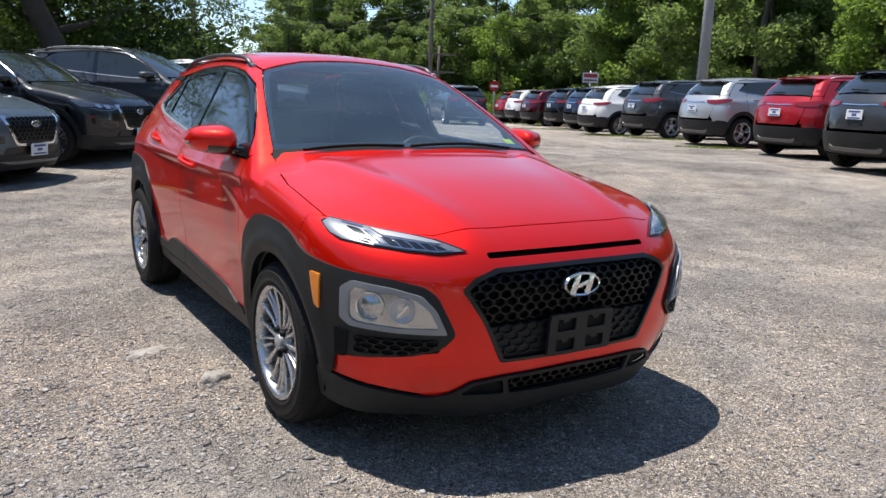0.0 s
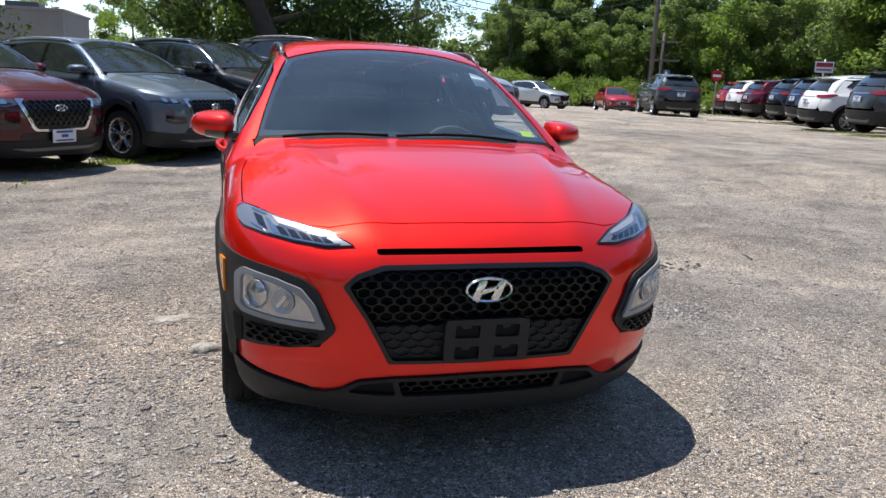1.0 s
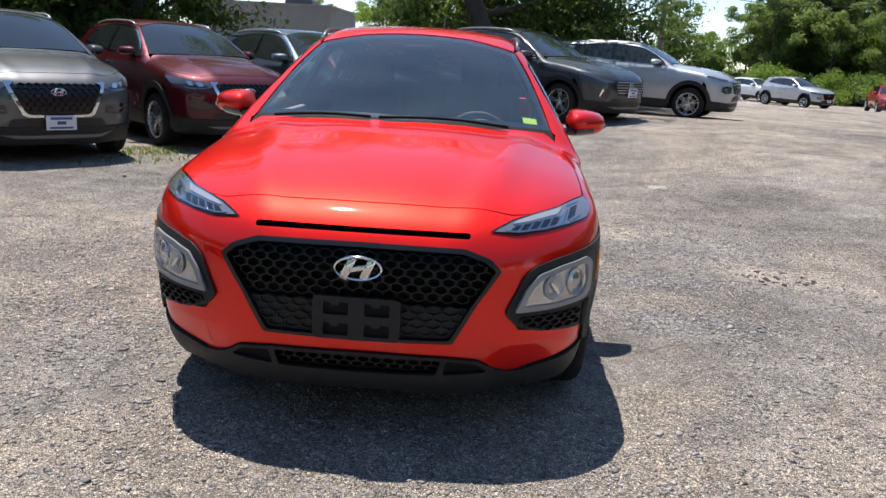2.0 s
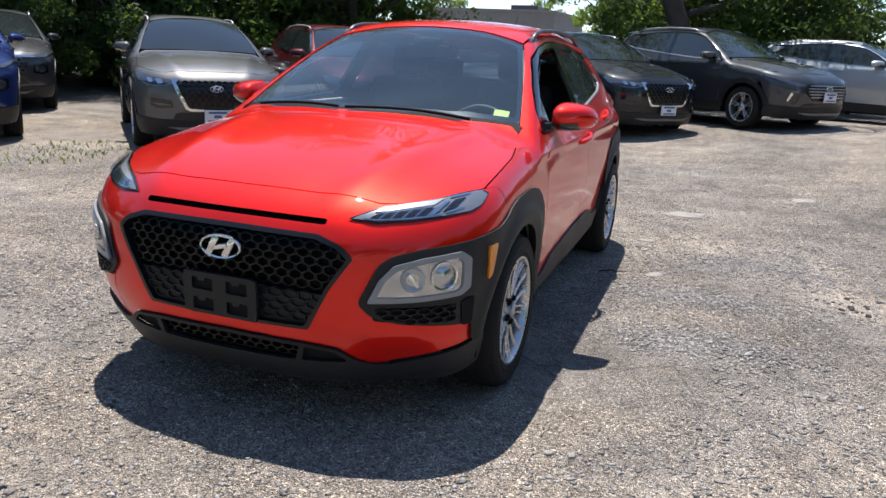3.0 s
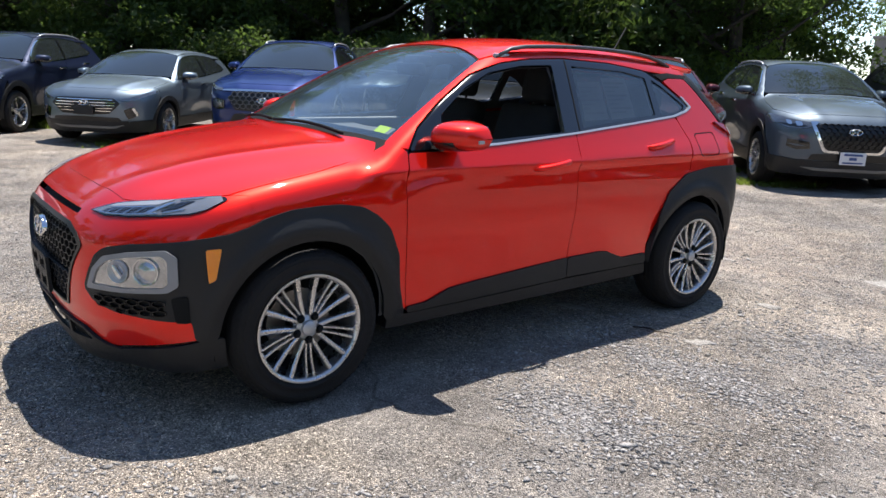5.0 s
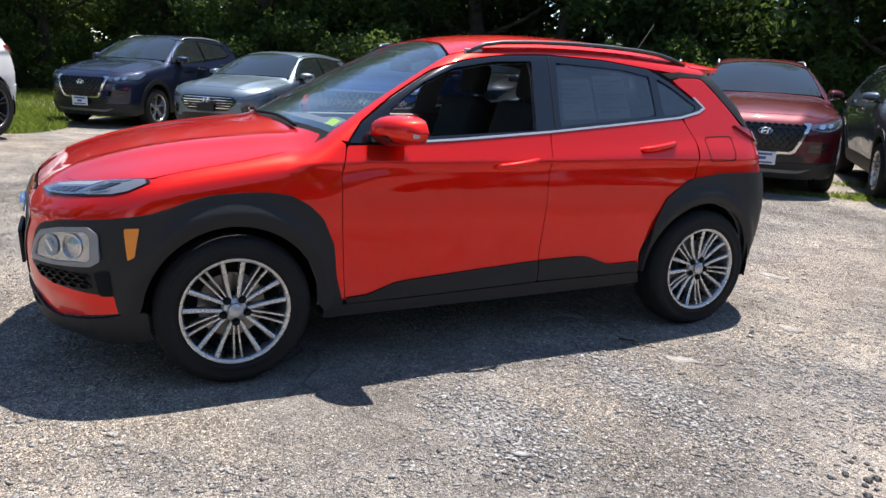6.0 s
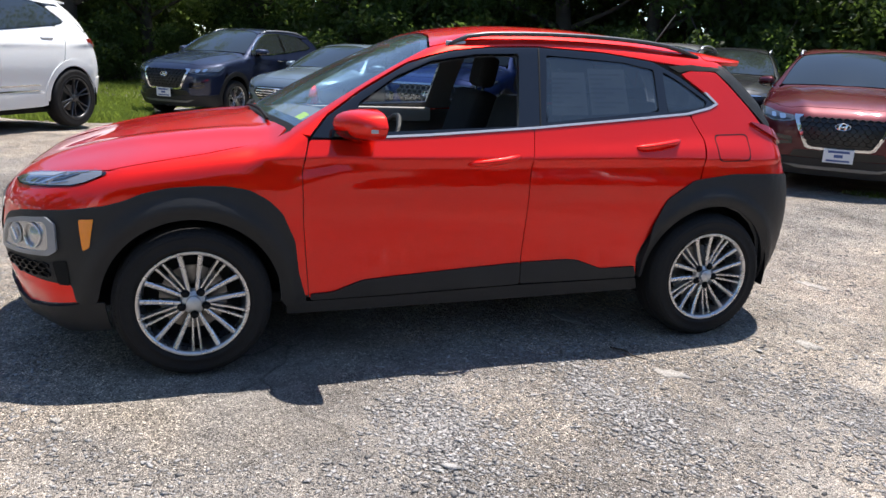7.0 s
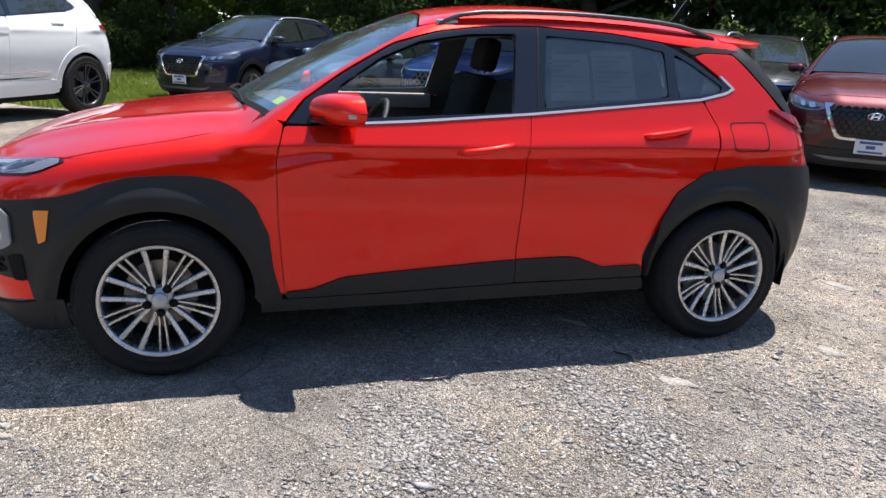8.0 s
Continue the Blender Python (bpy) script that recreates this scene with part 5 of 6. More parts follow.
DARK_ALLOY = material("dark_grey_alloy", (0.10, 0.10, 0.105), 0.3, 0.8, 0.2, 0.1, 14.0)
TUC = (1.03, 1.07, ((0, 0), (0.35, 0.365), (0.9, 1.0), (1.06, 1.165), (1.3, 1.42), (1.56, 1.665)))
SAN = (1.05, 1.14, ((0, 0), (0.35, 0.375), (0.9, 1.03), (1.06, 1.19), (1.3, 1.45), (1.56, 1.70)))
OUT = (1.03, 1.16, ((0, 0), (0.35, 0.365), (0.9, 0.965), (1.06, 1.125), (1.3, 1.40), (1.56, 1.68)))
ELA = (1.0, 1.09, ((0, 0), (0.35, 0.335), (0.9, 0.86), (1.06, 0.99), (1.3, 1.22), (1.56, 1.45)))
JEEP = (1.08, 1.17, ((0, 0), (0.35, 0.425), (0.9, 1.08), (1.06, 1.25), (1.3, 1.54), (1.56, 1.84)))

# the row that faces the red car
tuc = parked_car(MAROON_P, TUC, "maroon suv with a chrome-edged hexagonal grille on gravel")
nose_at(tuc, -2.75, 6.95, -43, TUC[1])
for x, y, head, colour, text in ((-1.0, 8.45, -43, SLATE_P, "slate blue-grey suv with chrome-edged grille and dealer plate"), (0.62, 10.1, -43, BLACK_P, "black suv with chrome-edged hexagonal grille and dealer plate"),
                                 (-4.2, 4.85, -45, GREY_P, "mid-grey suv with chrome-edged grille beside the maroon one"), (-11.0, -0.45, -40, NAVY_P, "black-navy suv with chrome-edged grille beside the lawn")):
    c = copy_thing(tuc, Matrix())
    recolour(c, MAROON_P, colour)
    tagged(nose_at(c, x, y, head, TUC[1]), text)
san = parked_car(BLUE_P, SAN, "cobalt blue suv with wide mesh grille and dealer plate", "wide")
nose_at(san, -7.05, 3.35, -40, SAN[1])
for x, y, head, colour, text in ((6.2, 15.2, -24, SILVER_P, "silver suv with dark wide grille parked at the row's end"), (-9.9, 6.6, -42, CHARCOAL_P, "dark suv parked in the tree shade behind the row"), (-6.8, 8.3, -42, BLACK_P, "black suv parked in the tree shade behind the row")):
    c = copy_thing(san, Matrix())
    recolour(c, BLUE_P, colour)
    tagged(nose_at(c, x, y, head, SAN[1]), text)
out = parked_car(CHARCOAL_P, OUT, "charcoal wagon with a chrome-barred grille and roof rails", "bars", trim=SATIN)
nose_at(out, 3.05, 11.3, -40, OUT[1])
ICE_P = paint("ice_blue_silver_paint", (0.15, 0.19, 0.23), 0.6)
ela = parked_car(ICE_P, ELA, "silver-blue sedan with a barred chrome grille on gravel", "bars", rails=False, plate=False)
nose_at(ela, -8.9, 1.35, -42, ELA[1])
jeep = parked_car(WHITE_P, JEEP, "large white suv with dark alloy wheels beside the lawn", "wide", trim=GLOSS, lower=WHITE_P, rims=DARK_ALLOY)
for z in (0.415, 0.475):
    both_sides("side_strip", skin(kona, [S(0.60, z), S(2.10, z + 0.02), S(2.10, z + 0.032), S(0.60, z + 0.012)], (1, 0, 0), step=0.06, lift=0.010, depth=0.008, r=0.003), CHROME, jeep, "thin bright door strip", JEEP)
nose_at(jeep, -5.16, -4.58, -34, JEEP[1])

# the row that stands tail towards the lane
tail_row = ((10.23, 4.10, CHARCOAL_P, san, BLUE_P, SAN, "dark charcoal suv seen from behind"), (12.02, 6.77, CRIMSON_P, tuc, MAROON_P, TUC, "crimson suv parked tail outwards"), (13.45, 10.03, SILVER_P, tuc, MAROON_P, TUC, "silver-grey suv parked tail outwards"),
            (14.79, 13.35, CHARCOAL_P, tuc, MAROON_P, TUC, "charcoal suv parked tail outwards"), (16.16, 16.81, WHITE_P, out, CHARCOAL_P, OUT, "white wagon with black cladding parked tail outwards"), (18.01, 19.66, NAVY_P, tuc, MAROON_P, TUC, "navy suv parked tail outwards"),
            (19.44, 22.54, BLACK_P, san, BLUE_P, SAN, "black suv parked tail outwards"), (20.58, 25.66, MAROON_P, tuc, None, TUC, "maroon suv parked tail outwards in the far row"), (21.74, 28.40, WHITE_P, tuc, MAROON_P, TUC, "white suv parked tail outwards in the far row"), (23.04, 31.12, CRIMSON_P, tuc, MAROON_P, TUC, "crimson suv at the far end of the row"))
for x, y, colour, model, old, size, text in tail_row:
    c = copy_thing(model, Matrix())
    if old:
        recolour(c, old, colour)
    tagged(tail_at(c, x, y, -12, size[1]), text)
# cars at the far end of the lane
for x, y, head, colour, model, old, size, text in ((19.4, 41.5, -62, SILVER_P, tuc, MAROON_P, TUC, "silver suv at the far end of the lane"), (21.2, 37.4, -105, CRIMSON_P, ela, ICE_P, ELA, "crimson sedan at the far end of the lane"), (18.9, 47.1, -62, WHITE_P, ela, ICE_P, ELA, "white sedan at the far end of the lane"),
                                                   (25.2, 48.8, -95, BLACK_P, tuc, MAROON_P, TUC, "black suv at the far end of the lane"), (29.3, 48.9, -95, WHITE_P, san, BLUE_P, SAN, "white suv at the far end of the lane")):
    c = copy_thing(model, Matrix())
    recolour(c, old, colour)
    tagged(nose_at(c, x, y, head, size[1]), text)
c = copy_thing(tuc, Matrix())
recolour(c, MAROON_P, CHARCOAL_P)
tagged(tail_at(c, 16.4, 24.0, 72, TUC[1]), "dark grey suv standing tail towards the lot")


# ---- ground ----
def gravel_material():
    m = bpy.data.materials.new("gravel")
    m.use_nodes = True
    nt = m.node_tree
    b = nt.nodes["Principled BSDF"]
    b.inputs["Roughness"].default_value, b.inputs["Specular IOR Level"].default_value = 0.95, 0.10
    place = nt.nodes.new("ShaderNodeTexCoord").outputs["Object"]

    def noise_at(scale, detail=5.0, rough=0.6):
        n = nt.nodes.new("ShaderNodeTexNoise")
        n.inputs["Scale"].default_value, n.inputs["Detail"].default_value, n.inputs["Roughness"].default_value = scale, detail, rough
        nt.links.new(place, n.inputs["Vector"])
        return n.outputs["Fac"]

    def cells(scale):
        n = nt.nodes.new("ShaderNodeTexVoronoi")
        n.inputs["Scale"].default_value = scale
        nt.links.new(place, n.inputs["Vector"])
        return n

    def ramp(fac, *stops):
        r = nt.nodes.new("ShaderNodeValToRGB")
        e = r.color_ramp.elements
        while len(e) < len(stops):
            e.new(0.5)
        for el, (at, c) in zip(e, stops):
            el.position, el.color = at, (*c, 1)
        nt.links.new(fac, r.inputs[0])
        return r.outputs[0]

    def mix(kind, fac, a, c):
        n = nt.nodes.new("ShaderNodeMix")
        n.data_type, n.blend_type = "RGBA", kind
        for sock, v in ((n.inputs["Factor"], fac), (n.inputs["A"], a), (n.inputs["B"], c)):
            if isinstance(v, (int, float)):
                sock.default_value = v
            else:
                nt.links.new(v, sock)
        return n.outputs["Result"]
    def scaled_sand(fac):
        n = nt.nodes.new("ShaderNodeMath")
        n.operation = "MULTIPLY"
        n.inputs[1].default_value = 0.75
        nt.links.new(fac, n.inputs[0])
        return n.outputs[0]
    patches = ramp(noise_at(0.33, 6.0, 0.62), (0.36, (0.318, 0.293, 0.268)), (0.46, (0.432, 0.397, 0.361)), (0.56, (0.532, 0.468, 0.402)), (0.68, (0.432, 0.395, 0.357)))
    dust = ramp(noise_at(2.3, 7.0, 0.7), (0.32, (0.62, 0.62, 0.63)), (0.50, (0.97, 0.97, 0.97)), (0.72, (1.28, 1.24, 1.18)))
    base = mix("MULTIPLY", 1.0, patches, dust)
    base = mix("MULTIPLY", 1.0, base, ramp(noise_at(0.75, 5.0, 0.65), (0.38, (0.94, 0.935, 0.93)), (0.62, (1.20, 1.19, 1.18))))
    sand = ramp(noise_at(1.25, 4.0, 0.55), (0.60, (0, 0, 0)), (0.70, (1, 1, 1)))
    base = mix("MIX", scaled_sand(sand), base, ramp(noise_at(40.0), (0.3, (0.40, 0.36, 0.31)), (0.7, (0.54, 0.48, 0.41))))
    loose = ramp(noise_at(0.55, 5.0, 0.65), (0.40, (0.45, 0.45, 0.45)), (0.56, (1, 1, 1)))

    def scaled_by(fac, k):
        n = nt.nodes.new("ShaderNodeMath")
        n.operation = "MULTIPLY"
        n.inputs[1].default_value = k
        nt.links.new(fac, n.inputs[0])
        return n.outputs[0]
    heights = []
    for scale, strong in ((52.0, 0.38), (125.0, 0.90), (250.0, 0.95)):
        c = cells(scale)
        bw = nt.nodes.new("ShaderNodeSeparateColor")
        nt.links.new(c.outputs["Color"], bw.inputs[0])
        # random stone tones; the darkest stop also paints shaded pits
        shade = ramp(bw.outputs[0], (0.0, (0.26, 0.26, 0.27)), (0.16, (0.84, 0.84, 0.84)), (0.80, (1.06, 1.05, 1.04)), (1.0, (1.95, 1.92, 1.86)))
        base = mix("MULTIPLY", scaled_by(loose, strong), base, shade)
        # shade between the stones, painted into the colour along cell edges
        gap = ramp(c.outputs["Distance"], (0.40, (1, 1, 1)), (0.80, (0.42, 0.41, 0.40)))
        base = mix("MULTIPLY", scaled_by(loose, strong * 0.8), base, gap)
        heights.append(c.outputs["Distance"])
    grit = ramp(noise_at(150.0, 2.0, 0.5), (0.30, (0.45, 0.44, 0.43)), (0.38, (1, 1, 1)), (0.66, (1, 1, 1)), (0.74, (1.35, 1.33, 1.30)))
    base = mix("MULTIPLY", 0.9, base, grit)
    # fine cracks where the old surface is packed hard
    bend = nt.nodes.new("ShaderNodeMix")
    bend.data_type = "VECTOR"
    bend.inputs["Factor"].default_value = 0.16
    wander = nt.nodes.new("ShaderNodeTexNoise")
    wander.inputs["Scale"].default_value, wander.inputs["Detail"].default_value = 3.5, 5.0
    nt.links.new(place, wander.inputs["Vector"])
    nt.links.new(place, bend.inputs["A"])
    nt.links.new(wander.outputs["Color"], bend.inputs["B"])
    crack = nt.nodes.new("ShaderNodeTexVoronoi")
    crack.feature = "DISTANCE_TO_EDGE"
    crack.inputs["Scale"].default_value = 1.7
    nt.links.new(bend.outputs["Result"], crack.inputs["Vector"])
    lines = ramp(crack.outputs["Distance"], (0.0, (0.42, 0.41, 0.40)), (0.012, (0.95, 0.95, 0.95)), (0.022, (1, 1, 1)))
    packed = ramp(noise_at(0.55, 5.0, 0.65), (0.42, (0.75, 0.75, 0.75)), (0.52, (0, 0, 0)))
    base = mix("MULTIPLY", packed, base, lines)
    nt.links.new(base, b.inputs["Base Color"])
    last = None
    for h, s, d in ((heights[0], 0.28, 0.012), (heights[1], 1.0, 0.009), (heights[2], 1.0, 0.005)):
        bump = nt.nodes.new("ShaderNodeBump")
        bump.invert = True
        bump.inputs["Strength"].default_value, bump.inputs["Distance"].default_value = s, d
        nt.links.new(h, bump.inputs["Height"])
        if last:
            nt.links.new(last, bump.inputs["Normal"])
        last = bump.outputs[0]
    nt.links.new(last, b.inputs["Normal"])
    return m


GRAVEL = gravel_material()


def rough_lie(x, y):
    """Height with the small ruts and swells of the lot; level under the red car's wheels."""
    h = height(x, y)
    small = np.array([noise.noise((a * 0.9, b * 0.9, 0.3)) * 0.016 + noise.noise((a * 3.1, b * 3.1, 7.0)) * 0.007 for a, b in zip(np.ravel(x), np.ravel(y))]).reshape(np.shape(x))
    far = np.clip((np.hypot(x, y) - 30) / 60, 0, 1)
    return h + small * (1 - far) - 0.006


def ground_sheet():
    near = np.arange(-9, 9.01, 0.12)
    out = 9 + np.cumsum(0.12 * 1.16 ** np.arange(1, 46))
    line = np.concatenate([-out[::-1], near, out])
    X, Y = np.meshgrid(line, line + 1.0)
    Z = rough_lie(X, Y)
    n = len(line)
    p = np.stack([X, Y, Z], 2).reshape(-1, 3)
    i = np.arange(n * (n - 1)).reshape(n - 1, n)[:, :-1].ravel()
    me = bpy.data.meshes.new("ground")
    me.from_pydata(p.tolist(), [], np.stack([i, i + 1, i + n + 1, i + n], 1).tolist())
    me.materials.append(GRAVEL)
    me.shade_smooth()
    return tagged(new("ground", me), "grey gravel lot with dusty patches and fine stones", "ground", kind="structure")


ground_sheet()
STONE = material("loose_stone", (0.41, 0.385, 0.365), 0.9, 0, 0, 0.5, 30.0, 0.5, 300.0)


def island_shade(m, lo, hi, node_name="Principled BSDF"):
    """Lets every loose piece of a joined mesh take its own shade."""
    nt = m.node_tree
    b = nt.nodes[node_name]
    src = b.inputs["Base Color"].links[0].from_socket if b.inputs["Base Color"].links else None
    g = nt.nodes.new("ShaderNodeNewGeometry")
    r = nt.nodes.new("ShaderNodeMapRange")
    r.inputs["To Min"].default_value, r.inputs["To Max"].default_value = lo, hi
    nt.links.new(g.outputs["Random Per Island"], r.inputs["Value"])
    h = nt.nodes.new("ShaderNodeHueSaturation")
    nt.links.new(r.outputs[0], h.inputs["Value"])
    if src:
        nt.links.new(src, h.inputs["Color"])
    else:
        h.inputs["Color"].default_value = b.inputs["Base Color"].default_value
    nt.links.new(h.outputs[0], b.inputs["Base Color"])


island_shade(STONE, 0.55, 1.45)


def joined(name, p, f, mat):
    me = bpy.data.meshes.new(name)
    me.vertices.add(len(p))
    me.vertices.foreach_set("co", np.ascontiguousarray(p, np.float32).ravel())
    k = f.shape[1]
    me.loops.add(f.size)
    me.loops.foreach_set("vertex_index", f.ravel().astype(np.int32))
    me.polygons.add(len(f))
    me.polygons.foreach_set("loop_start", np.arange(0, f.size, k, dtype=np.int32))
    me.update(calc_edges=True)
    me.validate()
    me.materials.append(mat)
    return me


def stones():
    rng = np.random.default_rng(4)
    n = 170000
    r = 0.8 + 7.4 * rng.random(n) ** 0.8
    a = rng.random(n) * 2 * math.pi
    x, y = 0.8 + r * np.cos(a), 0.2 + r * np.sin(a)
    k = 2600
    for cx, cy, sx, sy, at in ((1.55, 1.75, 0.35, 0.12, 0), (1.9, 2.6, 0.5, 0.2, 1), (2.3, 3.2, 0.5, 0.4, 2), (1.6, 0.9, 0.25, 0.12, 3), (-1.6, 0.2, 0.5, 0.4, 4), (-2.2, 1.6, 0.6, 0.5, 5)):
        x[at * k:(at + 1) * k], y[at * k:(at + 1) * k] = cx + sx * rng.normal(size=k), cy + sy * rng.normal(size=k)
    size = 0.0038 + 0.0085 * rng.random(n) ** 2.2 + (rng.random(n) > 0.985) * 0.012 * rng.random(n)
    size[:6 * k] += 0.0018 * rng.random(6 * k)
    z = rough_lie(x, y) + size * 0.12
    base = np.array([(1, 0, 0), (-1, 0, 0), (0, 1, 0), (0, -1, 0), (0, 0, 1), (0, 0, -1)], float)
    tri = np.array([(0, 2, 4), (2, 1, 4), (1, 3, 4), (3, 0, 4), (2, 0, 5), (1, 2, 5), (3, 1, 5), (0, 3, 5)])
    turn = rng.random(n) * 6.283
    p = (base[None] + 0.32 * rng.normal(size=(n, 6, 3))) * (0.7 + 0.6 * rng.random((n, 6, 1))) * (np.array([1.25, 0.9, 0.36]) * (0.8 + 0.4 * rng.random((n, 1, 3))))
    c, s = np.cos(turn)[:, None], np.sin(turn)[:, None]
    px, py = p[:, :, 0] * c - p[:, :, 1] * s, p[:, :, 0] * s + p[:, :, 1] * c
    p = np.stack([px, py, p[:, :, 2]], 2) * size[:, None, None] + np.stack([x, y, z], 1)[:, None, :]
    f = (tri[None] + (np.arange(n) * 6)[:, None, None]).reshape(-1, 3)
    tagged(new("loose_gravel", joined("loose_gravel", p.reshape(-1, 3), f, STONE)), "loose grey gravel stones strewn over the lot", "gravel", kind="stuff")


stones()
PALE = material("pale_stone", (0.50, 0.465, 0.42), 0.95, 0, 0, 0.55, 26.0, 1.0, 140.0, specular=0.15)


ASPHALT = material("broken_asphalt", (0.14, 0.135, 0.13), 0.9, 0, 0, 0.4, 30.0, 0.8, 150.0)


def flat_stone(x, y, w, d, h, turn, seed, mat=PALE, label="pale flat stone bedded in the gravel"):
    """A low stone or broken slab bedded in the gravel."""
    rng = random.Random(seed)
    bm = bmesh.new()
    n = 19
    rad = [0.55 + 0.65 * rng.random() for _ in range(n)]
    rings = []
    for s, z in ((1.06, -0.02), (1.0, h * 0.45), (0.80, h * 0.95), (0.4, h)):
        rings.append([bm.verts.new((w / 2 * s * rad[i] * math.cos(6.2832 * i / n), d / 2 * s * rad[i] * math.sin(6.2832 * i / n), z + (rng.random() - 0.5) * h * 0.5)) for i in range(n)])
    for a, b in zip(rings, rings[1:]):
        for i in range(n):
            bm.faces.new((a[i], a[(i + 1) % n], b[(i + 1) % n], b[i]))
    bm.faces.new(rings[-1])
    ob = part("flat_stone", bm, mat)
    ob.matrix_basis = pose(x, y, float(rough_lie(np.array([x]), np.array([y]))[0]), 0, 0, turn)
    for poly in ob.data.polygons:
        poly.use_smooth = mat is PALE
    tagged(ob, label, "stone", "bedded stones")


# the two small ones near (1.2, -0.5) stand in for fallen leaves
for i, (x, y, w, d, h, turn) in enumerate(((-0.99, 0.56, 0.15, 0.10, 0.030, 20), (-1.18, 1.08, 0.26, 0.13, 0.010, 20), (1.33, 4.42, 0.42, 0.24, 0.006, 30), (0.20, 4.00, 0.26, 0.11, 0.006, 10), (0.87, 1.56, 0.07, 0.035, 0.012, 0), (1.30, 2.14, 0.15, 0.11, 0.006, 40), (0.47, 2.0, 0.24, 0.10, 0.006, 20), (10.3, 9.4, 0.7, 0.3, 0.008, 0),
                                           (1.19, -0.52, 0.055, 0.04, 0.012, 30), (1.27, -0.50, 0.05, 0.035, 0.012, 80), (2.45, 5.6, 0.40, 0.22, 0.008, 40), (7.6, 7.4, 0.5, 0.25, 0.008, 10), (1.15, 3.1, 0.16, 0.12, 0.01, 15), (-3.3, 4.4, 0.05, 0.05, 0.03, 0))):
    flat_stone(x, y, w, d, h, turn, i)
lumps = random.Random(12)
for i in range(30):
    s = lumps.uniform(0.015, 0.042)
    flat_stone(2.55 + lumps.gauss(0, 0.16), 1.98 + lumps.gauss(0, 0.10), s, s * lumps.uniform(0.55, 0.9), s * 0.3, lumps.uniform(0, 180), 40 + i, ASPHALT, "dark broken asphalt lump in the gravel")
TWIG = material("dry_twig", (0.06, 0.045, 0.035), 0.9, 0, 0, 0.3, 20.0)
for x, y, turn, size in ((1.04, 2.06, 20, 0.20), (3.43, 2.22, 70, 0.22)):
    z = float(rough_lie(np.array([x]), np.array([y]))[0]) + 0.010
    twig = part("twig", tube([(-size / 2, 0, 0), (-size * 0.1, size * 0.08, 0.006), (size * 0.2, size * 0.02, 0.002), (size / 2, size * 0.15, 0)], [0.005, 0.005, 0.004, 0.002], 6), TWIG)
    twig.matrix_basis = pose(x, y, z, 0, 0, turn)
    tagged(twig, "short dry brown twig lying on the gravel", "twig", "twigs")


# ---- trees ----
def leaf_material(name, color, warm):
    m = material(name, color, 0.55, 0, 0, 0.25, 0.5, specular=0.3)
    island_shade(m, 0.5, 1.5)
    nt = m.node_tree
    b, out = nt.nodes["Principled BSDF"], nt.nodes["Material Output"]
    t, mix = nt.nodes.new("ShaderNodeBsdfTranslucent"), nt.nodes.new("ShaderNodeMixShader")
    t.inputs[0].default_value = (*warm, 1)
    mix.inputs[0].default_value = 0.5
    nt.links.new(b.outputs[0], mix.inputs[1])
    nt.links.new(t.outputs[0], mix.inputs[2])
    nt.links.new(mix.outputs[0], out.inputs[0])
    return m


LEAF_DEEP = leaf_material("deep_green_leaves", (0.047, 0.076, 0.022), (0.125, 0.195, 0.038))
LEAF_WOOD = leaf_material("woodland_leaves", (0.118, 0.168, 0.058), (0.27, 0.37, 0.09))
LEAF_LIGHT = leaf_material("light_green_leaves", (0.12, 0.185, 0.042), (0.27, 0.40, 0.06))
BARK = material("grey_brown_bark", (0.085, 0.07, 0.055), 0.95, 0, 0, 0.5, 3.0, 0.9, 25.0)
GRASS = leaf_material("grass", (0.15, 0.20, 0.038), (0.24, 0.32, 0.05))


def leaves(centres, radii, per, size, seed, squash=0.75):
    """Small folded leaves scattered through soft clumps: verts and quads."""
    rng = np.random.default_rng(seed)
    n = len(centres) * per
    c = np.repeat(np.asarray(centres, float), per, 0)
    r = np.repeat(np.asarray(radii, float), per)
    d = rng.normal(size=(n, 3))
    d /= np.linalg.norm(d, axis=1, keepdims=True)
    p = c + d * (r * rng.random(n) ** 0.45)[:, None] * np.array((1, 1, squash))
    s = size * (0.6 + 0.8 * rng.random(n))
    nrm = rng.normal(size=(n, 3)) + np.array((0, 0, 0.9))
    nrm /= np.linalg.norm(nrm, axis=1, keepdims=True)
    t = np.cross(nrm, rng.normal(size=(n, 3)))
    t /= np.maximum(np.linalg.norm(t, axis=1, keepdims=True), 1e-6)
    b = np.cross(nrm, t)
    s = s[:, None]
    v = np.stack([p - t * s, p - b * s * 0.45 + nrm * s * 0.12, p + t * s, p + b * s * 0.45 + nrm * s * 0.12], 1).reshape(-1, 3)
    return v, (np.arange(n * 4).reshape(-1, 4))


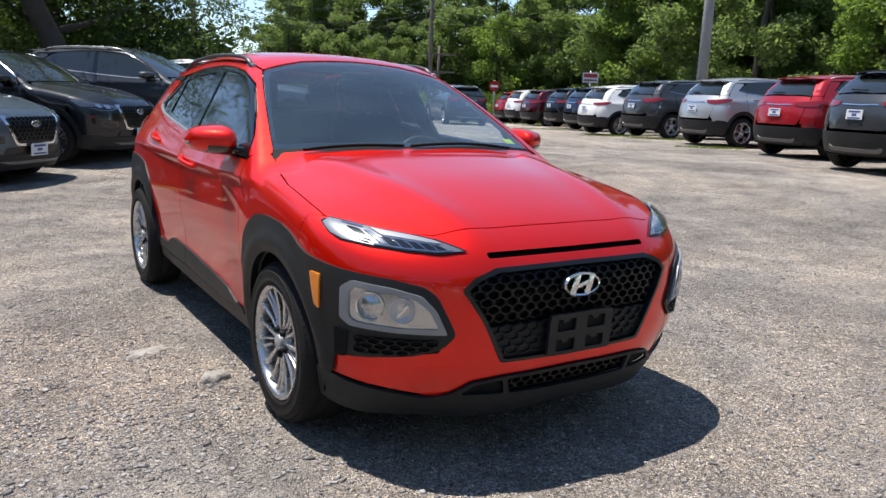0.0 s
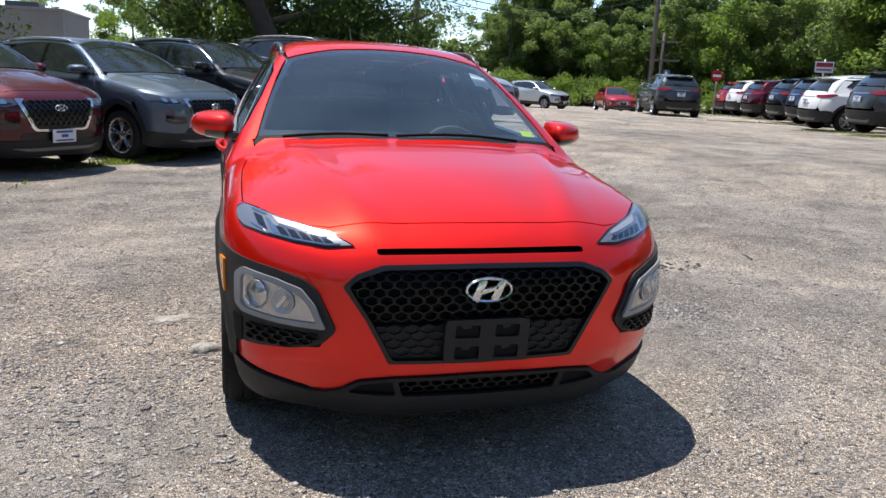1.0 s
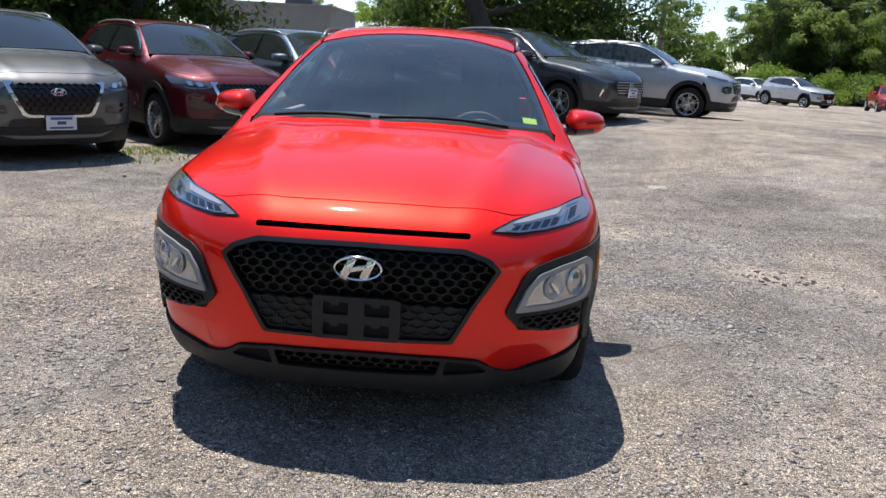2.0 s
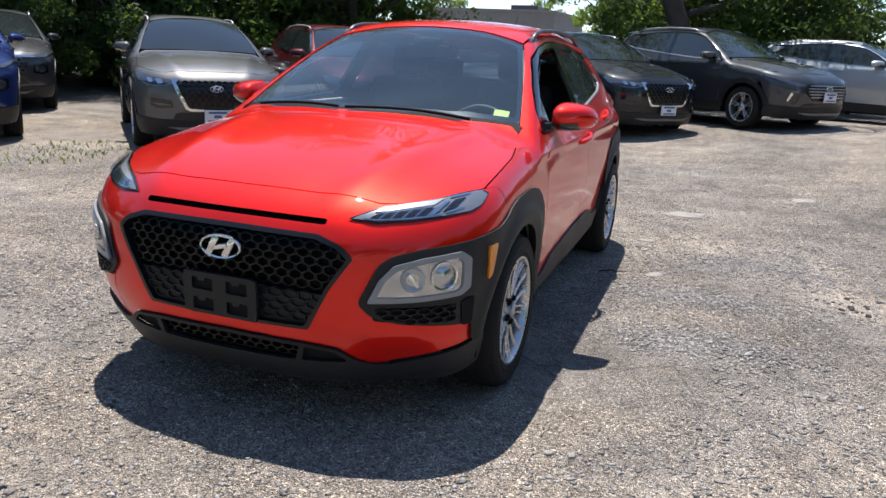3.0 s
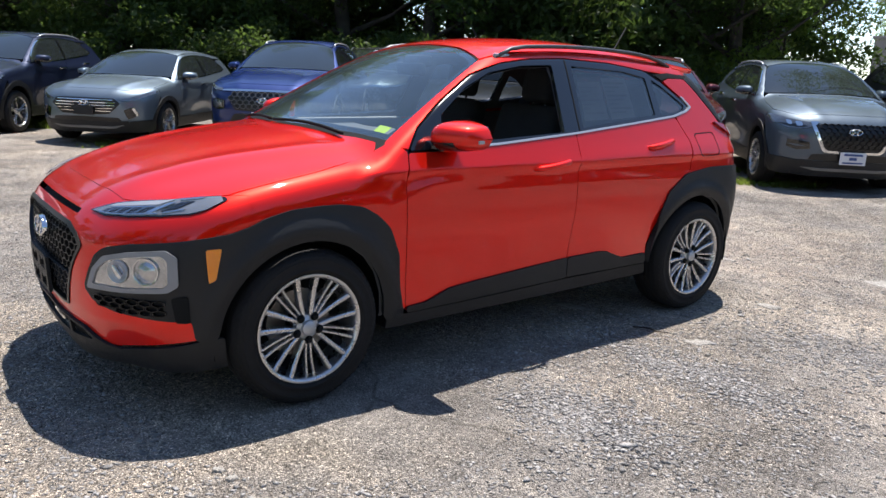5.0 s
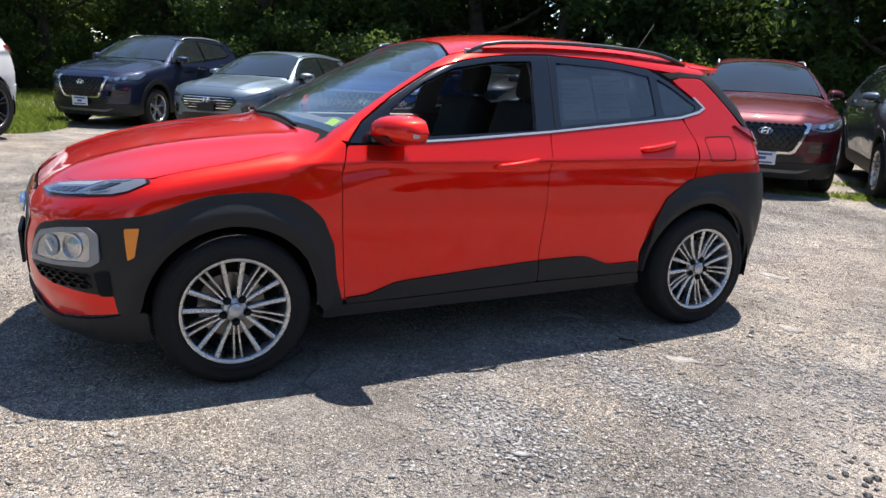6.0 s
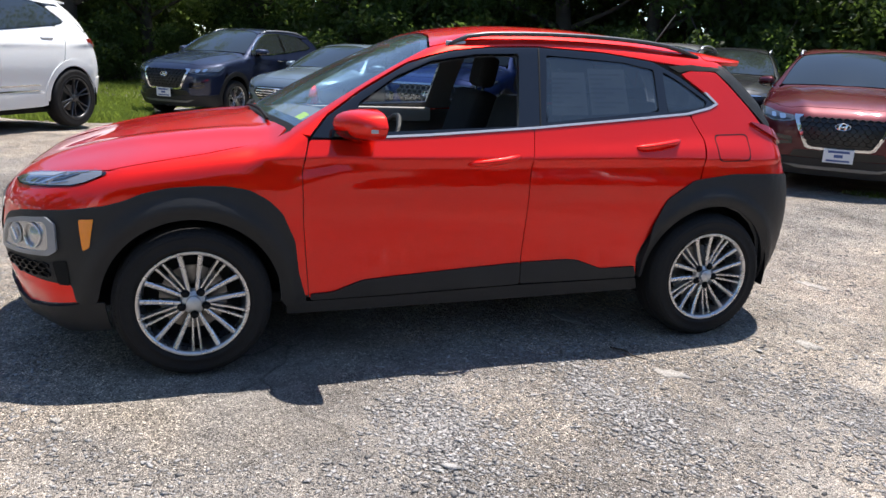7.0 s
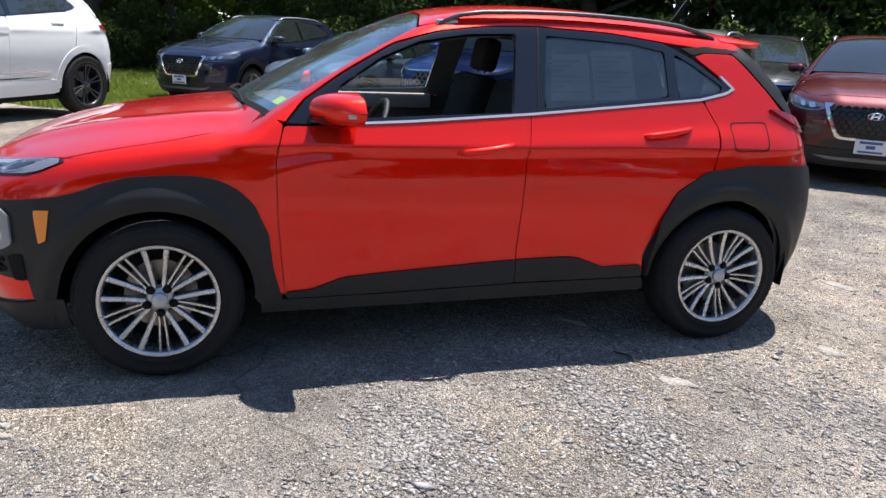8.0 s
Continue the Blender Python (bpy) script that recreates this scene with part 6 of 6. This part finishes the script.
def tree(kind, label, tall, spread, low, clumps, per, size, mat, seed, trunk_r, lean=0.0):
    """A tapered trunk with limbs, and a crown of many small leaves in uneven clumps with gaps."""
    rng = random.Random(seed)
    ob = tagged(new(kind), label, "tree", "trees round the lot")
    top = tall * 0.86
    pts = [(lean * (s ** 1.3) + 0.12 * math.sin(3 * s + seed), 0.10 * math.cos(4 * s + seed), top * s - 0.15) for s in np.linspace(0, 1, 9)]
    part("trunk", tube(pts, [trunk_r * (1.25 - 0.25 * min(1, 6 * s)) * (1 - 0.85 * s) for s in np.linspace(0, 1, 9)], 10), BARK, ob)
    centres, radii = [], []
    limbs = max(5, clumps // 5)
    for i in range(limbs):
        s = low + (0.95 - low) * (i + rng.random() * 0.7) / limbs
        a = i * 2.4 + rng.random()
        reach = spread * (0.5 + 0.6 * rng.random()) * math.sin(math.pi * min(0.98, 0.22 + 0.70 * (s - low) / (1 - low))) ** 0.8
        base = Vector(pts[min(8, int(s * 8))])
        tip = base + Vector((math.cos(a) * reach, math.sin(a) * reach, reach * (0.25 + 0.5 * rng.random())))
        mid = (base + tip) / 2 + Vector((0, 0, -0.06 * reach))
        part("limb", tube([base, mid, tip], [trunk_r * 0.42 * (1 - 0.6 * s), trunk_r * 0.25 * (1 - 0.6 * s), 0.012], 6), BARK, ob)
        for _ in range(max(1, clumps // limbs)):
            k = 0.35 + 0.75 * rng.random()
            q = base.lerp(tip, k) + Vector((rng.gauss(0, 0.22), rng.gauss(0, 0.22), rng.gauss(0, 0.16))) * spread * 0.6
            centres.append(q)
            radii.append(spread * (0.15 + 0.17 * rng.random()))
    v, f = leaves(centres, radii, per, size, seed)
    new_crown = new("crown", joined("crown", v, f, mat))
    new_crown.parent = ob
    return ob


def bush(label, wide, tall, per, size, mat, seed):
    rng = random.Random(seed)
    ob = tagged(new("bush"), label, "bush", "undergrowth")
    c = [(rng.gauss(0, wide * 0.30), rng.gauss(0, wide * 0.30), tall * (0.15 + 0.65 * rng.random())) for _ in range(16)]
    for i in range(5):
        part("stem", tube([(0, 0, -0.1), Vector(c[i]) * 0.5, c[i]], [0.03, 0.02, 0.008], 5), BARK, ob)
    v, f = leaves(c, [wide * 0.26] * 16, per, size, seed)
    cr = new("foliage", joined("foliage", v, f, mat))
    cr.parent = ob
    return ob


def put(model, x, y, size, turn, dz=0.0):
    # the gap in the belt through which the low building shows
    if 9 < y < 44 and -0.328 * (y + 3.3) - 1.6 < x < 4.3 - 0.254 * (y + 2.4) and x < 0.4:
        return None
    m = pose(x, y, float(height(x, y)) + dz, 0, 0, turn) @ Matrix.Diagonal((size, size, size, 1))
    made = copy_thing(model, Matrix())
    made.matrix_basis = m
    return made


SHADE = [tree("tree", "broad dark-leaved tree overhanging the parked cars", 10.5, 4.2, 0.26, 70, 240, 0.065, LEAF_DEEP, 11, 0.30, 0.8), tree("tree", "dense dark-green tree behind the parked cars", 9.5, 3.6, 0.20, 66, 240, 0.065, LEAF_DEEP, 23, 0.24, -0.4)]
WOOD = [tree("tree", "tall thin woodland tree with mid-green leaves", 14, 3.2, 0.16, 60, 220, 0.125, LEAF_WOOD, 31, 0.20, 0.5), tree("tree", "woodland tree with a loose mid-green crown", 12.5, 3.0, 0.12, 56, 220, 0.12, LEAF_WOOD, 47, 0.17, -0.6), tree("tree", "young tree with fresh light-green leaves", 9, 2.8, 0.12, 50, 170, 0.11, LEAF_LIGHT, 53, 0.13, 0.2)]
BUSH = [bush("dense dark-green bush under the trees", 1.9, 2.3, 260, 0.06, LEAF_DEEP, 5), bush("bright green bush at the lot's edge", 2.1, 1.9, 260, 0.06, LEAF_LIGHT, 8), bush("mid-green bush under the woodland", 2.4, 2.8, 200, 0.10, LEAF_WOOD, 9)]
plan = random.Random(7)
# behind the facing row: the belt runs from the lawn round to the building
d, side = Vector((0.69, 0.72)), Vector((-0.72, 0.69))
start = Vector((-15.5, 2.0))
for i in range(8):
    for row, off in enumerate((7.2, 10.6, 14.0)):
        q = start + d * (i * 2.35 + plan.uniform(-0.6, 0.6) + row * 1.2) + side * (off + plan.uniform(-0.9, 0.9))
        put(SHADE[(i + row) % 2], q.x, q.y, plan.uniform(0.85, 1.2) * (1.0, 1.25, 1.5)[row], plan.uniform(0, 360))
    for off in (3.0, 5.4, 8.0, 11.0, 14.5):
        q = start + d * (i * 2.35 + plan.uniform(-1.0, 1.0)) + side * (off + plan.uniform(-0.6, 0.6))
        put(BUSH[0 if plan.random() < (0.68 if off < 6 else 0.8) else 1], q.x, q.y, plan.uniform(0.8, 1.35) * (1 + 0.03 * off), plan.uniform(0, 360))
# the thick middle of the belt
for x, y, s in ((-12.0, 12.9, 1.9), (-13.9, 15.3, 2.1), (-12.1, 14.3, 1.9)):
    put(BUSH[0], x, y, s, plan.uniform(0, 360))
for x, y, s in ((-16.4, 17.0, 1.1), (-18.2, 19.5, 1.2), (-18.3, 17.8, 1.1), (-15.5, 18.0, 1.05)):
    put(SHADE[1], x, y, s, plan.uniform(0, 360))
# beyond the lawn
for i in range(8):
    q = Vector((-22.5, 1.5)) + Vector((-0.25, -1.0)) * (i * 2.6) + Vector((plan.uniform(-1.2, 1.2), plan.uniform(-0.7, 0.7)))
    put(SHADE[i % 2], q.x, q.y, plan.uniform(0.85, 1.15), plan.uniform(0, 360))
    put(BUSH[0], q.x + 1.8, q.y + 1.0, plan.uniform(0.8, 1.3), plan.uniform(0, 360))
    put(BUSH[0], q.x + 2.2, q.y - 0.6, plan.uniform(0.7, 1.1), plan.uniform(0, 360))
    for back in (1.5, 4.5, 7.0):
        put(BUSH[2], q.x - back, q.y + plan.uniform(-1, 1), plan.uniform(1.2, 1.9), plan.uniform(0, 360))
    put(SHADE[(i + 1) % 2], q.x - 5.5, q.y + 1.2, plan.uniform(0.9, 1.2), plan.uniform(0, 360))
for x, y in ((-20.5, 5.0), (-23.5, 8.0), (-19.5, 8.5), (-25.0, 3.5)):
    put(SHADE[int(x) % 2], x, y, plan.uniform(0.95, 1.2), plan.uniform(0, 360))
    put(BUSH[0], x + 1.5, y - 1.0, 1.5, plan.uniform(0, 360))
    put(BUSH[2], x + 0.5, y + 1.2, 1.6, plan.uniform(0, 360))
# the big leaning tree beside the end of the row
leaner = tree("tree", "big leaning tree with dark bark and an overhanging crown", 10.5, 4.6, 0.34, 75, 280, 0.065, LEAF_DEEP, 61, 0.30, -4.6)
leaner.matrix_basis = pose(0.95, 16.6, float(height(0.95, 16.6)))
put(SHADE[0], 0.6, 20.5, 1.05, 200)
put(SHADE[1], -1.4, 24.5, 0.95, 30)
put(SHADE[0], -1.6, 29.0, 0.7, 300)
put(WOOD[2], -4.6, 34.0, 0.6, 40)
for x, y, s, k in ((-1.4, 19.5, 1.3, 1), (-1.9, 21.8, 1.6, 0), (-2.6, 24.6, 1.6, 1), (-3.6, 27.5, 1.6, 0), (-4.6, 30.0, 1.7, 1), (-0.4, 24.0, 1.9, 0), (-2.0, 29.0, 2.0, 0)):
    put(BUSH[k], x, y, s, plan.uniform(0, 360))
put(SHADE[1], 3.2, 23.5, 0.95, 80)
put(SHADE[1], 2.8, 20.6, 0.8, 150)
for x, y, s, k in ((-0.9, 18.6, 1.2, 0), (0.6, 18.2, 1.0, 1), (1.9, 18.9, 1.25, 0), (3.1, 18.6, 1.1, 1), (4.4, 19.6, 1.2, 0), (2.4, 21.5, 1.7, 0), (0.9, 21.6, 1.8, 1), (4.0, 22.0, 1.6, 0)):
    put(BUSH[k], x, y, s, plan.uniform(0, 360))
put(WOOD[2], -10.1, 25.8, 0.55, 20)
put(WOOD[2], -15.0, 29.5, 0.8, 120)
# woodland behind the tail row and at the end of the lane
a, b = Vector((27, -12)), Vector((38, 40))
for i in range(24):
    for row in range(3):
        q = a.lerp(b, (i + plan.uniform(-0.4, 0.4)) / 23) + Vector((1.0, -0.2)) * (row * 4.6 + plan.uniform(-1.6, 1.6))
        put(WOOD[plan.choice((0, 0, 1, 1, 2) if row else (0, 1, 2))], q.x, q.y, plan.uniform(0.8, 1.2), plan.uniform(0, 360))
    q = a.lerp(b, (i + plan.uniform(-0.3, 0.3)) / 23) + Vector((-1.8 + plan.uniform(-0.7, 0.7), 0))
    put(BUSH[plan.choice((1, 2, 2))], q.x, q.y, plan.uniform(0.7, 1.2), plan.uniform(0, 360))
a, b = Vector((38, 42)), Vector((21.5, 57))
for i in range(15):
    q = Vector((44, 44)).lerp(Vector((24.5, 64)), (i + plan.uniform(-0.3, 0.3)) / 14)
    put(WOOD[i % 2], q.x, q.y, plan.uniform(1.0, 1.3) * (1 - 0.012 * i), plan.uniform(0, 360))
    put(BUSH[2], q.x - 2, q.y - 3, plan.uniform(1.6, 2.4), plan.uniform(0, 360))
for i in range(12):
    for row in range(2):
        q = a.lerp(b, (i + plan.uniform(-0.4, 0.4)) / 11) + Vector((0.5, 1.0)) * (row * 5.0 + plan.uniform(-1.5, 1.5))
        put(WOOD[plan.choice((0, 1, 2))], q.x, q.y, plan.uniform(0.75, 1.15) * (1 - 0.03 * i), plan.uniform(0, 360))
    q = a.lerp(b, (i + plan.uniform(-0.3, 0.3)) / 11) + Vector((-2.0, -3.0))
    put(BUSH[1], q.x, q.y, plan.uniform(0.9, 1.4), plan.uniform(0, 360))
for x, y, s in ((14, 60, 0.66), (17, 60, 0.62), (20, 58, 0.68), (15.4, 64, 0.72), (18.5, 63, 0.64), (22, 60, 0.8), (9, 66, 0.7), (5, 70, 0.6), (1, 68, 0.55), (-4, 66, 0.6), (-9, 64, 0.7), (12, 80, 0.9), (-14, 60, 0.7), (-20, 55, 0.8), (-27, 50, 0.85)):
    put(WOOD[2 if s < 0.65 else 1], x, y, s, plan.uniform(0, 360))
put(WOOD[2], -10.2, 22.5, 0.62, 75)
for x, y, s in ((22.5, 58.0, 0.9), (24.5, 57.0, 1.0), (23.5, 62.0, 1.0)):
    put(WOOD[0], x, y, s, plan.uniform(0, 360))
for i in range(12):
    put(BUSH[2 if i % 3 else 1], 5.0 + 1.7 * i, 61.0 + plan.uniform(-1.5, 1.5), plan.uniform(1.1, 1.6), plan.uniform(0, 360))
# behind the camera, to close the lot
for i in range(16):
    q = Vector((22 - 3.4 * i, -19 - 2.2 * math.sin(i * 0.8)))
    put(WOOD[i % 3], q.x, q.y, plan.uniform(0.8, 1.1), plan.uniform(0, 360))
for ob in SHADE + WOOD + BUSH:
    for o in ob.children_recursive + [ob]:
        bpy.data.objects.remove(o)


# ---- grass ----
def grass(name, label, spots, seed, blade=0.14):
    rng = np.random.default_rng(seed)
    pts = []
    for x, y, rx, ry, turn, n in spots:
        r, t = np.sqrt(rng.random(n)), rng.random(n) * 6.2832
        u, v = rx * r * np.cos(t), ry * r * np.sin(t)
        c, s = math.cos(radians(turn)), math.sin(radians(turn))
        pts.append(np.stack([x + u * c - v * s, y + u * s + v * c], 1))
    p = np.concatenate(pts)
    n = len(p)
    z = height(p[:, 0], p[:, 1])
    h = blade * (0.4 + rng.random(n))
    a = rng.random(n) * 6.2832
    w = 0.006 + 0.006 * rng.random(n)
    lean = rng.normal(size=(n, 2)) * 0.45 * h[:, None]
    base = np.stack([p[:, 0], p[:, 1], z - 0.01], 1)
    side = np.stack([np.cos(a) * w, np.sin(a) * w, np.zeros(n)], 1)
    tip = base + np.stack([lean[:, 0], lean[:, 1], h], 1)
    mid = base + np.stack([lean[:, 0] * 0.3, lean[:, 1] * 0.3, h * 0.55], 1)
    v = np.stack([base - side, base + side, mid + side * 0.8, tip, mid - side * 0.8], 1).reshape(-1, 3)
    tagged(new(name, joined(name, v, np.arange(n * 5).reshape(-1, 5), GRASS)), label, "grass", kind="stuff")


grass("lawn_grass", "short green lawn beyond the parked cars", ((-17.5, -3.0, 5.0, 6.5, 10, 26000), (-12.4, -2.3, 3.2, 1.5, 12, 15000), (-13.2, 1.4, 1.2, 2.6, -45, 5000)), 3, 0.12)
grass("weeds", "sparse green weeds along the parked rows", ((-8.5, 2.5, 0.8, 1.2, -42, 2200), (-3.85, 6.3, 0.35, 0.5, -42, 260), (-2.0, 8.45, 0.28, 0.7, -42, 700), (-2.7, 7.6, 0.2, 0.4, -42, 200), (-2.95, 9.4, 0.3, 0.6, -42, 350), (-5.6, 4.6, 0.5, 1.0, -42, 130), (-6.0, 3.2, 1.3, 0.7, 40, 220), (-3.6, 5.6, 0.4, 0.9, -42, 90), (-8.4, 2.2, 0.7, 1.4, -42, 200), (-2.1, 8.6, 0.3, 0.8, -42, 250), (13.0, 9.0, 0.35, 0.9, 60, 350), (14.6, 12.0, 0.35, 1.0, 60, 400), (16.0, 15.2, 0.35, 1.2, 60, 400), (18, 20, 0.4, 3.5, 65, 800), (21, 27, 0.4, 3.5, 65, 800)), 6, 0.048)

# ---- building, poles, signs ----
WALL = material("pale_grey_stucco", (0.23, 0.225, 0.22), 0.9, 0, 0, 0.15, 0.8, 0.2, 30.0)
COPING = material("dark_coping", (0.10, 0.10, 0.11), 0.6, 0, 0, 0.2, 2.0)
CONCRETE = material("weathered_concrete", (0.36, 0.35, 0.335), 0.9, 0, 0, 0.3, 2.0, 0.4, 40.0)
TIMBER = material("weathered_pole_timber", (0.15, 0.13, 0.115), 0.95, 0, 0, 0.4, 2.0, 0.6, 30.0)
SIGN_RED = material("red_sign_enamel", (0.45, 0.02, 0.025), 0.4, 0, 0.3, 0.15, 4.0)
SIGN_WHITE = material("white_sign_enamel", (0.75, 0.75, 0.74), 0.4, 0, 0.3, 0.1, 4.0)
STEEL = material("galvanised_steel", (0.35, 0.36, 0.37), 0.5, 0.8, 0, 0.2, 6.0)

shop = tagged(new("building"), "low flat-roofed plain grey building behind the trees", "building")
shop.matrix_basis = pose(-13.6, 49.5, 0.2)
part("wall", block((8.6, 9, 3.5), (0, 0, 1.75), 0.02), WALL, shop)
part("roof", block((8.8, 9.2, 0.16), (0, 0, 3.56), 0.02), WALL, shop)
part("rooftop_unit", block((1.7, 1.6, 0.30), (2.2, -3.2, 3.79), 0.05), COPING, shop)

lamp = tagged(new("lamp_pole"), "tall pale grey tapered concrete light pole", "pole")
lamp.location = (19.2, 14.6, float(height(19.2, 14.6)))
part("shaft", tube([(0, 0, -0.2), (0, 0, 4.5), (0, 0, 9.5)], [0.19, 0.16, 0.12], 16), CONCRETE, lamp)
part("arm", tube([(0, 0, 9.2), (-0.9, -0.5, 9.5), (-1.6, -0.9, 9.5)], 0.05, 8), STEEL, lamp)
part("lamp_head", block((0.6, 0.28, 0.12), (-1.8, -1.0, 9.5), 0.04), STEEL, lamp)


def utility_pole(x, y, tall, r, label):
    p = tagged(new("utility_pole"), label, "pole", "utility poles")
    p.location = (x, y, float(height(x, y)))
    part("shaft", tube([(0, 0, -0.2), (0, 0, tall / 2), (0, 0, tall)], [r, r * 0.85, r * 0.65], 12), TIMBER, p)
    for z in (tall - 0.6, tall - 1.8):
        part("crossarm", block((2.2, 0.1, 0.12), (0, -0.12, z), 0.01, Euler((0, 0, radians(-25))).to_matrix()), TIMBER, p)
    part("transformer", tube([(0.35, -0.2, tall - 3.4), (0.35, -0.2, tall - 2.4)], 0.22, 12), STEEL, p)
    return p


utility_pole(26.3, 43.5, 12.5, 0.17, "weathered timber utility pole with crossarms and wires")
utility_pole(27.6, 44.5, 5.2, 0.13, "short timber post beside the utility pole")
utility_pole(9.6, 40.5, 11.0, 0.17, "timber utility pole with transformer beyond the lot")
WIRE = material("black_cable", (0.01, 0.01, 0.01), 0.6)
for k, (z, drop) in enumerate(((11.9, 0.7), (11.0, 0.9), (10.4, 1.1), (7.6, 1.0), (7.0, 1.2), (6.5, 1.1))):
    ends = (Vector((58, 36, z + 0.3)), Vector((26.3, 43.4, z)), Vector((9.6, 40.4, z * 0.88)), Vector((-30, 52, z * 0.9)))
    pts = []
    for p0, p1 in zip(ends, ends[1:]):
        pts += [p0.lerp(p1, s) - Vector((0, 0, drop * 4 * s * (1 - s))) for s in np.linspace(0, 1, 13)[:-1]]
    tagged(part("overhead_cable", tube(pts + [ends[-1]], 0.022, 5), WIRE), "sagging black overhead cable between the poles", "cable", "overhead cables")


def sign(x, y, kind, face, z):
    s = tagged(new("road_sign"), "red octagonal sign with white lettering bars on a post" if kind == 8 else "white sign with red bars on a steel post", "sign")
    s.matrix_basis = pose(x, y, float(height(x, y)), 0, 0, face)
    part("post", tube([(0, 0.03, -0.1), (0, 0.03, z + 0.3)], 0.03, 8), STEEL, s)
    if kind == 8:
        ring = [(0.30 * math.cos(radians(22.5 + 45 * i)), 0.30 * math.sin(radians(22.5 + 45 * i))) for i in range(8)]
        bm = bmesh.new()
        f = bm.faces.new([bm.verts.new((a, 0, z + b)) for a, b in ring])
        bmesh.ops.solidify(bm, geom=[f], thickness=0.01)
        panel = part("sign_panel", bm, SIGN_RED, s)
        part("lettering_bar", block((0.38, 0.008, 0.11), (0, -0.012, z)), SIGN_WHITE, panel)
    else:
        panel = part("sign_panel", block((0.66, 0.012, 0.42), (0, 0, z), 0.004), SIGN_WHITE, s)
        part("lettering_bar", block((0.58, 0.008, 0.16), (0, -0.010, z + 0.09)), SIGN_RED, panel)
        part("lettering_bar", block((0.54, 0.008, 0.06), (0, -0.010, z - 0.10)), SIGN_RED, panel)


sign(23.0, 31.4, 8, -35, 1.92)
sign(21.6, 22.5, 4, -40, 2.15)
